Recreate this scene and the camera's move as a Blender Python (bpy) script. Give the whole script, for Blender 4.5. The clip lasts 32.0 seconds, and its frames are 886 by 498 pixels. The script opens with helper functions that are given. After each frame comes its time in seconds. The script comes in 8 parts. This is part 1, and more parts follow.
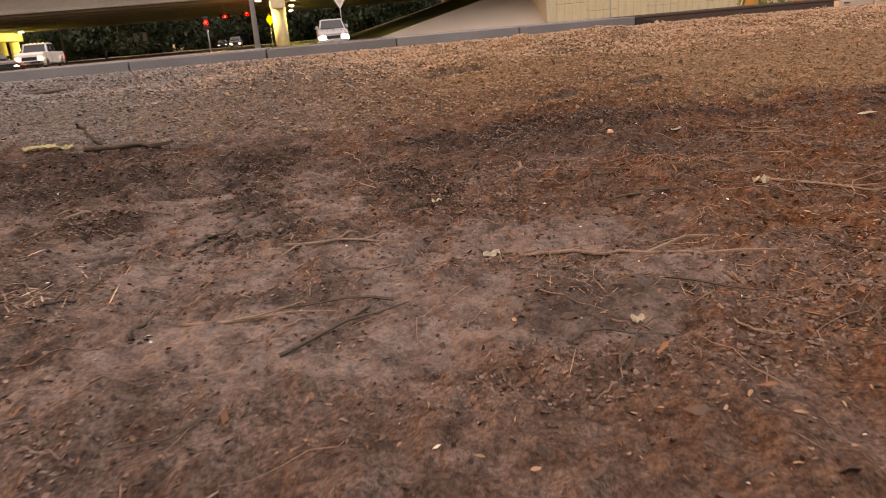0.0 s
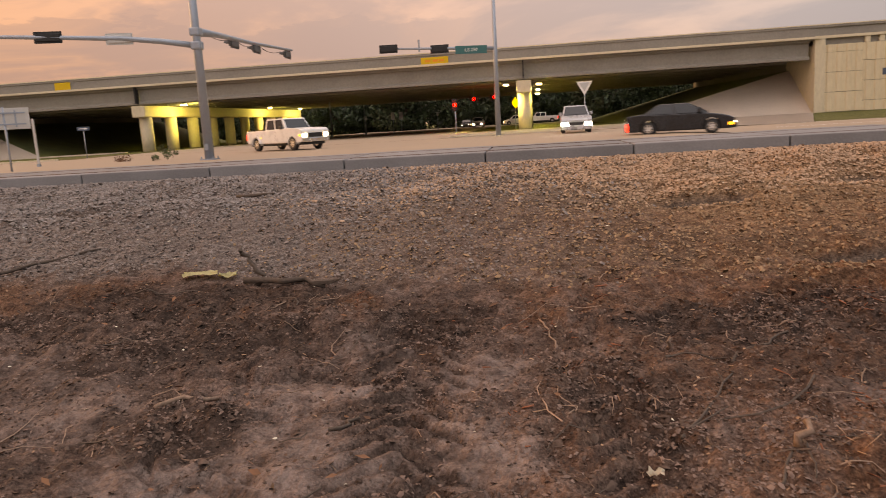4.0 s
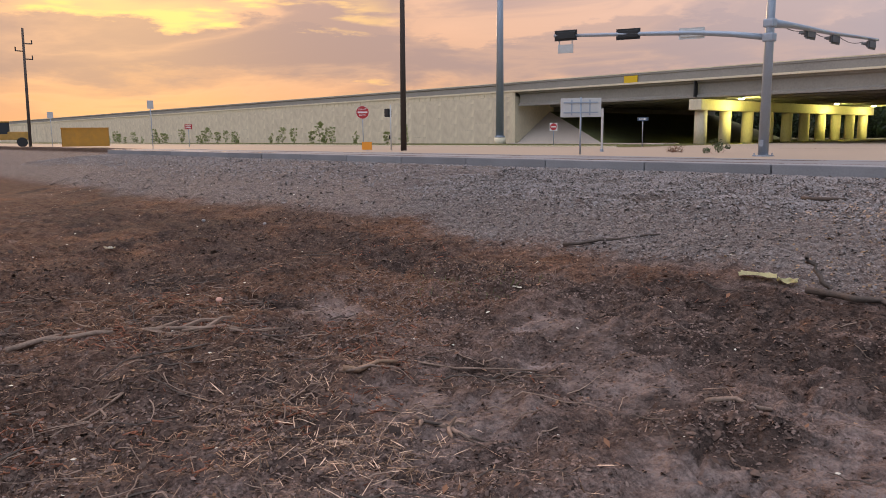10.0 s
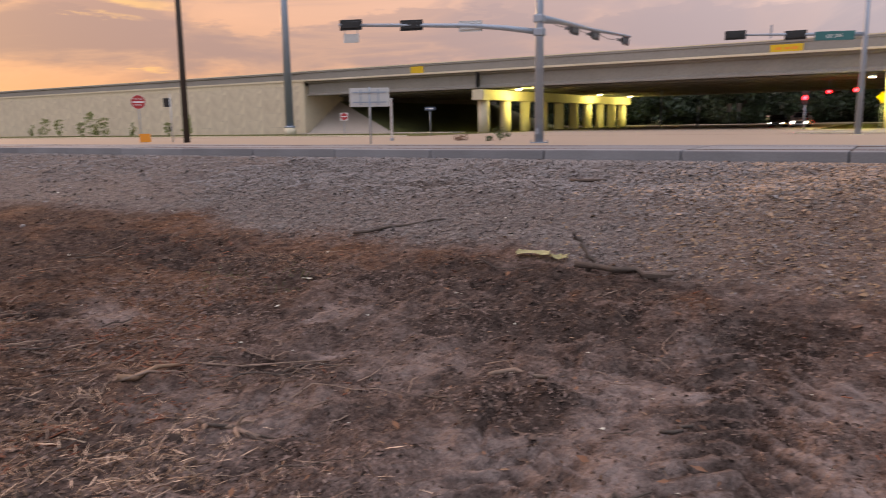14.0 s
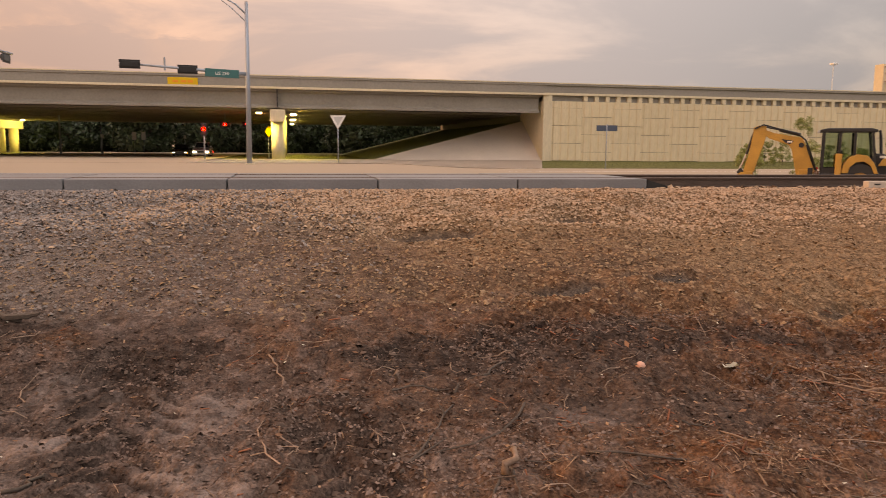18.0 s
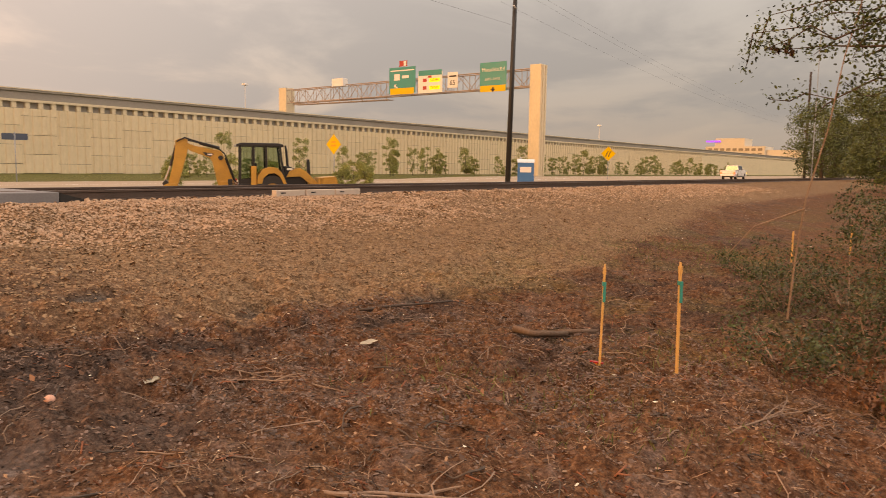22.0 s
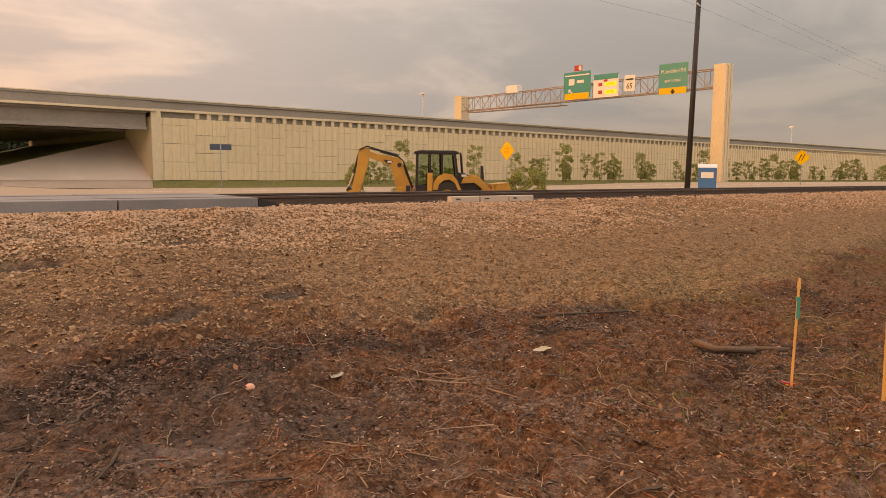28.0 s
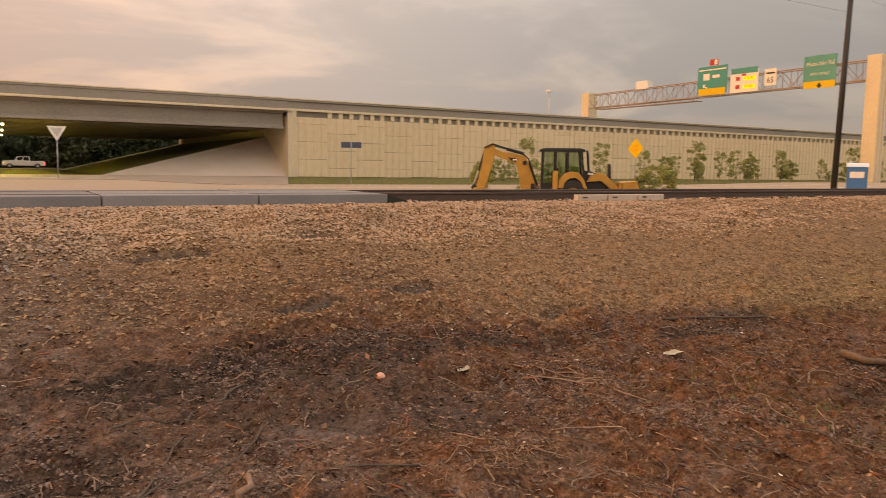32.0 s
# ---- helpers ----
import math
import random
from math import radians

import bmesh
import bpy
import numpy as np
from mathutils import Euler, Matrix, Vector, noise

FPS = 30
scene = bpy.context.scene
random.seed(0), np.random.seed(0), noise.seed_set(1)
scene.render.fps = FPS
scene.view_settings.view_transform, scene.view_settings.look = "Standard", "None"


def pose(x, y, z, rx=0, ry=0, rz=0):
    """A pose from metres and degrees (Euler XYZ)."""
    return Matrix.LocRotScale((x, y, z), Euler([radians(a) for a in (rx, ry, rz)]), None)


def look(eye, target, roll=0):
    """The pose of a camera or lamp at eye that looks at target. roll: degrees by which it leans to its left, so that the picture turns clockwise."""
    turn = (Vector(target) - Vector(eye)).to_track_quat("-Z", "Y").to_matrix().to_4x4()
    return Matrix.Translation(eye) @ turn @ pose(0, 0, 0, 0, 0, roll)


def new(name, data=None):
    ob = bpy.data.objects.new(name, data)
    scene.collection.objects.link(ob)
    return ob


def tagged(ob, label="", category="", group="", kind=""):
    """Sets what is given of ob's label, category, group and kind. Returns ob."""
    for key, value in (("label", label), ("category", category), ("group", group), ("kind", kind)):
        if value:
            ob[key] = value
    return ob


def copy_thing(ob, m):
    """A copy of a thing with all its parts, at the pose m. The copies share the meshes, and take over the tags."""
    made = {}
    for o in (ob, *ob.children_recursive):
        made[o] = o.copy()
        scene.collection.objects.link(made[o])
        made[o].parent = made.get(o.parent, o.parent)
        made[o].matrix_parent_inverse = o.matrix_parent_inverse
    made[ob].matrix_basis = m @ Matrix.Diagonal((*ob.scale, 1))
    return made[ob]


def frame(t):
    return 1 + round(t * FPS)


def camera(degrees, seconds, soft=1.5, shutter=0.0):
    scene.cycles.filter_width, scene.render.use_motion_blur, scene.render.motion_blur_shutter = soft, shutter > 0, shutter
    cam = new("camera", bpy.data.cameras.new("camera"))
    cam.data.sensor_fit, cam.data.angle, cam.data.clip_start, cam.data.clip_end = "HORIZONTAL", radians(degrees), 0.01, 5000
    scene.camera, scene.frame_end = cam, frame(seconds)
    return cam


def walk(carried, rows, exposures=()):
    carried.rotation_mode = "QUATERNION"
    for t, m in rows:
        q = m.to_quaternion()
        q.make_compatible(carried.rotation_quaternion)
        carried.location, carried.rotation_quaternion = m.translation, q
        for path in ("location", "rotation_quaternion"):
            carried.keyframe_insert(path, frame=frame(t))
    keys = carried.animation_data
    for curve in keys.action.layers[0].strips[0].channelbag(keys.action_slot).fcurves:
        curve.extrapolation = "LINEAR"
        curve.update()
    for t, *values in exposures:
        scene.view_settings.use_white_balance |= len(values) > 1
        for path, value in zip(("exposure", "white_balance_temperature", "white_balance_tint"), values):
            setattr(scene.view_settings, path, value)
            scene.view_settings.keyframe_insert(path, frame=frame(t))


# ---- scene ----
import itertools

cam = camera(61.6, 32.0, soft=0.9, shutter=0.5)
# length of the walk, first eye height, turn that lays the track along x, downward nod of the lens
METRES, EYE, TURN, NOD = 3.326, 1.65, -10.0, -0.39
ROWS = [
    (0.0, 0.0, 0.0, 0.0, -1.39, -16.47, 4.72),
    (0.5, -0.0008, 0.1172, 0.0102, -2.53, -18.09, 4.38),
    (1.0, 0.0188, 0.2246, 0.0433, 1.63, -19.49, 4.23),
    (1.5, 0.0122, 0.307, 0.0638, 4.16, -18.81, 4.88),
    (2.0, 0.0085, 0.3914, 0.081, 8.3, -13.75, 4.8),
    (2.5, 0.0119, 0.4875, 0.098, 11.95, -11.35, 5.43),
    (4.5, 0.0176, 0.619, 0.1052, 20.45, -8.96, 2.13),
    (5.0, 0.0038, 0.6237, 0.1053, 26.97, -8.77, 2.49),
    (5.5, -0.0099, 0.6215, 0.1053, 31.53, -8.05, 2.33),
    (6.0, -0.0211, 0.6152, 0.1069, 35.89, -7.61, 1.94),
    (6.5, -0.0294, 0.61, 0.1056, 39.93, -8.33, 1.27),
    (7.0, -0.037, 0.606, 0.0984, 43.23, -9.99, 0.03),
    (7.5, -0.0426, 0.5994, 0.0981, 46.83, -11.14, 0.22),
    (8.0, -0.0472, 0.5946, 0.0971, 50.01, -11.22, 0.25),
    (8.5, -0.0511, 0.5896, 0.1005, 53.34, -10.27, 0.44),
    (9.0, -0.0532, 0.5861, 0.1033, 55.69, -9.46, 0.21),
    (9.5, -0.0554, 0.5858, 0.1041, 56.81, -8.98, 0.37),
    (10.0, -0.0543, 0.5838, 0.106, 57.13, -8.32, 0.54),
    (10.5, -0.0528, 0.5837, 0.1062, 56.79, -7.75, 0.55),
    (11.0, -0.0549, 0.5881, 0.104, 55.99, -7.85, 0.5),
    (11.5, -0.0546, 0.5892, 0.1032, 54.66, -8.24, 0.45),
    (12.0, -0.054, 0.5932, 0.1012, 52.84, -8.58, 0.49),
    (12.5, -0.0538, 0.5965, 0.1004, 51.01, -8.88, 0.68),
    (13.0, -0.0537, 0.6004, 0.0989, 49.18, -9.37, 0.91),
    (13.5, -0.0496, 0.6044, 0.0991, 46.42, -9.69, 1.23),
    (14.0, -0.0445, 0.6084, 0.1012, 41.38, -9.28, 0.98),
    (14.5, -0.0397, 0.616, 0.102, 34.28, -8.39, 0.34),
    (16.5, 0.0218, 0.6391, 0.1021, 13.26, -7.42, 0.73),
    (17.0, 0.0378, 0.6456, 0.1001, 6.94, -7.81, 0.33),
    (17.5, 0.0491, 0.6497, 0.101, 1.47, -7.41, -0.31),
    (18.0, 0.0566, 0.6519, 0.0995, -1.55, -7.33, -0.46),
    (18.5, 0.0638, 0.6519, 0.0999, -4.11, -7.5, -0.21),
    (19.0, 0.0727, 0.6519, 0.0997, -8.27, -7.4, -0.56),
    (19.5, 0.0831, 0.6555, 0.098, -12.26, -7.33, -0.72),
    (20.0, 0.097, 0.655, 0.0948, -17.81, -7.47, -0.28),
    (20.5, 0.1079, 0.6581, 0.0926, -28.45, -7.7, -0.34),
    (21.0, 0.1106, 0.663, 0.0954, -37.2, -7.17, -1.02),
    (21.5, 0.112, 0.667, 0.0959, -41.05, -6.29, -0.93),
    (22.0, 0.1136, 0.6636, 0.096, -43.38, -5.89, -0.88),
    (22.5, 0.1166, 0.6624, 0.0953, -45.52, -5.98, -0.99),
    (23.0, 0.119, 0.6635, 0.0949, -46.94, -6.25, -1.15),
    (23.5, 0.1202, 0.6641, 0.0947, -47.28, -6.36, -1.04),
    (24.0, 0.119, 0.6623, 0.0948, -46.6, -6.38, -0.74),
    (24.5, 0.1183, 0.662, 0.0944, -45.72, -6.65, -0.56),
    (25.0, 0.1155, 0.6627, 0.0944, -44.55, -7.16, -0.67),
    (25.5, 0.1126, 0.6644, 0.0935, -41.81, -7.19, -0.75),
    (26.0, 0.1083, 0.6644, 0.0975, -37.78, -6.35, -0.34),
    (26.5, 0.1055, 0.6653, 0.0972, -34.6, -6.05, -0.12),
    (28.5, 0.0997, 0.6653, 0.0988, -29.24, -5.45, -0.65),
    (29.0, 0.0975, 0.6643, 0.099, -27.87, -5.3, -0.52),
    (29.5, 0.096, 0.6639, 0.0993, -26.02, -5.19, -0.51),
    (30.0, 0.0924, 0.6632, 0.0969, -24.11, -5.42, -0.53),
    (30.5, 0.0929, 0.6645, 0.0953, -22.68, -5.79, -0.4),
    (31.0, 0.0953, 0.6662, 0.0945, -22.41, -6.19, -0.2),
    (31.5, 0.0929, 0.6658, 0.0947, -22.75, -6.23, -0.48),
    (32.0, 0.0855, 0.6629, 0.0962, -20.74, -5.88, -0.85),
]
EXPOSURES = [(0.0, 0.6, 10290, 21), (2.0, 0.52, 9450, 19), (5.0, 0.33, 10400, 23), (7.0, 0.32, 10290, 25), (8.0, 0.36, 7500, 16), (9.0, 0.41, 7000, 14), (10.2, 0.4, 7000, 14), (11.2, 0.1, 7245, 17), (12.5, 0.08, 7350, 18), (13.7, 0.34, 7400, 19), (16.5, 0.45, 9870, 20), (19.0, 0.47, 10900, 21), (23.0, 0.66, 12600, 21), (26.5, 0.6, 12600, 21), (29.0, 0.44, 12200, 21), (32.0, 0.44, 12000, 20)]
walk(cam, [(t, pose(0, 0, EYE, 0, 0, TURN) @ pose(METRES * x, METRES * y, METRES * z, 90 + pitch + NOD, roll, yaw)) for t, x, y, z, yaw, pitch, roll in ROWS], EXPOSURES)

# ---------------------------------------------------------------- sky and sun
SUN_AZ, SUN_EL = -70.0, 6.0      # degrees from the direction across the track, and above the horizon


def make_world():
    w = bpy.data.worlds.new("sunset_sky")
    scene.world = w
    w.use_nodes = True
    nt = w.node_tree
    nt.nodes.clear()
    N = lambda k: nt.nodes.new(k)
    L = nt.links.new

    def math_node(op, a, b=None, c=None, clamp=False):
        n = N("ShaderNodeMath")
        n.operation, n.use_clamp = op, clamp
        for i, v in enumerate((a, b, c)):
            if v is None:
                continue
            if isinstance(v, (int, float)):
                n.inputs[i].default_value = v
            else:
                L(v, n.inputs[i])
        return n.outputs[0]

    def mix(f, a, b):
        n = N("ShaderNodeMix")
        n.data_type = "RGBA"
        for key, v in ((0, f), (6, a), (7, b)):
            if isinstance(v, (int, float)):
                n.inputs[key].default_value = v
            elif isinstance(v, tuple):
                n.inputs[key].default_value = (*v, 1)
            else:
                L(v, n.inputs[key])
        return n.outputs[2]

    co = N("ShaderNodeTexCoord").outputs["Generated"]
    sep = N("ShaderNodeSeparateXYZ")
    L(co, sep.inputs[0])
    x, y, z = sep.outputs
    # nearness to the sun's side of the sky, 0 to 1
    a = radians(SUN_AZ)
    dot = math_node("ADD", math_node("MULTIPLY", x, math.sin(a)), math_node("MULTIPLY", y, math.cos(a)))
    warm = math_node("MULTIPLY_ADD", dot, 0.5, 0.5, True)
    warm2 = math_node("POWER", warm, 2.6)
    high = math_node("POWER", math_node("MAXIMUM", z, 0.0), 1.5)
    low = math_node("POWER", math_node("SUBTRACT", 1.0, math_node("ABSOLUTE", z), None, True), 9.0)
    clear = mix(warm2, (0.246, 0.320, 0.430), (0.60, 0.385, 0.28))
    clear = mix(low, clear, mix(warm2, (0.305, 0.308, 0.33), (0.80, 0.38, 0.17)))
    # a flat layer of cloud, seen in perspective
    den = math_node("ADD", math_node("MAXIMUM", z, 0.0), 0.16)
    comb = N("ShaderNodeCombineXYZ")
    L(math_node("DIVIDE", x, den), comb.inputs[0])
    L(math_node("DIVIDE", y, den), comb.inputs[1])
    n1 = N("ShaderNodeTexNoise")
    n1.inputs["Scale"].default_value, n1.inputs["Detail"].default_value, n1.inputs["Roughness"].default_value = 0.85, 7.0, 0.55
    n1.inputs["Distortion"].default_value = 0.5
    L(comb.outputs[0], n1.inputs["Vector"])
    ramp = N("ShaderNodeMapRange")
    ramp.interpolation_type = "SMOOTHSTEP"
    ramp.inputs[1].default_value, ramp.inputs[2].default_value = 0.36, 0.56
    L(n1.outputs[0], ramp.inputs[0])
    # a long grey bank of cloud low over the sunset, with a clear strip under it
    n2 = N("ShaderNodeTexNoise")
    n2.inputs["Scale"].default_value, n2.inputs["Detail"].default_value, n2.inputs["Roughness"].default_value = 5.0, 9.0, 0.62
    sq = N("ShaderNodeMapping")
    sq.inputs["Scale"].default_value = (1, 1, 4)
    L(co, sq.inputs[0])
    L(sq.outputs[0], n2.inputs["Vector"])
    wav = math_node("MULTIPLY_ADD", n2.outputs[0], 0.13, -0.065)
    zz = math_node("ADD", z, wav)

    def step(v, lo, hi):
        n = N("ShaderNodeMapRange")
        n.interpolation_type = "SMOOTHSTEP"
        n.inputs[1].default_value, n.inputs[2].default_value = lo, hi
        L(v, n.inputs[0])
        return n.outputs[0]

    under = step(zz, 0.05, 0.085)
    over = step(zz, 0.124, 0.138)
    bank = math_node("MULTIPLY", math_node("MULTIPLY", under, math_node("SUBTRACT", 1.0, over)), step(warm, 0.55, 0.8))
    noisy = math_node("MULTIPLY", ramp.outputs[0], math_node("MULTIPLY_ADD", under, 0.55, 0.3))
    cover = math_node("MAXIMUM", noisy, math_node("MULTIPLY", bank, 0.95))
    cloud = mix(warm2, (0.186, 0.235, 0.318), (0.335, 0.232, 0.215))
    sky = mix(cover, clear, cloud)
    # cloud edges that the low sun catches
    edge = math_node("MULTIPLY", math_node("SUBTRACT", 1.0, math_node("ABSOLUTE", math_node("MULTIPLY_ADD", ramp.outputs[0], 2.0, -1.0)), None, True), math_node("POWER", warm, 7.0))
    sky = mix(math_node("MULTIPLY", edge, 0.35), sky, (0.82, 0.48, 0.28))
    # bright breaks over the cloud bank
    brk = math_node("MULTIPLY", math_node("MULTIPLY", over, math_node("SUBTRACT", 1.0, step(zz, 0.155, 0.20))), step(warm, 0.955, 0.998))
    n3 = N("ShaderNodeTexNoise")
    n3.inputs["Scale"].default_value, n3.inputs["Detail"].default_value = 9.0, 7.0
    sq3 = N("ShaderNodeMapping")
    sq3.inputs["Scale"].default_value = (1, 1, 6)
    L(co, sq3.inputs[0])
    L(sq3.outputs[0], n3.inputs["Vector"])
    holes = step(n3.outputs[0], 0.46, 0.60)
    sky = mix(math_node("MULTIPLY", brk, holes), sky, (1.15, 0.72, 0.20))
    # thin bright slits low down
    slit = math_node("MULTIPLY", math_node("MULTIPLY", step(n3.outputs[0], 0.60, 0.66), math_node("SUBTRACT", 1.0, under)), step(warm, 0.93, 0.995))
    sky = mix(slit, sky, (1.15, 0.70, 0.18))
    # glow round the hidden sun
    e = radians(SUN_EL + 6)
    sdot = math_node("ADD", math_node("MULTIPLY", dot, math.cos(e)), math_node("MULTIPLY", z, math.sin(e)))
    glow = math_node("POWER", math_node("MAXIMUM", sdot, 0.0), 130.0)
    sky = mix(math_node("MULTIPLY", glow, math_node("MULTIPLY_ADD", cover, -0.75, 1.0)), sky, (1.0, 0.60, 0.22))
    # brighter towards the unseen zenith, added to lift the light on the ground
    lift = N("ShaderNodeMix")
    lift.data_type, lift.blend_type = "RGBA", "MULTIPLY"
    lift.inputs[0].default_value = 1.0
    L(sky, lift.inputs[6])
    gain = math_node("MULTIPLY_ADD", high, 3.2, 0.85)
    # unseen sky away from the bridge, brightened to light the wall faces
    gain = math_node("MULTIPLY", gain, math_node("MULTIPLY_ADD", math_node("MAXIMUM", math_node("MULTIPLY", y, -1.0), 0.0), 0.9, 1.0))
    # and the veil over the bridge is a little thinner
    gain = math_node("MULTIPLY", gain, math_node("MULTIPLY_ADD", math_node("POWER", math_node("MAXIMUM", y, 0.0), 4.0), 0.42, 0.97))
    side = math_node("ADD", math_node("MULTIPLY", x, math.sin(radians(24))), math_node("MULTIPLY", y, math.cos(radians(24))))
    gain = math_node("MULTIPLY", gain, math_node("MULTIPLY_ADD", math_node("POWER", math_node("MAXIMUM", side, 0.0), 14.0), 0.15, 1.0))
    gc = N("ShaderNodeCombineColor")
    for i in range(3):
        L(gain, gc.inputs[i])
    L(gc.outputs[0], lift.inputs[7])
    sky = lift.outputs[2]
    # physical sky, for the hue of the light from overhead
    nishita = N("ShaderNodeTexSky")
    nishita.sky_type, nishita.sun_disc = "NISHITA", False
    nishita.sun_elevation, nishita.sun_rotation = radians(SUN_EL), radians(SUN_AZ)
    bg1, bg2, add, out = N("ShaderNodeBackground"), N("ShaderNodeBackground"), N("ShaderNodeAddShader"), N("ShaderNodeOutputWorld")
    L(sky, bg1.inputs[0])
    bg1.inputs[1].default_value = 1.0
    L(nishita.outputs[0], bg2.inputs[0])
    bg2.inputs[1].default_value = 0.003
    L(bg1.outputs[0], add.inputs[0])
    L(bg2.outputs[0], add.inputs[1])
    L(add.outputs[0], out.inputs[0])


make_world()
sun = new("sun", bpy.data.lights.new("sun", "SUN"))
sun.data.energy, sun.data.angle, sun.data.color = 1.0, radians(14), (1.0, 0.66, 0.38)
_a, _e = radians(SUN_AZ), radians(SUN_EL + 4)
sun.matrix_world = look((math.sin(_a) * math.cos(_e) * 50, math.cos(_a) * math.cos(_e) * 50, math.sin(_e) * 50), (0, 0, 0))

# ---------------------------------------------------------------- materials
def material(name, base, rough=0.8, metal=0.0, var=0.25, scale=3.0, fine=40.0, bump=0.3, dist=0.01, emit=None, power=0.0,
             tint=None, island=0.0, random_ob=0.0, spec=0.5, stretch=(1, 1, 1), wet=0.0):
    """A surface with variation at two scales: broad stains (scale, per metre) and grain (fine)."""
    m = bpy.data.materials.new(name)
    m.use_nodes = True
    nt = m.node_tree
    L = nt.links.new
    b = nt.nodes["Principled BSDF"]
    b.inputs["Roughness"].default_value, b.inputs["Metallic"].default_value = rough, metal
    b.inputs["Specular IOR Level"].default_value = spec
    b.inputs["Base Color"].default_value = (*base, 1)
    if emit:
        b.inputs["Emission Color"].default_value, b.inputs["Emission Strength"].default_value = (*emit, 1), power
    if var <= 0 and bump <= 0:
        return m
    tc = nt.nodes.new("ShaderNodeTexCoord")
    mp = nt.nodes.new("ShaderNodeMapping")
    mp.inputs["Scale"].default_value = stretch
    L(tc.outputs["Object"], mp.inputs[0])
    n1, n2 = nt.nodes.new("ShaderNodeTexNoise"), nt.nodes.new("ShaderNodeTexNoise")
    for n, s, d in ((n1, scale, 6.0), (n2, fine, 4.0)):
        n.inputs["Scale"].default_value, n.inputs["Detail"].default_value = s, d
        L(mp.outputs[0], n.inputs["Vector"])
    ad = nt.nodes.new("ShaderNodeMath")
    ad.operation = "ADD"
    L(n1.outputs[0], ad.inputs[0])
    L(n2.outputs[0], ad.inputs[1])
    last = ad.outputs[0]
    if island or random_ob:
        src = nt.nodes.new("ShaderNodeNewGeometry").outputs["Random Per Island"] if island else nt.nodes.new("ShaderNodeObjectInfo").outputs["Random"]
        k = nt.nodes.new("ShaderNodeMath")
        k.operation = "MULTIPLY_ADD"
        L(src, k.inputs[0])
        amount = island or random_ob
        k.inputs[1].default_value = amount
        L(last, k.inputs[2])
        k2 = nt.nodes.new("ShaderNodeMath")
        k2.operation = "SUBTRACT"
        L(k.outputs[0], k2.inputs[0])
        k2.inputs[1].default_value = amount / 2
        last = k2.outputs[0]
    mr = nt.nodes.new("ShaderNodeMapRange")
    mr.inputs[1].default_value, mr.inputs[2].default_value = 0.55, 1.45
    L(last, mr.inputs[0])
    mx = nt.nodes.new("ShaderNodeMix")
    mx.data_type = "RGBA"
    dark = tuple(max(0.0, c * (1 - var)) for c in base)
    light = tuple(min(1.0, c * (1 + var)) for c in (tint or base))
    mx.inputs[6].default_value, mx.inputs[7].default_value = (*dark, 1), (*light, 1)
    L(mr.outputs[0], mx.inputs[0])
    L(mx.outputs[2], b.inputs["Base Color"])
    r = nt.nodes.new("ShaderNodeMapRange")
    r.inputs[1].default_value, r.inputs[2].default_value = 0.3, 0.7
    r.inputs[3].default_value, r.inputs[4].default_value = max(0.02, rough - 0.12), min(1.0, rough + 0.12)
    L(n1.outputs[0], r.inputs[0])
    L(r.outputs[0], b.inputs["Roughness"])
    if bump > 0:
        bp = nt.nodes.new("ShaderNodeBump")
        bp.inputs["Strength"].default_value, bp.inputs["Distance"].default_value = bump, dist
        L(n2.outputs[0], bp.inputs["Height"])
        L(bp.outputs[0], b.inputs["Normal"])
    return m


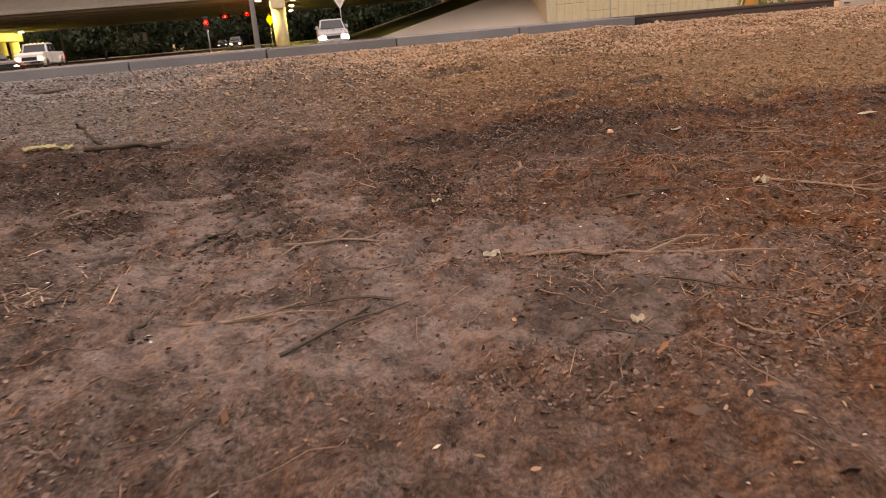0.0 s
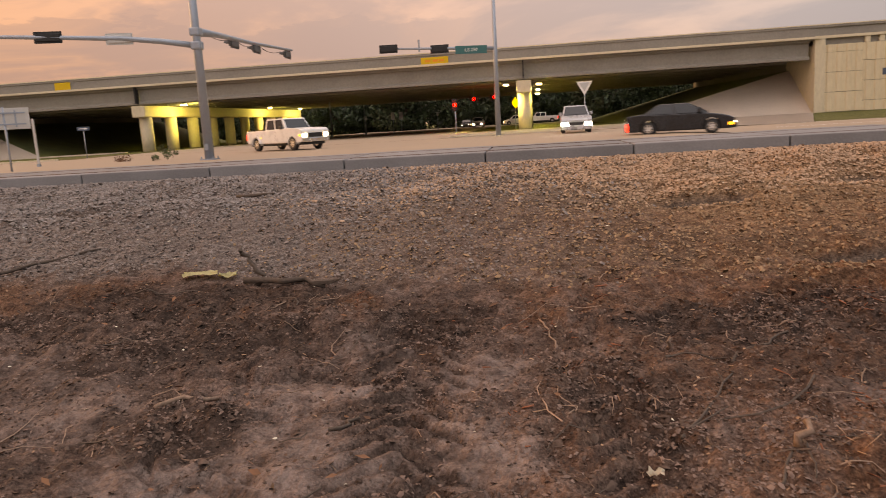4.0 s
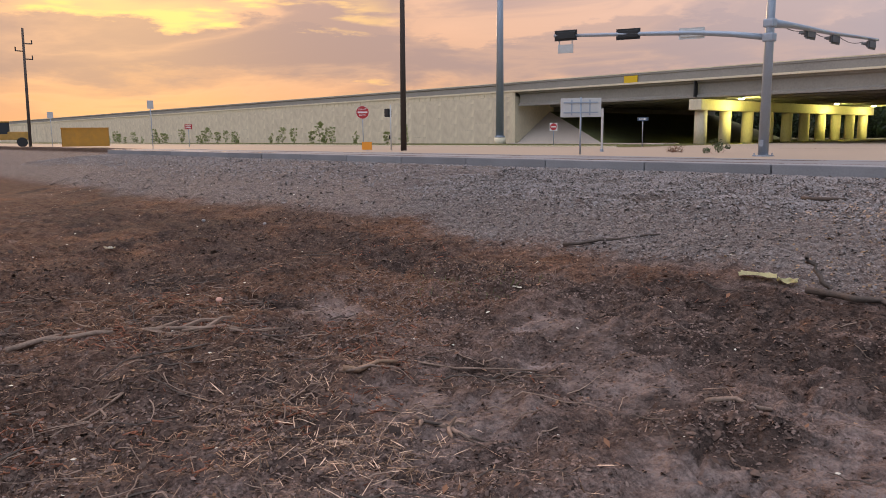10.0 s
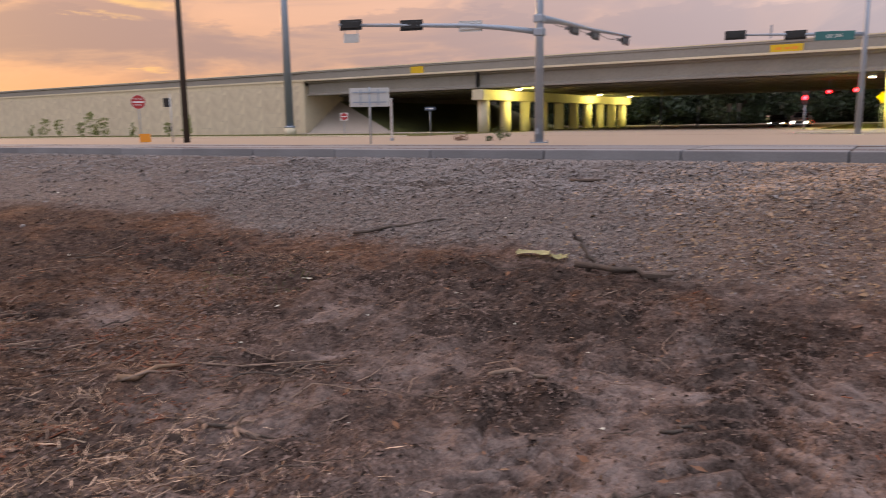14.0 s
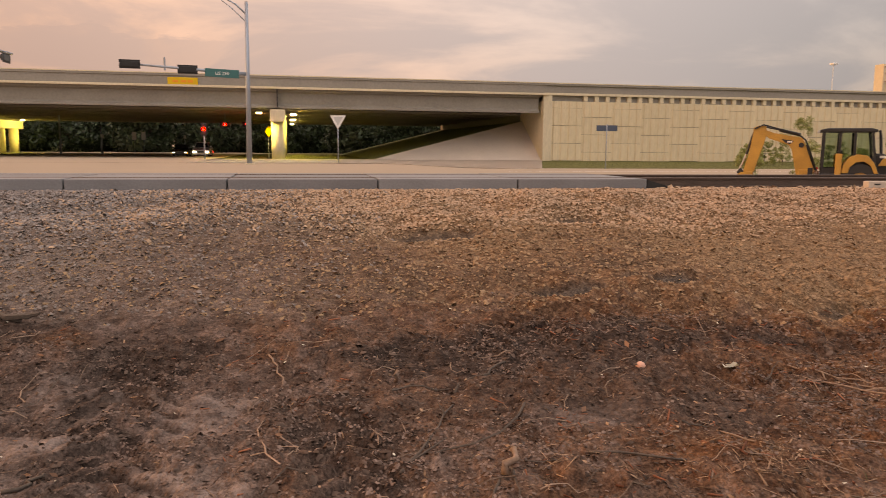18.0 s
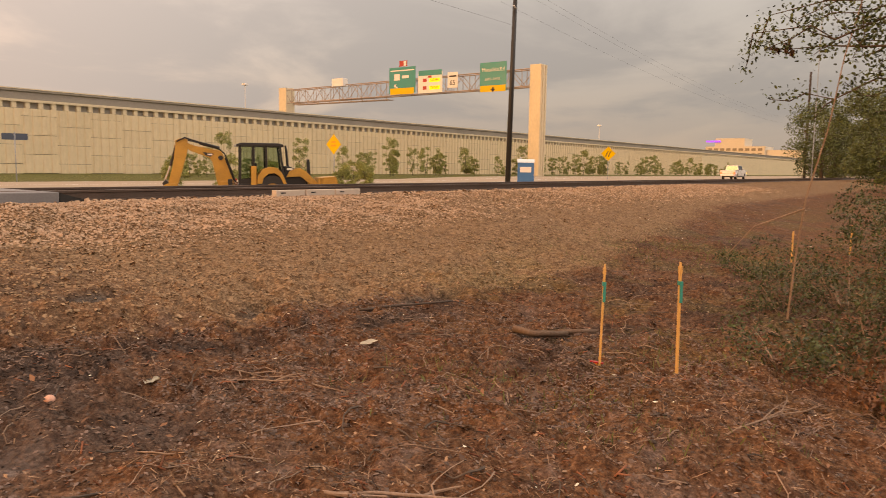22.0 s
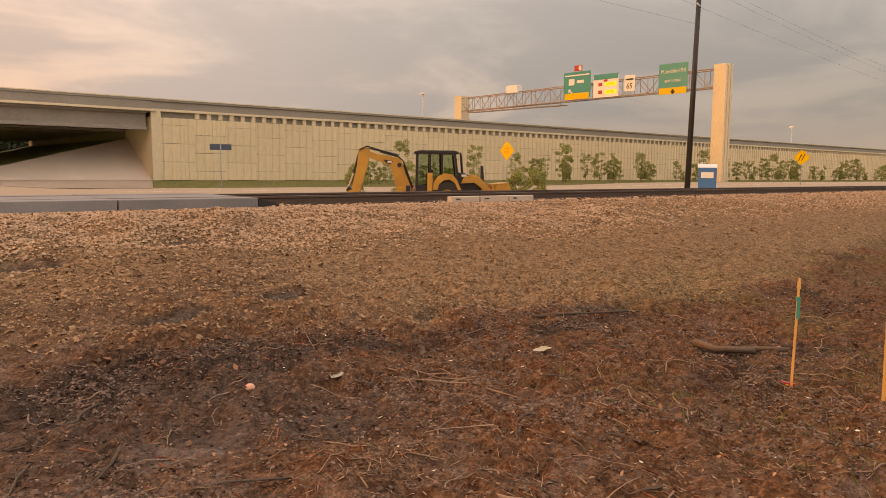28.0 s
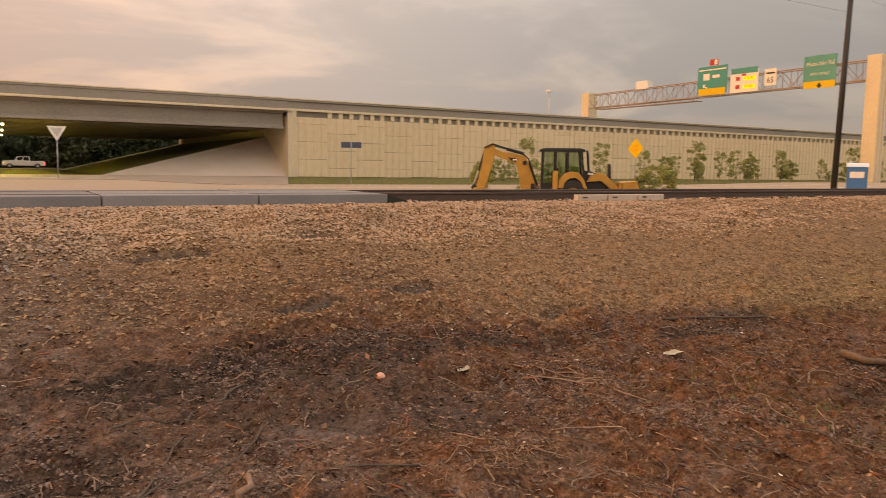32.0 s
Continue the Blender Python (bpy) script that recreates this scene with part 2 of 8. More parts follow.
def ground_material():
    """Bare soil, churned and moist in places, running into crushed rock fines and, far off, rough grass. The sheet
    carries three
    masks: stony (crushed rock), damp_shade (dark churned soil, and shade in the mulch gaps) and grassy."""
    m = bpy.data.materials.new("soil")
    m.use_nodes = True
    nt = m.node_tree
    L = nt.links.new
    b = nt.nodes["Principled BSDF"]
    b.inputs["Roughness"].default_value = 0.95
    b.inputs["Specular IOR Level"].default_value = 0.1

    def noise_tex(s, d=6.0, rough=0.6):
        n = nt.nodes.new("ShaderNodeTexNoise")
        n.inputs["Scale"].default_value, n.inputs["Detail"].default_value, n.inputs["Roughness"].default_value = s, d, rough
        L(tc.outputs["Object"], n.inputs["Vector"])
        return n.outputs[0]

    def rng(v, a, c, lo=0.0, hi=1.0):
        n = nt.nodes.new("ShaderNodeMapRange")
        for i, q in zip((1, 2, 3, 4), (a, c, lo, hi)):
            n.inputs[i].default_value = q
        L(v, n.inputs[0])
        return n.outputs[0]

    def mix(f, a, c):
        n = nt.nodes.new("ShaderNodeMix")
        n.data_type = "RGBA"
        for key, v in ((0, f), (6, a), (7, c)):
            if isinstance(v, tuple):
                n.inputs[key].default_value = (*v, 1)
            else:
                L(v, n.inputs[key])
        return n.outputs[2]

    def attr(n):
        a = nt.nodes.new("ShaderNodeAttribute")
        a.attribute_name = n
        return a.outputs["Fac"]

    tc = nt.nodes.new("ShaderNodeTexCoord")
    broad, mid, fine, grit = noise_tex(0.5), noise_tex(3.5), noise_tex(22.0), noise_tex(90.0, 3.0)
    soil = mix(rng(mid, 0.38, 0.62), (0.105, 0.073, 0.060), (0.205, 0.148, 0.126))
    rus = mix(rng(fine, 0.35, 0.65), (0.105, 0.049, 0.027), (0.240, 0.124, 0.070))
    soil = mix(attr("russet"), soil, mix(rng(mid, 0.52, 0.78), rus, soil))
    soil = mix(rng(fine, 0.62, 0.72), soil, (0.24, 0.175, 0.145))
    soil = mix(attr("bare"), soil, mix(rng(mid, 0.3, 0.7), (0.19, 0.142, 0.124), (0.31, 0.238, 0.21)))
    soil = mix(attr("damp_shade"), soil, mix(rng(fine, 0.3, 0.7), (0.040, 0.028, 0.023), (0.100, 0.070, 0.057)))
    soil = mix(rng(broad, 0.55, 0.75), soil, mix(rng(fine, 0.3, 0.7), (0.075, 0.050, 0.040), (0.165, 0.115, 0.094)))
    stone = mix(rng(fine, 0.35, 0.65), (0.135, 0.111, 0.099), (0.235, 0.196, 0.175))
    stone = mix(rng(grit, 0.5, 0.7), stone, (0.29, 0.25, 0.235))
    stone = mix(attr("warm"), stone, mix(rng(fine, 0.35, 0.65), (0.175, 0.108, 0.064), (0.36, 0.230, 0.138)))
    col = mix(attr("stony"), soil, stone)
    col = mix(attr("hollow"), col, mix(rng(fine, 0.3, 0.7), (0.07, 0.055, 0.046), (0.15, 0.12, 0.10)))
    grass = mix(rng(fine, 0.3, 0.7), (0.08, 0.10, 0.03), (0.23, 0.21, 0.085))
    col = mix(attr("grassy"), col, grass)
    crumb = noise_tex(48.0, 5.0, 0.75)
    tone = nt.nodes.new("ShaderNodeMix")
    tone.data_type, tone.blend_type = "RGBA", "MULTIPLY"
    tone.inputs[0].default_value = 1.0
    L(col, tone.inputs[6])
    rough_tone = mix(rng(crumb, 0.40, 0.60), (0.55, 0.53, 0.52), (1.18, 1.17, 1.16))
    L(mix(attr("bare"), rough_tone, mix(rng(crumb, 0.36, 0.64), (0.80, 0.79, 0.78), (1.08, 1.08, 1.08))), tone.inputs[7])
    col = tone.outputs[2]
    # mottling by clods a hand wide
    mottle = noise_tex(9.0, 8.0, 0.72)
    tone2 = nt.nodes.new("ShaderNodeMix")
    tone2.data_type, tone2.blend_type = "RGBA", "MULTIPLY"
    tone2.inputs[0].default_value = 1.0
    L(col, tone2.inputs[6])
    L(mix(rng(mottle, 0.40, 0.56), (0.60, 0.57, 0.56), (1.10, 1.10, 1.10)), tone2.inputs[7])
    col = tone2.outputs[2]
    L(col, b.inputs["Base Color"])
    # crumbs with sharp valleys between them, over a finer grit
    lumps = []
    for size in (26.0, 70.0):
        v = nt.nodes.new("ShaderNodeTexVoronoi")
        v.inputs["Scale"].default_value = size
        L(tc.outputs["Object"], v.inputs["Vector"])
        lumps.append(rng(v.outputs["Distance"], 0.0, 0.7, 1.0, 0.0))
    h = nt.nodes.new("ShaderNodeMath")
    h.operation = "MULTIPLY_ADD"
    L(lumps[1], h.inputs[0])
    h.inputs[1].default_value = 0.4
    L(lumps[0], h.inputs[2])
    h2 = nt.nodes.new("ShaderNodeMath")
    h2.operation = "MULTIPLY_ADD"
    L(grit, h2.inputs[0])
    h2.inputs[1].default_value = 0.7
    L(h.outputs[0], h2.inputs[2])
    bp = nt.nodes.new("ShaderNodeBump")
    bp.inputs["Strength"].default_value, bp.inputs["Distance"].default_value = 0.85, 0.022
    L(h2.outputs[0], bp.inputs["Height"])
    L(bp.outputs[0], b.inputs["Normal"])
    return m


def glass_material(name, col=(0.02, 0.025, 0.03)):
    m = bpy.data.materials.new(name)
    m.use_nodes = True
    b = m.node_tree.nodes["Principled BSDF"]
    b.inputs["Base Color"].default_value = (*col, 1)
    b.inputs["Roughness"].default_value, b.inputs["IOR"].default_value = 0.05, 1.5
    return m


SOIL = ground_material()
ROCK_DUSTY = material("dusty_rock_chips", (0.205, 0.172, 0.155), 0.95, var=0.34, scale=1.4, fine=60, bump=0.4, island=0.8, spec=0.12)
ROCK_DUSTY_WARM = material("warm_dusty_rock_chips", (0.29, 0.188, 0.115), 0.95, var=0.28, scale=1.4, fine=60, bump=0.4, island=0.7, spec=0.12)
ROCK_WARM = material("warm_crushed_rock", (0.41, 0.278, 0.19), 0.9, var=0.25, scale=1.4, fine=60, bump=0.4, island=0.7, spec=0.12)
ROCK = material("crushed_rock", (0.235, 0.207, 0.193), 0.9, var=0.36, scale=1.4, fine=60, bump=0.4, island=0.7, spec=0.12)
CONCRETE = material("concrete", (0.66, 0.56, 0.40), 0.85, var=0.16, scale=0.35, fine=6, bump=0.25, stretch=(1, 1, 0.35), spec=0.12)
# weathered barrier concrete; behind the wall faces its dark tone stands in for shade
CONCRETE_DARK = material("weathered_and_shade_concrete", (0.27, 0.245, 0.21), 0.85, var=0.18, scale=0.3, fine=5, bump=0.2, spec=0.12)
PANEL_CONCRETE = material("panel_concrete", (0.215, 0.212, 0.215), 0.8, var=0.2, scale=1.5, fine=30, bump=0.3, random_ob=0.5, spec=0.12)
PAVING = material("slope_paving", (0.52, 0.435, 0.36), 0.85, var=0.12, scale=0.4, fine=8, bump=0.2, spec=0.12)
ROAD = material("road_concrete", (0.345, 0.268, 0.200), 0.85, var=0.14, scale=0.25, fine=12, bump=0.2, spec=0.12)
WHITE_LINE = material("road_paint", (0.75, 0.73, 0.68), 0.7, var=0.1, scale=4, fine=30, bump=0.1)
STEEL_RAIL = material("rail_steel", (0.11, 0.075, 0.06), 0.55, 0.6, var=0.35, scale=4, fine=50, bump=0.2)
RUBBER = material("rubber", (0.018, 0.018, 0.019), 0.75, var=0.3, scale=6, fine=60, bump=0.2)
TIMBER_TIE = material("creosoted_timber", (0.055, 0.042, 0.033), 0.85, var=0.4, scale=3, fine=40, bump=0.5, random_ob=0.5)
GALV = material("galvanised_steel", (0.30, 0.34, 0.39), 0.5, 0.55, var=0.15, scale=2, fine=25, bump=0.1)
DARK_STEEL = material("dark_painted_steel", (0.022, 0.021, 0.02), 0.5, 0.2, var=0.3, scale=3, fine=30, bump=0.1)
DARK_WOOD = material("dark_pole_timber", (0.04, 0.027, 0.02), 0.85, var=0.35, scale=2, fine=30, bump=0.4, stretch=(4, 4, 0.4))
STAKE_WOOD = material("stake_timber", (0.62, 0.36, 0.13), 0.75, var=0.22, scale=6, fine=60, bump=0.3, stretch=(4, 4, 0.5))
TWIG = material("dead_wood", (0.23, 0.158, 0.118), 0.9, var=0.5, scale=8, fine=60, bump=0.5, island=0.8, spec=0.12)
STRAW = material("dry_straw", (0.27, 0.168, 0.112), 0.9, var=0.55, scale=8, fine=60, bump=0.2, island=1.0, spec=0.12)
CHIP = material("wood_chips", (0.25, 0.155, 0.10), 0.9, var=0.6, scale=8, fine=60, bump=0.2, island=1.1, spec=0.12)
CRUMB = material("soil_crumbs", (0.165, 0.115, 0.095), 0.95, var=0.5, scale=8, fine=50, bump=0.4, island=0.9, spec=0.1)
CLOD = material("soil_clods", (0.092, 0.063, 0.050), 0.95, var=0.5, scale=8, fine=50, bump=0.6, island=0.8, spec=0.12)
ROOT = material("brown_root", (0.135, 0.085, 0.058), 0.95, var=0.4, scale=5, fine=40, bump=0.8)
BARK = material("bark", (0.085, 0.062, 0.048), 0.95, var=0.4, scale=5, fine=40, bump=0.8)
LEAF = material("green_leaves", (0.055, 0.078, 0.022), 0.6, var=0.5, scale=2, fine=20, bump=0.0, island=1.0)
LEAF_SHRUB = material("shrub_leaves", (0.040, 0.056, 0.017), 0.65, var=0.5, scale=2, fine=20, bump=0.0, island=1.0)
LEAF_MID = material("tree_leaves", (0.075, 0.10, 0.032), 0.6, var=0.5, scale=2, fine=20, bump=0.0, island=1.0)
LEAF_DARK = material("dark_leaves", (0.028, 0.045, 0.016), 0.65, var=0.5, scale=1, fine=10, bump=0.0, island=1.0)
LEAF_LIGHT = material("sapling_leaves", (0.25, 0.27, 0.085), 0.6, var=0.4, scale=2, fine=20, bump=0.0, island=1.0)
LEAF_BROWN = material("dead_leaves", (0.15, 0.065, 0.03), 0.7, var=0.5, scale=2, fine=20, bump=0.0, island=1.0)
LEAF_DEAD = material("withered_leaves", (0.085, 0.048, 0.034), 0.7, var=0.4, scale=2, fine=20, bump=0.0, island=1.0)
GRASS = material("grass_blades", (0.10, 0.115, 0.03), 0.7, var=0.5, scale=2, fine=20, bump=0.0, island=1.0)
YELLOW = material("machine_yellow", (0.42, 0.225, 0.045), 0.5, var=0.35, scale=2, fine=30, bump=0.05)
BLACK_PAINT = material("black_paint", (0.015, 0.015, 0.016), 0.4, var=0.2, scale=3, fine=30, bump=0.05)
SIGNAL_BLACK = material("signal_black", (0.012, 0.012, 0.012), 0.6, var=0.2, scale=3, fine=30, bump=0.05)
SIGNAL_GREY = material("weathered_signal_grey", (0.075, 0.077, 0.08), 0.6, var=0.2, scale=3, fine=30, bump=0.05)
STREET_GREEN = material("street_sign_green", (0.02, 0.13, 0.13), 0.45, var=0.1, scale=2, fine=20, bump=0.0)
# sunset light reflected by the steel is put into this brownish colour
TRUSS = material("sunset_tinted_truss_steel", (0.33, 0.265, 0.225), 0.6, 0.25, var=0.25, scale=1, fine=10, bump=0.1)
SIGN_GREEN = material("sign_green", (0.0, 0.245, 0.225), 0.4, var=0.08, scale=1, fine=10, bump=0.0)
SIGN_WHITE = material("sign_white", (0.72, 0.70, 0.66), 0.45, var=0.08, scale=2, fine=20, bump=0.0)
SIGN_RED = material("sign_red", (0.42, 0.025, 0.025), 0.45, var=0.1, scale=2, fine=20, bump=0.0)
SIGN_YELLOW = material("sign_yellow", (0.68, 0.42, 0.006), 0.45, var=0.08, scale=2, fine=20, bump=0.0)
SIGN_ORANGE = material("sign_orange", (0.8, 0.28, 0.02), 0.45, var=0.1, scale=2, fine=20, bump=0.0)
SIGN_BLUE = material("sign_dark_blue", (0.045, 0.07, 0.11), 0.5, var=0.1, scale=2, fine=20, bump=0.0)
ALUMINIUM = material("bare_aluminium", (0.50, 0.49, 0.47), 0.5, 0.3, var=0.12, scale=2, fine=20, bump=0.05)
WHITE_PAINT = material("white_car_paint", (0.72, 0.71, 0.69), 0.3, var=0.05, scale=2, fine=20, bump=0.0)
BLACK_CAR = material("black_car_paint", (0.012, 0.013, 0.016), 0.2, var=0.1, scale=2, fine=20, bump=0.0)
SILVER_CAR = material("silver_car_paint", (0.38, 0.38, 0.39), 0.3, 0.5, var=0.06, scale=2, fine=20, bump=0.0)
CHROME = material("chrome", (0.6, 0.6, 0.6), 0.2, 1.0, var=0.05, scale=3, fine=30, bump=0.0)
GLASS = glass_material("dark_glass")
OFFICE_GLASS = glass_material("hazy_office_glass", (0.26, 0.22, 0.17))
GLASS_GREEN = glass_material("cab_glass", (0.62, 0.72, 0.64))
GLASS_GREEN.node_tree.nodes["Principled BSDF"].inputs["Transmission Weight"].default_value = 1.0
GLASS_GREEN.node_tree.nodes["Principled BSDF"].inputs["IOR"].default_value = 1.08
BLUE_PLASTIC = material("blue_plastic", (0.03, 0.15, 0.36), 0.5, var=0.12, scale=2, fine=20, bump=0.05)
PALE_PLASTIC = material("pale_plastic", (0.6, 0.64, 0.68), 0.5, var=0.08, scale=2, fine=20, bump=0.05)
RUST_ORANGE = material("skip_paint", (0.50, 0.24, 0.035), 0.7, var=0.25, scale=1.5, fine=20, bump=0.2)
OFFICE = material("pale_facade", (0.62, 0.55, 0.45), 0.8, var=0.08, scale=0.1, fine=1, bump=0.0)
CABLE = material("cable_black", (0.02, 0.02, 0.02), 0.7, var=0.1, bump=0.0)
PAPER = material("pale_litter", (0.66, 0.60, 0.48), 0.8, var=0.15, scale=10, fine=60, bump=0.2)
RED_LAMP = material("red_signal_light", (0.5, 0.01, 0.01), 0.4, var=0, bump=0, emit=(1.0, 0.008, 0.010), power=60)
LUMINAIRE = material("lit_luminaire", (0.9, 0.9, 0.7), 0.4, var=0, bump=0, emit=(1.0, 0.95, 0.55), power=90)
HEADLAMP_WHITE = material("cool_headlight", (0.9, 0.9, 0.9), 0.3, var=0, bump=0, emit=(0.75, 0.92, 1.0), power=160)
HEADLAMP_WARM = material("warm_headlight", (0.9, 0.9, 0.9), 0.3, var=0, bump=0, emit=(1.0, 0.83, 0.45), power=14)
HEADLAMP_FAR = material("far_headlight", (0.9, 0.9, 0.9), 0.3, var=0, bump=0, emit=(1.0, 0.93, 0.8), power=25)
AMBER_LAMP = material("amber_marker", (0.8, 0.35, 0.02), 0.3, var=0, bump=0, emit=(1.0, 0.45, 0.04), power=3)
TAIL_LAMP = material("red_tail_light", (0.4, 0.01, 0.01), 0.3, var=0, bump=0, emit=(1.0, 0.05, 0.03), power=5)
VIOLET_SIGN = material("violet_lit_lettering", (0.2, 0.05, 0.6), 0.4, var=0, bump=0, emit=(0.16, 0.02, 1.0), power=0.9)
LED_YELLOW = material("lit_amber_panel", (0.8, 0.6, 0.02), 0.4, var=0, bump=0, emit=(1.0, 0.8, 0.05), power=0.45)
SODIUM = material("sodium_luminaire", (0.9, 0.7, 0.4), 0.4, var=0, bump=0, emit=(1.0, 0.62, 0.22), power=8)


# ---------------------------------------------------------------- mesh helpers
def mesh_of(bm, name):
    me = bpy.data.meshes.new(name)
    bm.normal_update()
    bm.to_mesh(me)
    bm.free()
    return me


def part(name, bm, mat, parent, label="", smooth=False):
    me = bm if isinstance(bm, bpy.types.Mesh) else mesh_of(bm, name)
    if not me.materials:
        me.materials.append(mat)
    if smooth:
        for p in me.polygons:
            p.use_smooth = True
    ob = new(name, me)
    ob.parent = parent
    if label:
        ob["label"] = label
    return ob


def thing(name, label, category, at=(0, 0, 0), rz=0.0, group="", kind=""):
    ob = new(name)
    ob.empty_display_size = 0.2
    ob.matrix_basis = pose(*at, 0, 0, rz)
    return tagged(ob, label, category, group, kind)


def single(name, bm, mat, label, category, at=(0, 0, 0), rz=0.0, group="", kind="", smooth=False):
    ob = part(name, bm, mat, None, "", smooth)
    ob.matrix_basis = pose(*at, 0, 0, rz)
    return tagged(ob, label, category, group, kind)


def box(bm, x0, x1, y0, y1, z0, z1, bevel=0.0):
    vs = [bm.verts.new((x, y, z)) for x in (x0, x1) for y in (y0, y1) for z in (z0, z1)]
    fs = [bm.faces.new([vs[i] for i in f]) for f in ((0, 1, 3, 2), (4, 6, 7, 5), (0, 4, 5, 1), (2, 3, 7, 6), (0, 2, 6, 4), (1, 5, 7, 3))]
    if bevel:
        es = {e for f in fs for e in f.edges}
        bmesh.ops.bevel(bm, geom=list(es), offset=bevel, segments=2, affect="EDGES", profile=0.6)
    return bm


def boxes(*specs, bevel=0.0):
    bm = bmesh.new()
    for s in specs:
        box(bm, *s, bevel=bevel)
    return bm


def tube(bm, p0, p1, r0, r1=None, n=10, caps=True):
    p0, p1 = Vector(p0), Vector(p1)
    r1 = r0 if r1 is None else r1
    q = (p1 - p0).to_track_quat("Z", "Y")
    rings = []
    for p, r in ((p0, r0), (p1, r1)):
        rings.append([bm.verts.new(p + q @ Vector((r * math.cos(2 * math.pi * i / n), r * math.sin(2 * math.pi * i / n), 0))) for i in range(n)])
    for i in range(n):
        j = (i + 1) % n
        bm.faces.new((rings[0][i], rings[0][j], rings[1][j], rings[1][i]))
    if caps:
        bm.faces.new(rings[0][::-1])
        bm.faces.new(rings[1])
    return bm


def tubes(*specs, n=10):
    bm = bmesh.new()
    for s in specs:
        tube(bm, *s, n=n)
    return bm


def chain(bm, pts, radii, n=8):
    """A bent tapering limb through pts."""
    prev = None
    pts = [Vector(p) for p in pts]
    for k, (p, r) in enumerate(zip(pts, radii)):
        d = (pts[min(k + 1, len(pts) - 1)] - pts[max(k - 1, 0)])
        q = d.to_track_quat("Z", "Y")
        ring = [bm.verts.new(p + q @ Vector((r * math.cos(2 * math.pi * i / n), r * math.sin(2 * math.pi * i / n), 0))) for i in range(n)]
        if prev:
            for i in range(n):
                j = (i + 1) % n
                bm.faces.new((prev[i], prev[j], ring[j], ring[i]))
        else:
            bm.faces.new(ring[::-1])
        prev = ring
    bm.faces.new(prev)
    return bm


def prism(bm, outline, y0, y1, axis="y", inset=0.0, bevel=0.0):
    """An outline (u, v) drawn out along an axis: y takes (x, z), x takes (y, z), z takes (x, y). inset narrows nothing; bevel rounds the rims."""
    def at(u, v, w):
        return {"y": (u, w, v), "x": (w, u, v), "z": (u, v, w)}[axis]
    a = [bm.verts.new(at(u, v, y0)) for u, v in outline]
    c = [bm.verts.new(at(u, v, y1)) for u, v in outline]
    n = len(outline)
    fs = [bm.faces.new(a), bm.faces.new(c[::-1])]
    for i in range(n):
        j = (i + 1) % n
        fs.append(bm.faces.new((a[j], a[i], c[i], c[j])))
    bmesh.ops.recalc_face_normals(bm, faces=fs)
    if bevel:
        es = {e for f in fs[:2] for e in f.edges}
        bmesh.ops.bevel(bm, geom=list(es), offset=bevel, segments=2, affect="EDGES", profile=0.6)
    return bm


def prism_of(outline, y0, y1, axis="y", bevel=0.0):
    return prism(bmesh.new(), outline, y0, y1, axis, bevel=bevel)


def disc(r, n=20):
    return [(r * math.cos(2 * math.pi * i / n), r * math.sin(2 * math.pi * i / n)) for i in range(n)]


rng_np = np.random.default_rng(7)


def value_noise(x, y, seed=0):
    """Smooth noise in 0..1 on numpy arrays."""
    xi, yi = np.floor(x).astype(np.int64), np.floor(y).astype(np.int64)
    xf, yf = x - xi, y - yi
    def h(a, b):
        v = (a * 374761393 + b * 668265263 + seed * 1442695041) & 0x7FFFFFFF
        v = ((v ^ (v >> 13)) * 1274126177) & 0x7FFFFFFF
        return ((v ^ (v >> 16)) & 0xFFFF) / 65535.0
    u, v = xf * xf * (3 - 2 * xf), yf * yf * (3 - 2 * yf)
    return (h(xi, yi) * (1 - u) + h(xi + 1, yi) * u) * (1 - v) + (h(xi, yi + 1) * (1 - u) + h(xi + 1, yi + 1) * u) * v


def fbm(x, y, scale, octaves=4, seed=0):
    s, a, t = 0.0, 1.0, 0.0
    for o in range(octaves):
        s = s + a * value_noise(x * scale * 2 ** o, y * scale * 2 ** o, seed + o)
        t += a
        a *= 0.5
    return s / t


def smooth(a, b, x):
    t = np.clip((x - a) / (b - a), 0, 1)
    return t * t * (3 - 2 * t)


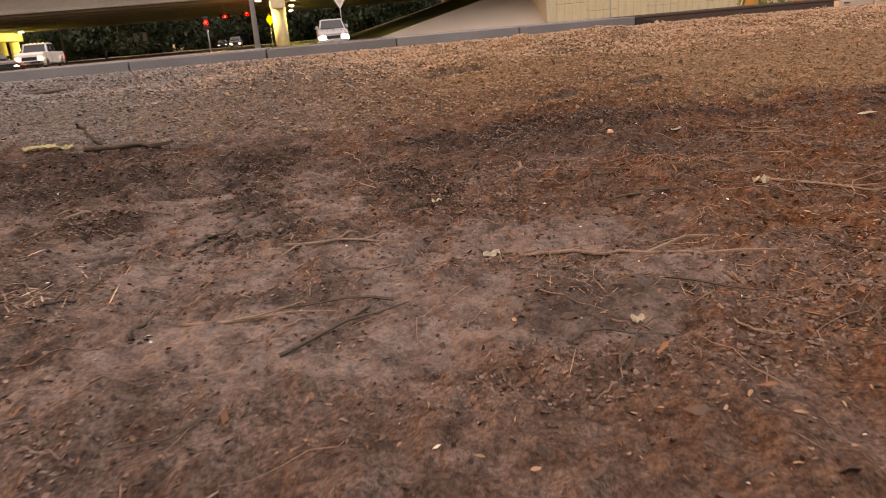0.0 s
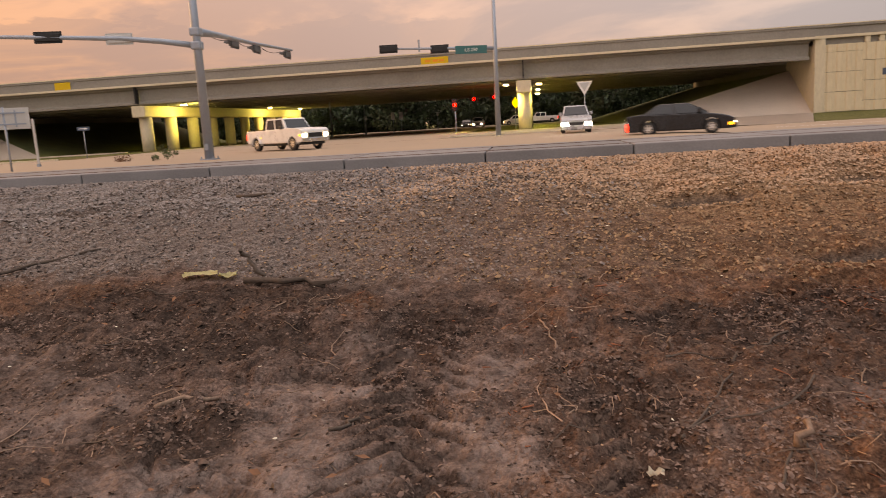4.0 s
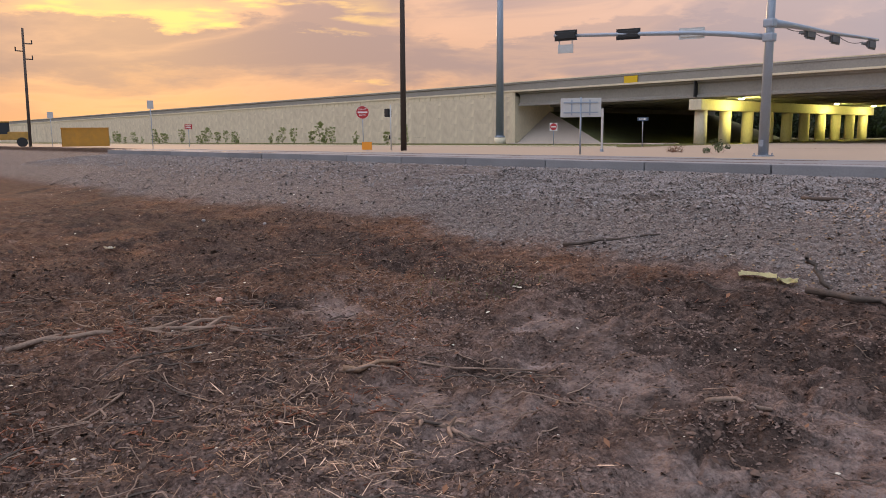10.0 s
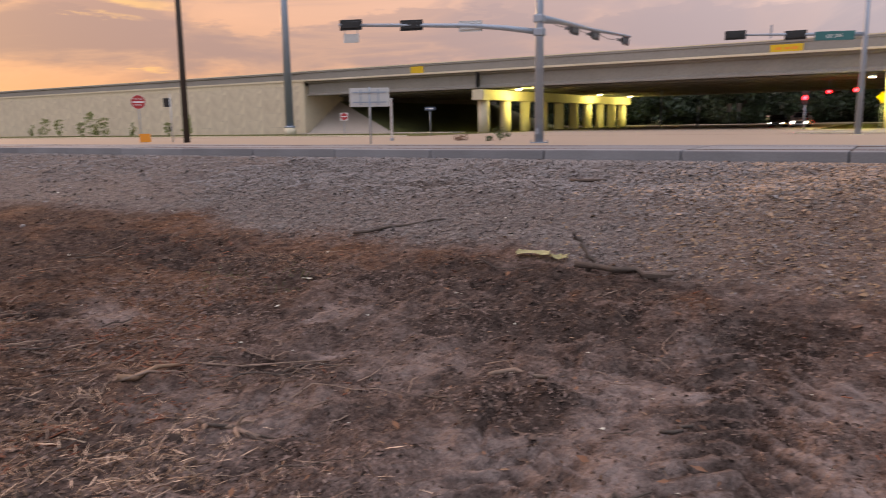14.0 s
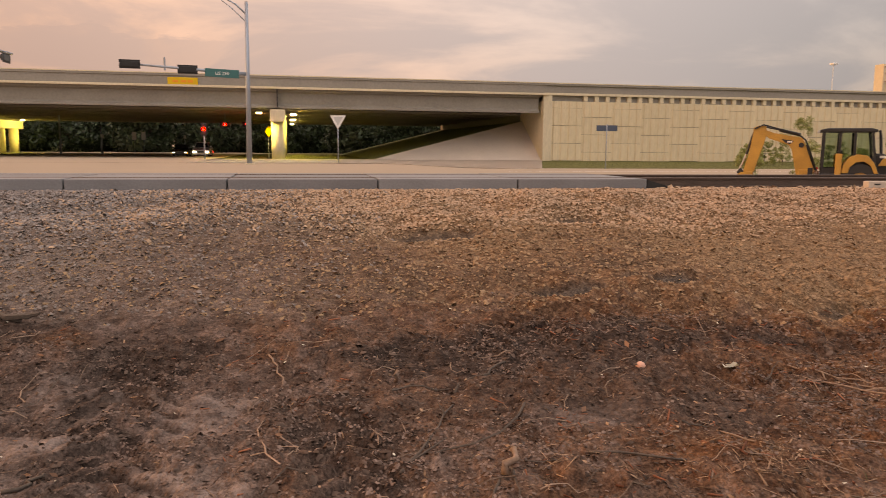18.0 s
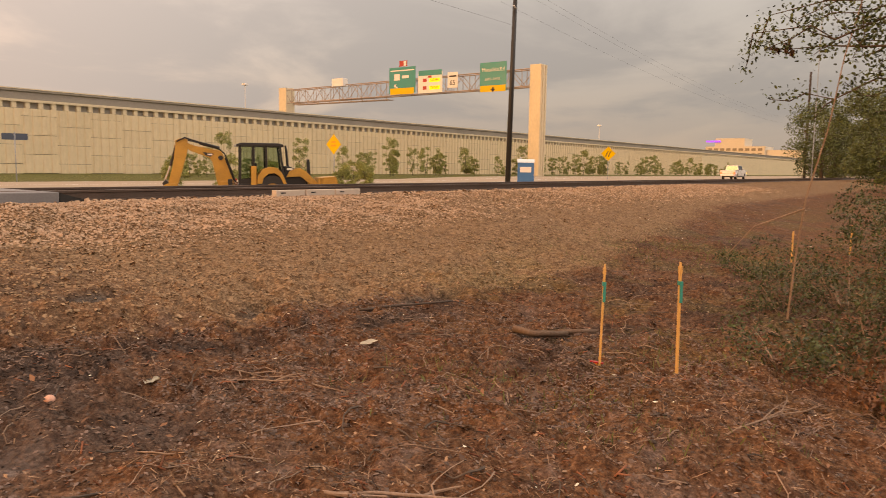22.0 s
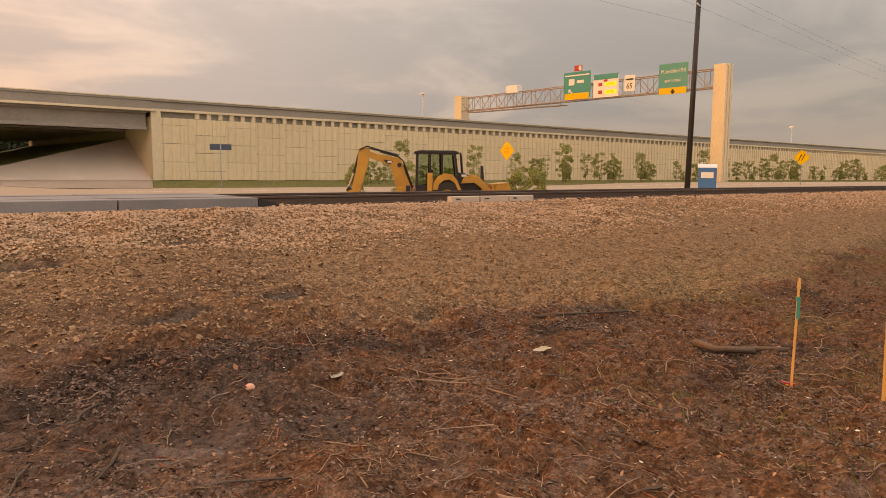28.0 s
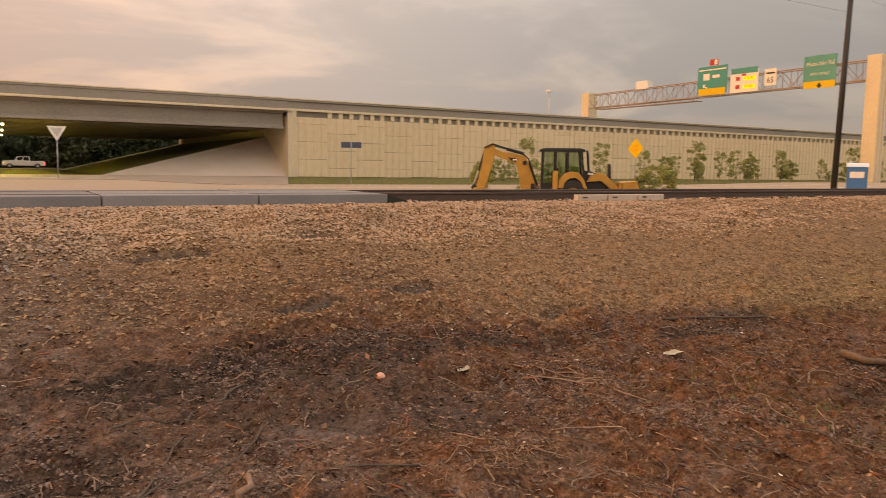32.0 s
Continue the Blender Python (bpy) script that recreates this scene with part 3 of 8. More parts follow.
def scatter(name, verts, faces, pos, scale, mat, parent=None, tilt=0.6, aim=None, keep=None):
    """Many small pieces in one mesh. verts and faces: the model; pos (n, 3); scale (n, 3); aim: heading in radians or None."""
    n = len(pos)
    v = np.asarray(verts, float)
    k = len(v)
    yaw = rng_np.uniform(0, 2 * np.pi, n) if aim is None else aim
    tx, ty = rng_np.normal(0, tilt, n), rng_np.normal(0, tilt, n)
    p = v[None] * scale[:, None, :]
    c, s = np.cos(tx)[:, None], np.sin(tx)[:, None]
    p = np.stack([p[..., 0], p[..., 1] * c - p[..., 2] * s, p[..., 1] * s + p[..., 2] * c], -1)
    c, s = np.cos(ty)[:, None], np.sin(ty)[:, None]
    p = np.stack([p[..., 0] * c + p[..., 2] * s, p[..., 1], -p[..., 0] * s + p[..., 2] * c], -1)
    c, s = np.cos(yaw)[:, None], np.sin(yaw)[:, None]
    p = np.stack([p[..., 0] * c - p[..., 1] * s, p[..., 0] * s + p[..., 1] * c, p[..., 2]], -1) + pos[:, None, :]
    me = bpy.data.meshes.new(name)
    m = len(faces[0])
    f = (np.asarray(faces)[None] + (np.arange(n) * k)[:, None, None]).reshape(-1, m)
    me.vertices.add(n * k)
    me.vertices.foreach_set("co", p.reshape(-1).astype(np.float32))
    me.loops.add(f.size)
    me.loops.foreach_set("vertex_index", f.reshape(-1).astype(np.int32))
    me.polygons.add(len(f))
    me.polygons.foreach_set("loop_start", (np.arange(len(f)) * m).astype(np.int32))
    me.update(calc_edges=True)
    me.materials.append(mat)
    ob = new(name, me)
    ob.parent = parent
    return ob


ROCK_V = [(1, 0, .1), (.2, .9, -.1), (-.9, .3, 0), (-.4, -.9, .1), (.6, -.6, -.2), (.2, .2, .8), (-.3, -.2, .7), (0, .1, -.8)]
ROCK_F = [(0, 1, 5), (1, 2, 5), (2, 6, 5), (2, 3, 6), (3, 4, 6), (4, 0, 5), (4, 5, 6), (1, 0, 7), (2, 1, 7), (3, 2, 7), (4, 3, 7), (0, 4, 7)]
SLIVER_V = [(-1, -.5, -.4), (-1, .5, -.4), (-1, 0, .6), (1, -.4, -.4), (1, .4, -.3), (1, 0, .4)]
SLIVER_F = [(0, 2, 1), (3, 4, 5), (0, 3, 5), (0, 5, 2), (1, 2, 5), (1, 5, 4), (0, 1, 4), (0, 4, 3)]
STALK_V = [(-1, 0, -.1), (-.4, -.5, .1), (-.4, .5, .1), (.3, -.4, .6), (.3, .4, .7), (1, .5, .1)]
STALK_F = [(0, 1, 2), (1, 3, 4), (1, 4, 2), (3, 5, 4)]
FLAKE_V = [(-1, -.2, 0), (-.3, -.6, .3), (.7, -.4, .1), (1, .3, -.1), (.1, .6, .2), (-.7, .4, .1)]
FLAKE_F = [(0, 1, 5), (1, 4, 5), (1, 2, 4), (2, 3, 4)]
LEAF_V = [(-1, 0, 0), (-.2, -.42, .06), (.9, 0, -.05), (-.2, .42, .06)]
LEAF_F = [(0, 1, 2), (0, 2, 3)]
OVAL_V = [(-1, 0, 0), (-.45, -.5, .07), (.45, -.46, .05), (1, 0, -.06), (.45, .46, .05), (-.45, .5, .07)]
OVAL_F = [(0, 1, 5), (1, 4, 5), (1, 2, 4), (2, 3, 4)]

# ---------------------------------------------------------------- ground
TRACK_Y0, RAIL_TOP = 14.3, 1.476          # near edge of the crossing panels, top of rail


def ground_z(x, y):
    """Height of the ground sheet: dirt lot, bank of crushed rock up to the track, road beyond, low strip by the machine."""
    x, y = np.asarray(x, float), np.asarray(y, float)
    near = np.interp(y, [-400, -20, -2, 0, 2, 3.5, 6.2, 7.6, 9.2, 10.6, 12.2, 13.6, 14.2, 14.5, 17.2, 17.9],
                     [-1.0, -0.2, 0.02, 0.10, 0.33, 0.42, 0.47, 0.58, 0.88, 1.10, 1.24, 1.29, 1.30, 1.26, 1.25, 1.2])
    bulge = 0.10 * np.exp(-((x - 3.5) / 2.5) ** 2 - ((y - 8.2) / 1.0) ** 2)
    road = np.interp(y, [17.9, 30, 60, 84, 150, 4000], [1.33, 0.84, 0.78, 0.70, 0.70, 0.70])
    low = np.interp(y, [17.9, 20.5, 23, 30, 42, 46, 58, 84, 150, 4000], [1.15, 0.35, -0.05, -0.05, 0.30, 0.42, 0.46, 0.70, 0.70, 0.70])
    k = smooth(7.0, 15.0, x) * (1 - smooth(60.0, 85.0, x))
    far = road * (1 - k) + low * k
    return np.where(y < 17.9, near + bulge, far)


def lumps(x, y, cell, seed):
    """Rounded lumps of uneven size with sharp valleys between them, 0 to 1."""
    gx, gy = np.floor(x / cell), np.floor(y / cell)
    best = np.zeros_like(x)
    for i, j in itertools.product((-1, 0, 1), (-1, 0, 1)):
        cx, cy = gx + i, gy + j
        h = np.sin(cx * 127.1 + cy * 311.7 + seed * 74.7) * 43758.5453
        h1 = h - np.floor(h)
        h = np.sin(cx * 269.5 + cy * 183.3 + seed * 31.3) * 24634.6345
        h2 = h - np.floor(h)
        h = h1 * 57.31 + h2 * 91.17
        h3 = h - np.floor(h)
        d2 = ((x / cell - cx - h1) ** 2 + (y / cell - cy - h2) ** 2) / (0.35 + 0.75 * h3) ** 2
        best = np.maximum(best, np.clip(1 - d2, 0, 1) ** 0.5 * (0.3 + 0.7 * h3))
    return best


def rough_z(x, y):
    """Clods, ruts and hollows of the churned soil, and the lumpy bank."""
    soil = 1 - smooth(7.2, 9.2, y + 0.8 * (fbm(x, y, 0.4, 2, 3) - 0.5))
    near = smooth(-25, -12, x) * (1 - smooth(14, 26, x)) * smooth(-8, -3, y) * (1 - smooth(13.4, 14.0, y))
    d = 0.16 * (fbm(x, y, 0.55, 3, 11) - 0.5) + (0.08 + 0.03 * smooth(0.45, 0.6, fbm(x, y, 0.9, 2, 19))) * (fbm(x, y, 3.0, 4, 21) - 0.5) * (0.45 + soil)
    clump = np.maximum(0, fbm(x, y, 1.1, 3, 31) - 0.52) * 0.25 * soil + 0.05 * np.maximum(0, fbm(x, y, 5.0, 3, 33) - 0.5) * soil
    d = d + 0.6 * clump + 0.07 * (fbm(x, y, 9.0, 4, 41) - 0.5) * (0.5 + soil)
    d = d * (1 - 0.35 * bare_mask(x, y))
    torn = soil * (1 - 0.9 * bare_mask(x, y)) * (0.25 + 0.75 * smooth(0.42, 0.62, fbm(x, y, 1.2, 3, 37)))
    d = d + torn * (0.034 * lumps(x, y, 0.13, 1) * smooth(0.45, 0.6, fbm(x, y, 2.3, 3, 38)) + 0.022 * lumps(x, y, 0.075, 2))
    wash = fbm(x, y, 1.7, 4, 39)
    d = d - 0.065 * soil * np.maximum(0, 1 - np.abs(wash - 0.5) / 0.03) * smooth(0.45, 0.6, fbm(x, y, 0.7, 2, 36))
    d = d - 0.07 * hollow_mask(x, y)
    d = d + 0.24 * (fbm(x, y, 1.3, 3, 23) - 0.5) * smooth(9.6, 10.8, y) * (1 - smooth(13.0, 13.8, y))
    # tyre ruts with tread bars
    for x0, y0, x1, y1, w in RUTS:
        dx, dy = x1 - x0, y1 - y0
        ln = math.hypot(dx, dy)
        u = ((x - x0) * dx + (y - y0) * dy) / ln
        v = ((x - x0) * -dy + (y - y0) * dx) / ln + 0.10 * np.sin(u * 1.3)
        inside = (1 - smooth(w * 0.45, w * 0.75, np.abs(v))) * smooth(-0.2, 0.3, u) * (1 - smooth(ln - 0.3, ln + 0.2, u))
        bars = np.sin((u + np.abs(v) * 0.9 + 0.14 * (v > 0)) * 2 * np.pi / 0.19)
        d = d + inside * (-0.024 + 0.020 * np.clip(bars * 2, -1, 1))
    return d * near


RUTS = [(-.33, 4.2, -.48, 7.6, .5), (.85, 4.6, .6, 6.5, .42), (-1.05, 4.2, -1.25, 5.2, .4)]
# smooth bare patches of pale trodden soil: x, y, half-width, half-depth
BARE = [(.02, 5.3, .4, .6), (-.95, 5.3, .45, .5), (0, 6.2, .3, .35), (0, 5.6, .42, .28), (-.85, 6.05, .4, .22), (-2.6, 5.65, .7, .4), (-1.05, 4.85, .6, .45), (-2.7, 4.7, .7, .4), (.1, 3.9, 1.1, .5), (.1, 3.0, 1.4, .5), (1.3, 4.0, .8, .35),
        (2.3, 5.95, .5, .3), (-1.4, 4.9, .5, .3), (-.75, 6.75, .35, .25), (-3.1, 6.3, .7, .3), (1.7, 3.2, .6, .4), (-.4, 5.1, .5, .3), (-5.4, 5.6, .6, .3)]
# dark churned patches: x, y, half-width, half-depth, strength
PATCHES = [(-2.4, 7.7, 1.5, .4, .9), (-3.6, 7.3, 1.0, .3, .7), (-4.6, 7.2, 1.3, .45, .7), (-4.8, 5.0, .9, .3, .7), (-8.5, 5.2, 1.5, .5, .7), (-8.0, 7.8, 2.2, .45, .8), (-12.0, 7.1, 2.6, .9, .8), (-7.6, 6.2, 1.2, .5, .7), (-15, 6.5, 3, 1.2, .7), (-1.9, 6.9, 1.25, .6, 1.0), (-1.55, 5.45, .7, .5, 1.0), (-3.0, 5.4, .42, .28, .9), (-6.0, 5.45, .75, .35, .9), (-6.6, 7.5, 1.9, .5, .85),
           (2.4, 7.15, 1.8, .5, 1.0), (-.45, 7.3, .5, .5, .9), (-9.5, 6.6, 1.6, .9, .8), (-4.2, 6.3, .6, .3, .8), (.9, 5.9, .45, .7, .8), (3.0, 5.9, .6, .35, .6),
           (6.8, 5.4, .7, .22, 1.0), (6.2, 6.6, 1.2, .16, .8), (4.9, 6.9, .7, .3, .6), (1.2, 3.0, .6, .3, .6), (-5.2, 3.0, .7, .4, .7)]


def edge_y(x):
    """Where the dirt gives way to crushed rock."""
    return np.interp(x, [-26, -14, -10.5, -8, -6.2, -4.9, -3.2, -2.1, -.2, 1.2, 2.3, 3.5, 4.8, 5.9, 6.7, 8, 11.2, 16.6, 26],
                     [8.3, 8.35, 8.65, 8.85, 8.3, 8.35, 8.45, 8.25, 8.0, 7.9, 7.75, 7.6, 7.3, 7.24, 7.1, 6.7, 6.8, 7.9, 9.1])


def stony_mask(x, y):
    e = y - edge_y(x) + 0.5 * (fbm(x, y, 0.9, 3, 3) - 0.5) + 0.5 * (fbm(x, y, 3.2, 3, 5) - 0.5)
    silted = smooth(-2.5, -.5, x) * (1 - smooth(3.5, 5.5, x)) * (1 - smooth(9.0, 10.6, y + 1.6 * (fbm(x, y, 0.8, 3, 6) - 0.5)))
    return smooth(-0.25, 0.45, e) * (1 - smooth(19, 21, y)) * (1 - 0.65 * silted)


# hollows in the bank, coloured darker and with fewer stones: x, y, half-width, half-depth
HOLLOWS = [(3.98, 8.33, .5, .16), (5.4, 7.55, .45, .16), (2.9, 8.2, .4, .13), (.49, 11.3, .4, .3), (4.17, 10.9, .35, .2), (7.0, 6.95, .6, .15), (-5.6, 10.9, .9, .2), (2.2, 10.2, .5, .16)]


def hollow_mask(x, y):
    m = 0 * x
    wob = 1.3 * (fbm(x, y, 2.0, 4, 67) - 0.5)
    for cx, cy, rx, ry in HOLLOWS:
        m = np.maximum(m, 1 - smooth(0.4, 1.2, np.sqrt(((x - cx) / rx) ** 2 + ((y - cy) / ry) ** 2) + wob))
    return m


def damp_shade_mask(x, y):
    # last term paints the dark gaps between mulch pieces into the soil colour
    m = smooth(0.60, 0.72, fbm(x, y, 0.8, 4, 51)) * 0.6 + smooth(0.3, 0.5, fbm(x, y, 1.4, 4, 52)) * np.maximum(0.5 * smooth(-5.0, -8.0, x), 0.55 * smooth(-2.2, -3.6, x) * (1 - smooth(4.4, 5.4, y)))
    wob = 0.9 * (fbm(x, y, 2.2, 4, 53) - 0.5) + 0.7 * (fbm(x, y, 9.0, 3, 55) - 0.5)
    for cx, cy, rx, ry, k in PATCHES:
        r = np.sqrt(((x - cx) / rx) ** 2 + ((y - cy) / ry) ** 2) + wob * 1.3
        m = np.maximum(m, k * (1 - smooth(0.55, 1.15, r)))
    for x0, y0, x1, y1, w in RUTS:
        dx, dy = x1 - x0, y1 - y0
        ln = math.hypot(dx, dy)
        u = ((x - x0) * dx + (y - y0) * dy) / ln
        v = ((x - x0) * -dy + (y - y0) * dx) / ln + 0.10 * np.sin(u * 1.3) + 0.2 * wob
        bars = 0.5 + 0.5 * np.clip(3 * np.sin((u + np.abs(v) * 0.9 + 0.14 * (v > 0)) * 2 * np.pi / 0.19), -1, 1)
        m = np.maximum(m, (0.95 - 0.8 * bars) * (1 - smooth(w * 0.4, w * 0.9, np.abs(v))) * smooth(-0.2, 0.6, u) * (1 - smooth(ln - 0.8, ln + 0.4, u)))
    return np.clip(m * (0.55 + 0.9 * fbm(x, y, 7.0, 3, 57)), 0, 1)


def bare_mask(x, y):
    m = 0 * x
    wob = 1.5 * (fbm(x, y, 1.6, 4, 61) - 0.5) + 0.6 * (fbm(x, y, 6.0, 3, 63) - 0.5)
    for cx, cy, rx, ry in BARE:
        r = np.sqrt(((x - cx) / rx) ** 2 + ((y - cy) / ry) ** 2) + wob
        m = np.maximum(m, 1 - smooth(0.5, 1.25, r))
    return np.clip(m * (0.25 + 1.2 * fbm(x, y, 5.0, 4, 65)), 0, .85)


def russet_mask(x, y):
    """Redder soil with rotting chips, away from the bare grey middle."""
    n = fbm(x, y, 0.6, 4, 81) - 0.5
    left = 0.8 * smooth(-2.4, -4.6, x + 2.5 * n + 0.15 * (y - 5))
    right = smooth(-.8, 3.4, x + 2.0 * n) * (1 + 0.6 * smooth(4, 7, x))
    strip = 0.75 * np.exp(-((y - edge_y(x) + 0.45) / 0.4) ** 2) * smooth(0.35, 0.6, fbm(x, y, 1.5, 3, 83))
    return np.clip(np.maximum(np.maximum(left, right), strip) * (0.55 + 0.8 * fbm(x, y, 3.0, 3, 85)), 0, 1)


def steps(*runs):
    out = []
    for a, b, d in runs:
        out.extend(np.arange(a, b, d))
    return np.array(out + [runs[-1][1]])


def surface(x, y):
    return ground_z(x, y) + rough_z(x, y)


def make_ground():
    xs = steps((-3000, -400, 260), (-400, -60, 34), (-60, -24, 3), (-24, -9, 0.25), (-9, -6.5, 0.05), (-6.5, 7.5, 0.024), (7.5, 11, 0.05), (11, 26, 0.25), (26, 70, 4), (70, 400, 33), (400, 3000, 260))
    ys = steps((-3000, -200, 280), (-200, -12, 12), (-12, -2, 0.4), (-2, 1.5, 0.1), (1.5, 2.4, 0.045), (2.4, 8.4, 0.026), (8.4, 9.6, 0.045), (9.6, 14.4, 0.12), (14.4, 24, 0.6), (24, 90, 3), (90, 400, 31), (400, 3000, 260))
    X, Y = np.meshgrid(xs, ys)
    Z = surface(X, Y) - 0.15 * smooth(18.3, 18.6, Y) * (1 - smooth(57.0, 57.4, Y)) - 0.05 * smooth(4, 6, X) * (1 - smooth(5, 7, Y)) * smooth(-8, -3, Y)
    nx, ny = len(xs), len(ys)
    me = bpy.data.meshes.new("ground")
    me.vertices.add(nx * ny)
    me.vertices.foreach_set("co", np.stack([X, Y, Z], -1).reshape(-1).astype(np.float32))
    i = (np.arange(ny - 1)[:, None] * nx + np.arange(nx - 1)[None]).reshape(-1)
    f = np.stack([i, i + 1, i + nx + 1, i + nx], -1)
    me.loops.add(f.size)
    me.loops.foreach_set("vertex_index", f.reshape(-1).astype(np.int32))
    me.polygons.add(len(f))
    me.polygons.foreach_set("loop_start", (np.arange(len(f)) * 4).astype(np.int32))
    me.update(calc_edges=True)
    me.polygons.foreach_set("use_smooth", np.ones(len(f), bool))
    me.materials.append(SOIL)
    grassy = np.maximum(smooth(57.0, 58.0, Y), smooth(150, 200, np.abs(X))) * (1 - smooth(-40, -37, X) * (1 - smooth(-8, -6, X)) * (Y < 170))
    grassy = np.maximum(grassy, smooth(-14, -24, Y) * 0.8)
    verge = smooth(4.5, 8.5, X - 0.3 * np.abs(Y - 4)) * (1 - smooth(7, 9, Y)) * smooth(0.5, 0.62, fbm(X, Y, 1.3, 3, 71)) * 0.25
    for key, val in (("stony", stony_mask(X, Y)), ("damp_shade", damp_shade_mask(X, Y) * (Y < 14)), ("russet", russet_mask(X, Y)), ("bare", bare_mask(X, Y) * (Y < 9)), ("hollow", hollow_mask(X, Y)), ("warm", smooth(-2.5, 3.0, X + 2.0 * (fbm(X, Y, 0.5, 3, 95) - 0.5))), ("grassy", np.clip(grassy + verge, 0, 1))):
        a = me.attributes.new(key, "FLOAT", "POINT")
        a.data.foreach_set("value", val.reshape(-1).astype(np.float32))
    return tagged(new("ground", me), "bare brown churned soil lot with rocky bank", "ground", kind="structure")


make_ground()


def make_road():
    """Cross street over the track and under the bridge, and the frontage road alongside."""
    bm = bmesh.new()
    xs = [-420, -200, -110, -70, -46, -30, -20, -10, 0, 7, 9, 11, 13, 15, 22, 30, 45, 60, 66, 72, 78, 85, 120, 250, 420]
    ys = [17.05, 18.4, 20.5, 24, 27, 30, 33, 36, 42, 48, 54, 57.5]
    grid = {}
    for x, y in itertools.product(xs, ys):
        grid[x, y] = bm.verts.new((x, y, float(ground_z(x, max(y, 18))) + 0.03))
    for (x0, x1), (y0, y1) in itertools.product(zip(xs, xs[1:]), zip(ys, ys[1:])):
        mid = (x0 + x1) / 2
        if (y0 < 22 and not (-46 <= mid <= 7)) or (y0 < 20 and mid > 7):
            continue
        bm.faces.new((grid[x0, y0], grid[x1, y0], grid[x1, y1], grid[x0, y1]))
    for v in [v for v in bm.verts if not v.link_faces]:
        bm.verts.remove(v)
    road = single("road", bm, ROAD, "pale concrete frontage road and crossing street", "road", kind="structure")
    bm = bmesh.new()
    for x0, x1 in ((-36, -6.4),):
        ps = [bm.verts.new((x, y, float(ground_z(0, y)) + 0.035)) for x, y in ((x0, 57.5), (x1, 57.5), (x1, 170), (x0, 170))]
        bm.faces.new(ps)
    single("road", bm, ROAD, "pale street running under the overpass", "road", kind="structure")
    bm = bmesh.new()
    bm.faces.new([bm.verts.new(p) for p in ((-400, 141.5, .725), (200, 141.5, .725), (200, 151, .725), (-400, 151, .725))])
    single("road", bm, ROAD, "pale cross street beyond the overpass", "road", kind="structure")
    # kerb along the far side of the intersection
    for a, b, y in ((-200, -38, 58.2), (-6, 4, 58.6)):
        single("kerb", boxes((a, b, y, y + 0.2, 0.6, 0.92), bevel=0.02), CONCRETE, "pale concrete kerb beside the road", "kerb", kind="structure")
    # the apron follows the ground up to the foot of the abutment
    bm = bmesh.new()
    rows = []
    for y in (57.2, 60, 64, 70, 76, 81.6):
        end = 28.2 * y / 82
        rows.append([bm.verts.new((x, y, float(ground_z(x, y)) + .05)) for x in (-6.5, 0, 7, 9, 11, 13, 15 + (end - 15) * .5, end)])
    for p, q in zip(rows, rows[1:]):
        for i in range(len(p) - 1):
            bm.faces.new((p[i], p[i + 1], q[i + 1], q[i]))
    bmesh.ops.solidify(bm, geom=bm.faces[:], thickness=.2)
    single("pavement", bm, PAVING, "pale concrete apron below the abutment", "pavement", kind="structure")
    single("pavement", boxes((-70, -46, 79.5, 83, 0.5, 0.82)), PAVING, "pale concrete strip below the abutment slope", "pavement", kind="structure")
    for y in (44.6, 50.5, 56.8):
        bm = bmesh.new()
        row = [[bm.verts.new((x, y + w, float(ground_z(x, y)) + 0.04)) for w in (0, 0.14)] for x in (15, 22, 30, 45, 60, 66, 72, 78, 85, 120, 250, 400)]
        for p, q in zip(row, row[1:]):
            bm.faces.new((p[0], q[0], q[1], p[1]))
        single("road_line", bm, WHITE_LINE, "worn white painted road line", "road marking", kind="structure")


make_road()

# ---------------------------------------------------------------- railway track
NEAR_RAIL, FAR_RAIL = TRACK_Y0 + 0.64, TRACK_Y0 + 0.64 + 1.505
PANEL = 2.39


def rail_outline(y):
    t = RAIL_TOP
    return [(y - .076, t - .178), (y + .076, t - .178), (y + .076, t - .166), (y + .012, t - .145), (y + .009, t - .05), (y + .036, t - .04),
            (y + .036, t - .006), (y + .028, t), (y - .028, t), (y - .036, t - .006), (y - .036, t - .04), (y - .009, t - .05), (y - .012, t - .145), (y - .076, t - .166)]


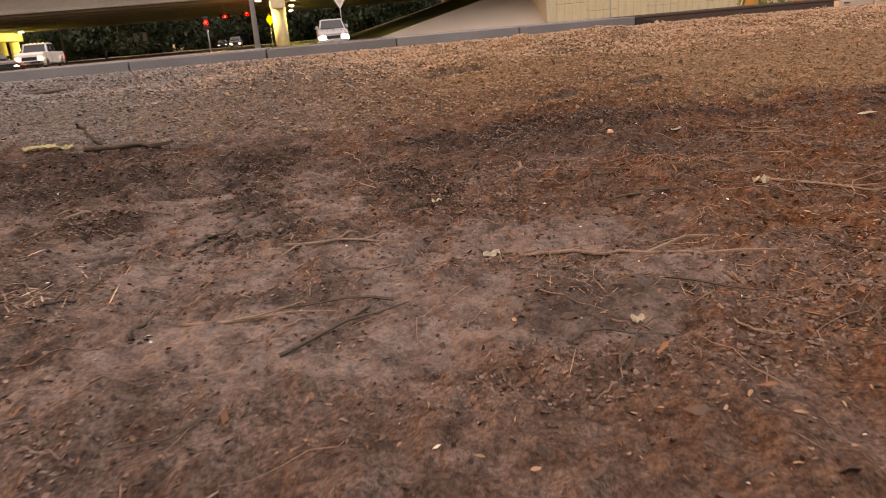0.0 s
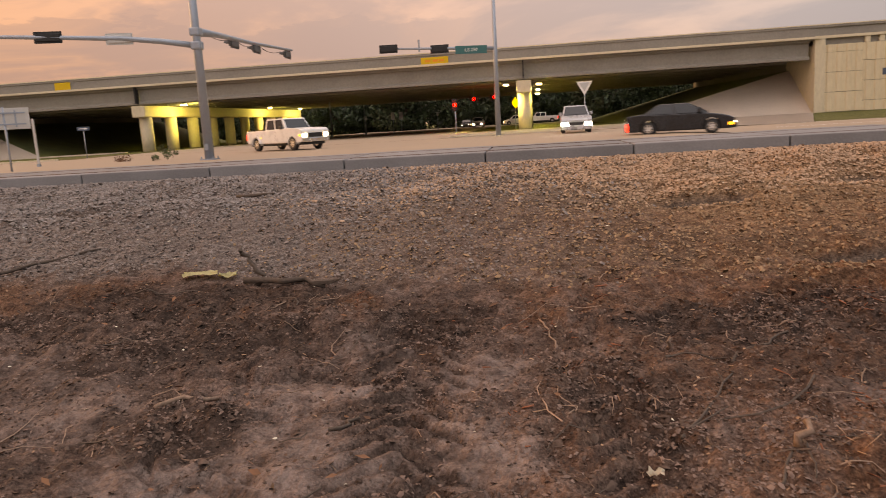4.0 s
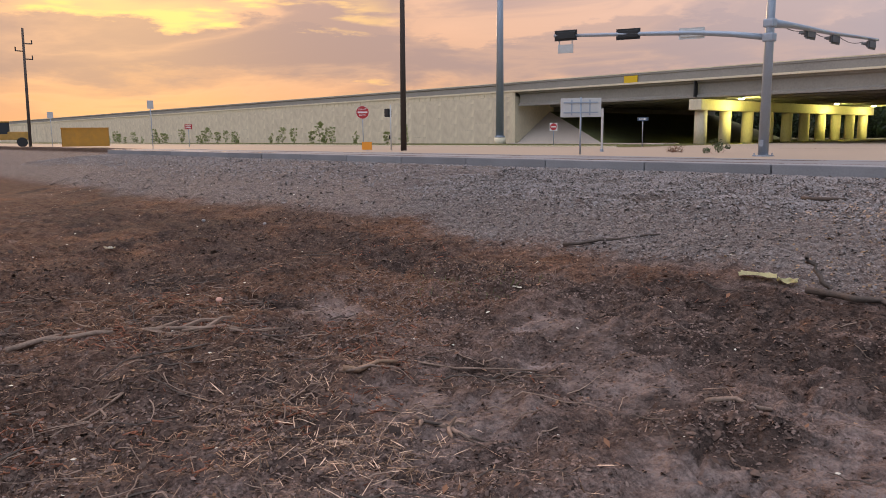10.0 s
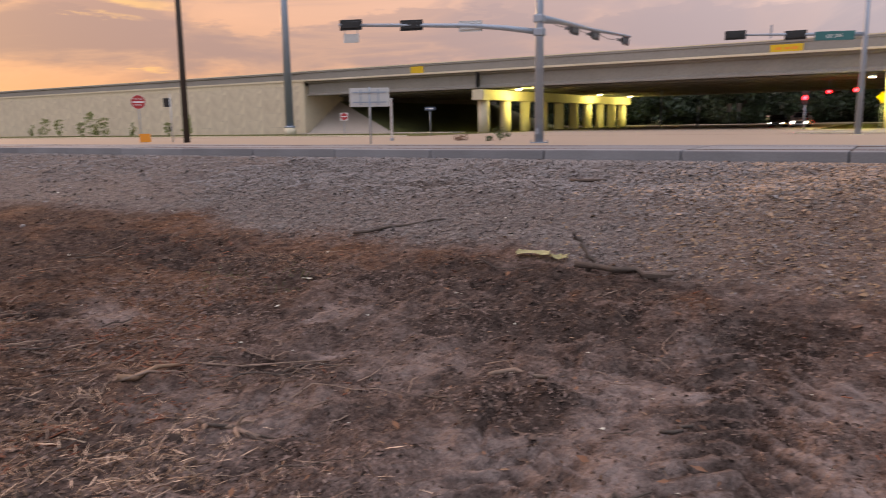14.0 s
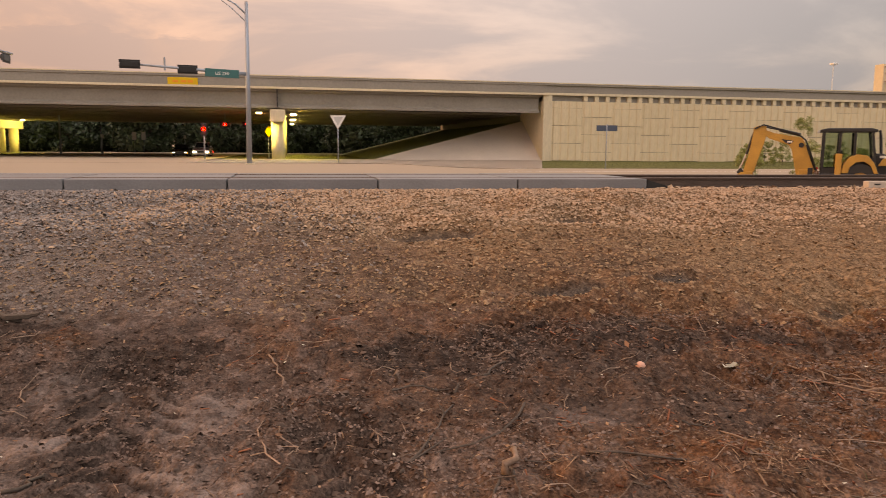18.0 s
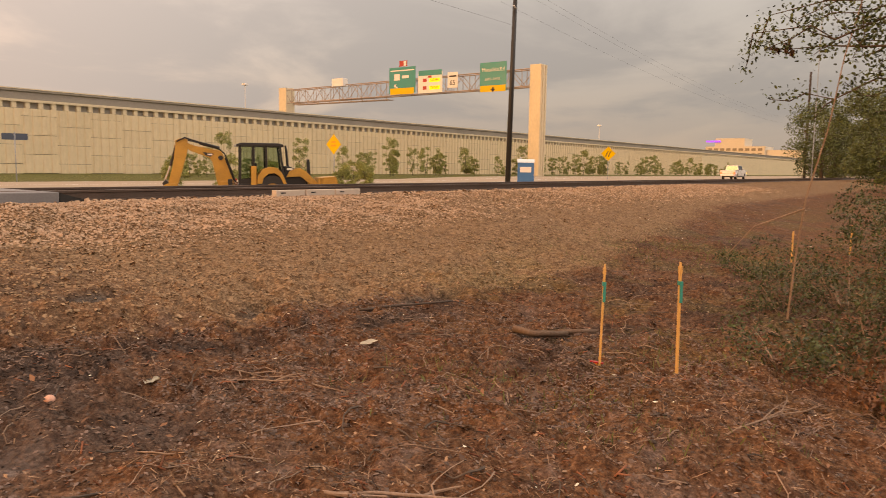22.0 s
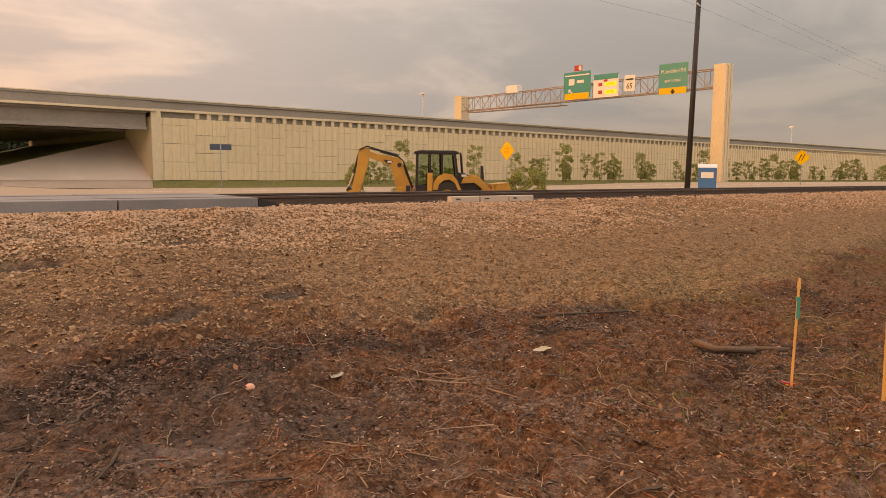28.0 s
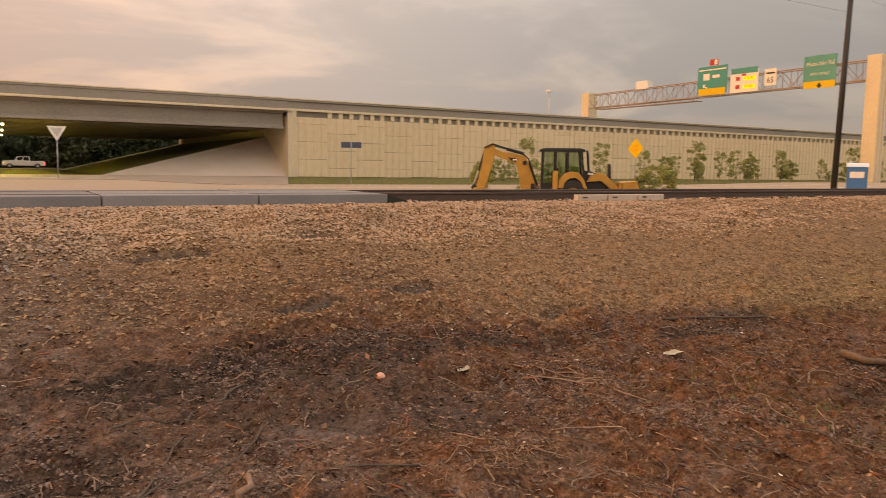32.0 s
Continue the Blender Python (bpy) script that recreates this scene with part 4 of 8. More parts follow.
def make_track():
    track = thing("railway_track", "single railway track with concrete road crossing panels", "railway", kind="structure")
    for y in (NEAR_RAIL, FAR_RAIL):
        part("rail", prism_of(rail_outline(y), -320, 420, "x"), STEEL_RAIL, track, "dark rusty steel rail")
    tie = mesh_of(boxes((-.115, .115, -1.3, 1.3, -.18, 0), bevel=0.012), "tie")
    mid = (NEAR_RAIL + FAR_RAIL) / 2
    for i in range(70):
        t = part("tie", tie, TIMBER_TIE, track)
        t.matrix_basis = pose(8.0 + i * 0.495 * 1.2, mid + 0.02 * math.sin(i * 2.1), RAIL_TOP - .18, 0, 0, 0.6 * math.sin(i * 1.7))
    # crossing panels: field side, between the rails, field side
    rows = ((TRACK_Y0, NEAR_RAIL - .10), (NEAR_RAIL + .11, FAR_RAIL - .11), (FAR_RAIL + .10, FAR_RAIL + .64))
    for r, (y0, y1) in enumerate(rows):
        shape = mesh_of(boxes((-PANEL / 2 + .012, PANEL / 2 - .012, y0, y1, RAIL_TOP - .2, RAIL_TOP - .004), bevel=0.015), "crossing_panel")
        for i in range(18):
            p = part("crossing_panel", shape, PANEL_CONCRETE, track)
            p.matrix_basis = pose(6.75 - PANEL / 2 - i * PANEL, 0, 0.004 * math.sin(i * 1.9 + r))
    for y in (NEAR_RAIL - .068, NEAR_RAIL + .073, FAR_RAIL - .073, FAR_RAIL + .068):
        part("flangeway_filler", boxes((6.75 - 18 * PANEL, 6.75, y - .03, y + .03, RAIL_TOP - .15, RAIL_TOP - .02)), RUBBER, track, "black rubber flangeway filler")
    # end ramp of the last panel
    bm = prism_of([(6.76, RAIL_TOP - .19), (6.76, RAIL_TOP - .02), (7.3, RAIL_TOP - .17), (7.3, RAIL_TOP - .19)], TRACK_Y0 + .02, FAR_RAIL + .6)
    part("end_ramp", bm, DARK_STEEL, track, "dark steel end ramp")
    return track


make_track()
# low pale ties laid beside the track near the machine
for i, (x, w) in enumerate(((11.15, .8), (12.0, .85), (12.9, .8))):
    beam = single("concrete_beam", boxes((x, x + w, 14.15, 14.3, 1.3, 1.435), bevel=0.012), PAVING, "pale concrete beam lying beside the rail", "beam", group="beams beside the rail")
    for u in (.15,):
        part("lettering_bar", boxes((x + w * u, x + w * u + .13, 14.143, 14.149, 1.365, 1.39)), SIGNAL_BLACK, beam, "worn stencilled mark")

# ---------------------------------------------------------------- freeway on its walls and bridge
FY, FBACK = 82.0, 140.0                   # near and far faces
DECK_TOP, BARRIER_TOP, GIRDER_LOW = 8.05, 9.18, 5.95
X_LEFT, X_BENT1, X_BENT2, X_RIGHT = -71.0, -43.6, -.6, 28.2
GROUND_F = 0.70


def make_overpass():
    o = thing("overpass", "long concrete freeway bridge on rows of columns", "bridge", kind="structure")
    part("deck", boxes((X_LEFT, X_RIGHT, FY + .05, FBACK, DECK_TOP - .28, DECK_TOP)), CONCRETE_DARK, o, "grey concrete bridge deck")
    part("deck_edge", boxes((X_LEFT - .5, X_RIGHT + .5, FY - .35, FY + .05, DECK_TOP - .16, DECK_TOP + .06)), CONCRETE, o, "pale deck edge")
    part("barrier", prism_of([(FY - .18, DECK_TOP + .06), (FY + .22, DECK_TOP + .06), (FY + .12, BARRIER_TOP - .18), (FY + .12, BARRIER_TOP), (FY - .2, BARRIER_TOP), (FY - .2, BARRIER_TOP - .2), (FY - .12, BARRIER_TOP - .25)], X_LEFT, X_RIGHT, "x"), CONCRETE_DARK, o, "weathered traffic barrier")
    part("barrier_cap", boxes((X_LEFT, X_RIGHT, FY - .22, FY + .14, BARRIER_TOP, BARRIER_TOP + .1)), CONCRETE, o, "pale barrier cap")
    spans = ((X_LEFT + .4, X_BENT1 - .05), (X_BENT1 + .05, X_BENT2 - .05), (X_BENT2 + .05, X_RIGHT - .4))
    h0, h1 = GIRDER_LOW, DECK_TOP - .28
    for (a, b), k in itertools.product(spans, range(9)):
        y = FY + .6 + k * 6.9
        prof = [(y - .45, h0), (y + .45, h0), (y + .45, h0 + .22), (y + .12, h0 + .42), (y + .12, h1 - .25), (y + .5, h1 - .1), (y + .5, h1), (y - .5, h1), (y - .5, h1 - .1), (y - .12, h1 - .25), (y - .12, h0 + .42), (y - .45, h0 + .22)]
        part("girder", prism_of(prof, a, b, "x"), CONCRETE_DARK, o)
    col = mesh_of(tubes(((0, 0, GROUND_F - .3), (0, 0, GIRDER_LOW - 1.35), .72), n=20), "column")
    for bx, n in ((X_BENT1, 10), (X_BENT2, 10)):
        cap = part("bent_cap", boxes((bx - .78, bx + .78, FY - .1, FBACK - 1, GIRDER_LOW - 1.4, GIRDER_LOW - .12), bevel=.12), CONCRETE, o, "pale concrete bent cap")
        for i in range(n):
            c = part("column", col, CONCRETE, o, smooth=True)
            c.matrix_basis = pose(bx, FY + 1.4 + i * 5.9, 0)
        part("joint_gap", boxes((bx - .06, bx + .06, FY - .42, FY + .3, GIRDER_LOW + .1, DECK_TOP - .2)), SIGNAL_BLACK, o, "dark expansion joint")
    return o


make_overpass()


GRASS_BANK = material("rough_grass_bank", (0.17, 0.18, 0.065), 0.95, var=0.4, scale=.6, fine=8, bump=0.6, dist=.05)


def slope_paving(sx, x_wall, x_toe):
    g, top = GROUND_F, 5.3
    bm = bmesh.new()
    A, B, C = (x_toe, FY + 2, g), (x_wall, FY + .3, g), (x_wall, FY + 7.6, top)
    A2, C2 = (x_toe, FBACK, g), (x_wall, FBACK, top)
    V = [bm.verts.new(p) for p in (A, B, C, A2, C2)]
    for f in ((0, 1, 2),) if sx else ((0, 2, 4, 3),):
        bm.faces.new([V[i] for i in f])
    bmesh.ops.recalc_face_normals(bm, faces=bm.faces[:])
    for f in bm.faces:
        if f.normal.z < 0:
            f.normal_flip()
    return bm


single("slope_paving", slope_paving(1, X_RIGHT, 9.5), PAVING, "pale concrete slope paving under the bridge end", "slope", kind="structure")
single("slope_paving", slope_paving(-1, X_LEFT, -57.5), PAVING, "grey concrete slope paving under the bridge end", "slope", kind="structure")


for xw, xt in ((X_RIGHT, 9.5), (X_LEFT, -57.5)):
    single("grass_bank", slope_paving(0, xw, xt), GRASS_BANK, "shaded grassy bank under the bridge end", "bank", kind="structure")


def retaining_wall(name, x0, x1, label):
    """Fill wall with barrier; x0 is the bridge end."""
    s = 1 if x1 > x0 else -1
    a, b = min(x0, x1), max(x0, x1)
    w = thing(name, label, "retaining wall", kind="structure")
    # darker core: shade in the panel joints is put into its colour
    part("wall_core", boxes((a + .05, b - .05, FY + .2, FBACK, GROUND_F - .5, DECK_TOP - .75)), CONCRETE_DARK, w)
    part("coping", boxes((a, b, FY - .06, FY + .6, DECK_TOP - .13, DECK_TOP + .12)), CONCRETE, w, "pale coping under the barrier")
    # on the right wall the slots' shade is put into the dark recess colour
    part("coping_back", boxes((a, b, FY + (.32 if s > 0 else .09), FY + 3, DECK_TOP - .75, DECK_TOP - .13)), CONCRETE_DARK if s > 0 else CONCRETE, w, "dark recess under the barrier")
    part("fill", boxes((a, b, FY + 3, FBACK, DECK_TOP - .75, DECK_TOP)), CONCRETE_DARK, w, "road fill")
    part("barrier", prism_of([(FY - .02, DECK_TOP + .12), (FY + .4, DECK_TOP + .12), (FY + .3, BARRIER_TOP), (FY - .1, BARRIER_TOP), (FY - .1, BARRIER_TOP - .2), (FY + .05, BARRIER_TOP - .3)], a, b, "x"), CONCRETE_DARK, w, "weathered traffic barrier")
    part("barrier_cap", boxes((a, b, FY - .12, FY + .32, BARRIER_TOP, BARRIER_TOP + .1)), CONCRETE, w, "pale barrier cap")
    part("end_pilaster", boxes((min(x0, x0 + s * 1.0), max(x0, x0 + s * 1.0), FY - .12, FY + 8.5, GROUND_F - .4, DECK_TOP - .14), bevel=.04), CONCRETE, w, "smooth concrete corner pilaster")
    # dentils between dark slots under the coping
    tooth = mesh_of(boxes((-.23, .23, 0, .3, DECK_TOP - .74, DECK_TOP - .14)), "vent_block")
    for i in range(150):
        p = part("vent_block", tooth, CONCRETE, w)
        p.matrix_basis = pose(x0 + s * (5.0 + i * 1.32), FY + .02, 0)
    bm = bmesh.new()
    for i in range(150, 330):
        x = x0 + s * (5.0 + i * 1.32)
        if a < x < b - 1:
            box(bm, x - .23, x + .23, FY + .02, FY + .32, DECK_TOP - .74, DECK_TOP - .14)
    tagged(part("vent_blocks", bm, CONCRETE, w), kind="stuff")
    return w


wall_right = retaining_wall("wall_right", X_RIGHT, 620.0, "tall ribbed concrete panel retaining wall")
wall_left = retaining_wall("wall_left", X_LEFT, -620.0, "tall stained concrete retaining wall")


def wall_panels(w, x0, s, ribs, count):
    """Precast panels, staggered by half a panel, each with upright ribs."""
    PW, PH = 3.62, 1.95
    face = CONCRETE_PANEL if ribs else STAINED_PANEL
    def panel():
        ex, ez = (.01, .02) if ribs else (.005, .006)
        bm = boxes((-PW / 2 + ex, PW / 2 - ex, 0, .16, ez, PH - ez))
        if ribs:
            for k in (-1.36, -.46, .46, 1.36):
                prism(bm, [(k - .27, 0), (k - .19, -.1), (k + .19, -.1), (k + .27, 0)], .028, PH - .028, "z")
        return bm
    full = mesh_of(panel(), "wall_panel")
    rest = bmesh.new()
    made = 0
    top = DECK_TOP - .76
    for i in range(count):
        x = x0 + s * (1.0 + PW / 2 + i * PW)
        z = GROUND_F - (.975 if i % 2 else 0)
        while z < top - .05:
            if made < 290 and i < 62:
                p = part("wall_panel", full, face, w)
                p.matrix_basis = pose(x, FY + .03, z) @ Matrix.Diagonal((1, 1, min(1, (top - z) / PH), 1))
                made += 1
            elif not ribs or i < 130:
                zz = min(z + PH, top)
                box(rest, x - PW / 2 + .012, x + PW / 2 - .012, FY + .03, FY + .19, z + .012, zz - .012)
            z += PH
    if rest.verts:
        tagged(part("far_wall_panels", rest, face, w), kind="stuff")
    else:
        rest.free()


STAINED_PANEL = material("stained_wall_concrete", (0.60, 0.485, 0.345), 0.85, var=0.22, scale=0.3, fine=1.1, bump=0.2, stretch=(1, 1, 0.55), random_ob=0.12, tint=(0.66, 0.57, 0.41))
CONCRETE_PANEL = material("panel_wall_concrete", (0.68, 0.56, 0.375), 0.85, var=0.14, scale=0.5, fine=5, bump=0.25, stretch=(1, 1, 0.3), random_ob=0.25)
wall_panels(wall_right, X_RIGHT, 1, True, 110)
wall_panels(wall_left, X_LEFT, -1, False, 90)

# luminaires under the bridge
def bridge_lamp(x, y, z):
    t = thing("bridge_light", "lit wall-pack luminaire under the bridge", "light", (x, y, z), group="lights under the bridge")
    part("housing", boxes((-.3, .3, -.25, .25, 0, .14), bevel=.02), GALV, t)
    part("lens", boxes((-.24, .24, -.2, .2, -.1, -.004), bevel=.02), LUMINAIRE, t, "glowing lens")
    return t


LAMPS = [(X_BENT1 + 2.4, FY + 6.3), (X_BENT1 + 2.4, FY + 36), (X_BENT1 + 2.4, FY + 51.5), (X_BENT2 - 1.9, FY + .8), (X_BENT2 + 1.6, FY + 3), (X_BENT2 + 1.6, FY + 20), (X_BENT2 + 1.6, FY + 38)]
for x, y in LAMPS:
    bridge_lamp(x, y, GIRDER_LOW - (.02 if x < -40 else .45))
    l = new("bridge_lamp_light", bpy.data.lights.new("bridge_lamp_light", "SPOT"))
    west = x < -40
    l.data.energy, l.data.color, l.data.shadow_soft_size = (1500 if west else 1700), (0.94, 0.97, 0.28), 0.3
    l.data.spot_size, l.data.spot_blend = radians(176), 0.25
    eye = (x + (2.2 if west else (-.6 if x == X_BENT2 - 1.9 else .6)), y, GIRDER_LOW - (.5 if west else .9))
    l.matrix_world = look(eye, (eye[0] - (3.0 if west else (-1.2 if x == X_BENT2 - 1.9 else 1.2)), y, eye[2] - 2.4))

# ---------------------------------------------------------------- signals, poles and signs
def gz(x, y):
    x, y = np.array(x, float), np.array(y, float)
    return float(surface(x, y) - 0.05 * smooth(4, 6, x) * (1 - smooth(5, 7, y)) * smooth(-8, -3, y))


def letters(text, size, at, turn, mat, parent, label="", stretch=1.0):
    """Raised lettering centred on a place, each word a part of its own."""
    made = []
    for word in text.split():
        c = bpy.data.curves.new("lettering", "FONT")
        c.body, c.size, c.extrude, c.align_x, c.align_y, c.resolution_u = word, size, 0.003, "CENTER", "CENTER", 2
        tmp = bpy.data.objects.new("tmp", c)
        scene.collection.objects.link(tmp)
        me = bpy.data.meshes.new_from_object(tmp.evaluated_get(bpy.context.evaluated_depsgraph_get()))
        bpy.data.objects.remove(tmp)
        bpy.data.curves.remove(c)
        me.materials.clear()
        xs = [v.co.x for v in me.vertices]
        made.append((part("lettering", me, mat, parent, label), (max(xs) - min(xs)) * stretch))
    gap = 0.28 * size * stretch
    at_x = -(sum(w for _, w in made) + gap * (len(made) - 1)) / 2
    for ob, w in made:
        ob.matrix_basis = pose(*at, 90, 0, turn) @ Matrix.Translation((at_x + w / 2, 0, 0)) @ Matrix.Diagonal((stretch, 1, 1, 1))
        at_x += w + gap


def signal_head(parent, x, y, z, rz, back=False, lit=-1, mat=None, upright=False):
    """Three-lens head; its face looks along its own -y."""
    head = part("signal_head", boxes((-.53, .53, -.1, .1, -.18, .18), bevel=.03), mat or SIGNAL_BLACK, parent, "black three-lens signal head")
    head.matrix_basis = pose(x, y, z, 0, 90 if upright else 0, rz)
    part("backplate", boxes((-.61, .61, .02, .04, -.27, .27)), mat or SIGNAL_BLACK, head)
    for i in range(3):
        lens = bmesh.new()
        prism(lens, [((i - 1) * .35 + u, v) for u, v in disc(.18 if i == lit else .13, 14)], -.12, -.101)
        part("lens", lens, RED_LAMP if i == lit else SIGNAL_BLACK, head, "lit red lens" if i == lit else "")
        v = bmesh.new()
        pts = [((i - 1) * .35 + .15 * math.cos(a), .15 * math.sin(a)) for a in np.linspace(math.pi, 0, 9)] if not upright and lit < 0 else []
        if pts:
            inner = [((i - 1) * .35 + .138 * math.cos(a), .138 * math.sin(a)) for a in np.linspace(0, math.pi, 9)]
            prism(v, pts + inner, -.38, -.1)
            part("visor", v, mat or SIGNAL_BLACK, head)
        else:
            v.free()
    return head


def make_mast():
    base = (-15.7, 37.55, gz(-15.7, 37.55))
    t = thing("signal_mast", "grey galvanised mast with two signal arms", "traffic signal", base)
    part("pole", tubes(((0, 0, 0), (0, 0, 12.5), .24, .16), n=16), GALV, t, smooth=True)
    part("base_plate", boxes((-.36, .36, -.36, .36, 0, .09), bevel=.01), GALV, t)
    for dx, dy in ((.3, .3), (-.3, .3), (.3, -.3), (-.3, -.3)):
        part("anchor_bolt", tubes(((dx, dy, .08), (dx, dy, .2), .03), n=6), GALV, t)
    part("hand_hole_cover", boxes((-.09, .09, -.26, -.22, .5, .8), bevel=.01), GALV, t)
    la = [(0, 0, 5.55), (-1.6, -.5, 5.82), (-3.3, -1.0, 6.02), (-6.3, -2.1, 6.17), (-9.9, -3.6, 6.32)]
    part("arm", chain(bmesh.new(), la, [.15, .135, .12, .1, .08], 12), GALV, t, "curved grey arm", smooth=True)
    ra = [(0, 0, 6.2), (-.2, 3, 6.38), (-.3, 8, 6.45), (.2, 14, 6.5)]
    part("arm", chain(bmesh.new(), ra, [.22, .15, .11, .08], 12), GALV, t, "curved grey arm", smooth=True)
    for z in (5.55, 6.2):
        part("arm_clamp", boxes((-.25, .25, -.25, .25, z - .2, z + .2), bevel=.08), GALV, t)
    for ya, yb in ((1.5, 5.0), (5.6, 8.4), (9.2, 13.0)):
        part("signal_cable", chain(bmesh.new(), [(-.25, ya + (yb - ya) * u, 6.35 - .8 * u * (1 - u)) for u in np.linspace(0, 1, 7)], [.018] * 7, 5), CABLE, t, "thin drooping cable")
    ang = math.degrees(math.atan2(-3.6, -9.9)) + 180
    for x, y, z, m in ((-9.3, -3.35, 6.3, None), (-6.3, -2.1, 6.17, None), (-3.4, -1.0, 6.0, ALUMINIUM)):
        signal_head(t, x, y, z, ang + 180, mat=m)
    for y in (5.4, 8.8, 13.3):
        signal_head(t, -.3 + .4 * (y > 12), y, 6.17, -90, mat=SIGNAL_GREY)
    s = part("arm_sign", boxes((-.42, .42, -.02, .02, -.35, .1), bevel=.01), ALUMINIUM, t, "small bare sign plate")
    s.matrix_basis = pose(-9.35, -3.3, 5.75, 0, 0, ang)
    for k in (-.35, .35):
        b = part("sign_hanger", boxes((k - .02, k + .02, -.02, .02, .1, .45)), GALV, t)
        b.matrix_basis = pose(-9.35, -3.3, 5.75, 0, 0, ang)
    cam_box = part("detector", boxes((-.12, .12, -.2, .2, 0, .16), bevel=.03), ALUMINIUM, t)
    cam_box.matrix_basis = pose(0, .05, 5.1)


make_mast()


def make_signal_light_pole():
    b = (-2.05, 53.0, gz(-2, 53))
    t = thing("signal_light_pole", "slim grey pole with signal arm and street light", "traffic signal", b)
    part("pole", tubes(((0, 0, 0), (.05, 0, 10.4), .19, .1), n=14), GALV, t, smooth=True)
    part("base_plate", boxes((-.3, .3, -.3, .3, 0, .1), bevel=.01), CONCRETE, t)
    part("arm", chain(bmesh.new(), [(0, 0, 5.85), (-3.5, -.25, 6.05), (-7.6, -.9, 6.25)], [.12, .09, .06], 10), GALV, t, "tapered grey arm", smooth=True)
    for x, y, z in ((-7.0, -.85, 6.2), (-3.65, -.3, 6.02)):
        signal_head(t, x, y, z, 186)
    part("arm_post", tubes(((-5, -.5, 5.9), (-5, -.5, 6.7), .06), n=8), GALV, t)
    s = part("street_sign", boxes((-1.05, 1.05, -.02, .02, -.26, .26), bevel=.01), STREET_GREEN, t, "green street name sign")
    s.matrix_basis = pose(-1.55, -.25, 5.84, 0, 2, 3)
    letters("US 290", .30, (-1.55, -.28, 5.82), 3, SIGN_WHITE, t, "white lettering")
    part("luminaire_arm", chain(bmesh.new(), [(.05, 0, 9.6), (-.6, 0, 10.2), (-2.6, 0, 11.3), (-3.4, 0, 11.45)], [.06, .05, .045, .04], 8), GALV, t, smooth=True)
    part("luminaire_brace", chain(bmesh.new(), [(.05, 0, 9.1), (-.9, 0, 10.0), (-2.2, 0, 10.95)], [.03, .03, .03], 6), GALV, t, smooth=True)
    part("luminaire", boxes((-4.1, -3.3, -.17, .17, 11.36, 11.5), bevel=.04), GALV, t, "grey street light head")


make_signal_light_pole()


def post(parent, h, r=.035, x=0, y=0, mat=None, top=None):
    part("post", tubes(((x, y, -.3), (x, y, h), r), n=8), mat or GALV, parent, smooth=True)


def round_sign(x, y, h, r, label, heading=0, base=None):
    """A white square plate with a red disc and white bar, on a post."""
    t = thing("do_not_enter_sign", label, "road sign", (x, y, base if base is not None else gz(x, y)), heading)
    post(t, h + r)
    part("disc", prism_of([(u, v + h) for u, v in disc(r, 28)], -.06, -.04), SIGN_RED, t, "red sign disc")
    part("rim", prism_of([(u, v + h) for u, v in disc(r * 1.05, 28)], -.04, -.03), SIGN_WHITE, t, "white rim")
    part("bar", boxes((-r * .78, r * .78, -.07, -.06, h - r * .13, h + r * .13)), SIGN_WHITE, t, "white bar")
    letters("DO", r * .36, (-r * .36, -.062, h + r * .45), 0, SIGN_WHITE, t, "white lettering")
    letters("NOT", r * .36, (r * .27, -.062, h + r * .45), 0, SIGN_WHITE, t, "white lettering")
    letters("ENTER", r * .36, (0, -.062, h - r * .45), 0, SIGN_WHITE, t, "white lettering")
    return t


def plate_sign(name, x, y, h, w, hh, mat, label, heading=0, base=None, stripes=None, posts=(0,), r=.035, back=None):
    t = thing(name, label, "road sign", (x, y, base if base is not None else gz(x, y)), heading)
    for p in posts:
        post(t, h + hh / 2, r, p)
    part("plate", boxes((-w / 2, w / 2, -.06, -.04, h - hh / 2, h + hh / 2), bevel=.008), mat, t)
    return t


def diamond_sign(x, y, h, d, label, heading=0, base=None):
    t = thing("warning_sign", label, "road sign", (x, y, base if base is not None else gz(x, y)), heading, group="yellow warning signs")
    post(t, h)
    k = d / 2
    part("plate", prism_of([(0, h - k), (k, h), (0, h + k), (-k, h)], -.06, -.04), SIGN_YELLOW, t, "yellow diamond plate")
    return t


round_sign(-48.7, 38.5, 3.05, .5, "red and white do not enter sign on a post", 50)
s = plate_sign("wrong_way_sign", -46.8, 60.4, 1.95, .75, .75, SIGN_WHITE, "white square sign with red disc", 40, .76)
part("disc", prism_of([(u, v + 1.95) for u, v in disc(.34, 24)], -.072, -.062), SIGN_RED, s, "red disc")
part("bar", boxes((-.27, .27, -.082, -.074, 1.9, 2.0)), SIGN_WHITE, s, "white bar")
s = plate_sign("wrong_way_sign", -91, 42.9, 2.5, .9, .6, SIGN_RED, "red rectangular sign with white bars", 60, .84)
for z in (2.38, 2.62):
    part("bar", boxes((-.33, .33, -.07, -.062, z - .05, z + .05)), SIGN_WHITE, s, "white bar")
s = plate_sign("one_way_sign", -37.2, 61.1, 2.5, .95, .32, SIGN_BLUE, "dark one-way plate on a slim post", 30, .76)
part("arrow", prism_of([(-.35, 2.46), (.1, 2.46), (.1, 2.4), (.35, 2.5), (.1, 2.6), (.1, 2.54), (-.35, 2.54)], -.068, -.062), SIGN_WHITE, s, "white arrow")
# large sign seen from behind: bare plate with stiffeners
s = thing("road_sign", "back of a large bare aluminium sign", "road sign", (-25.6, 36.4, gz(-25.6, 36.4)), 35)
post(s, 3.2, .05)
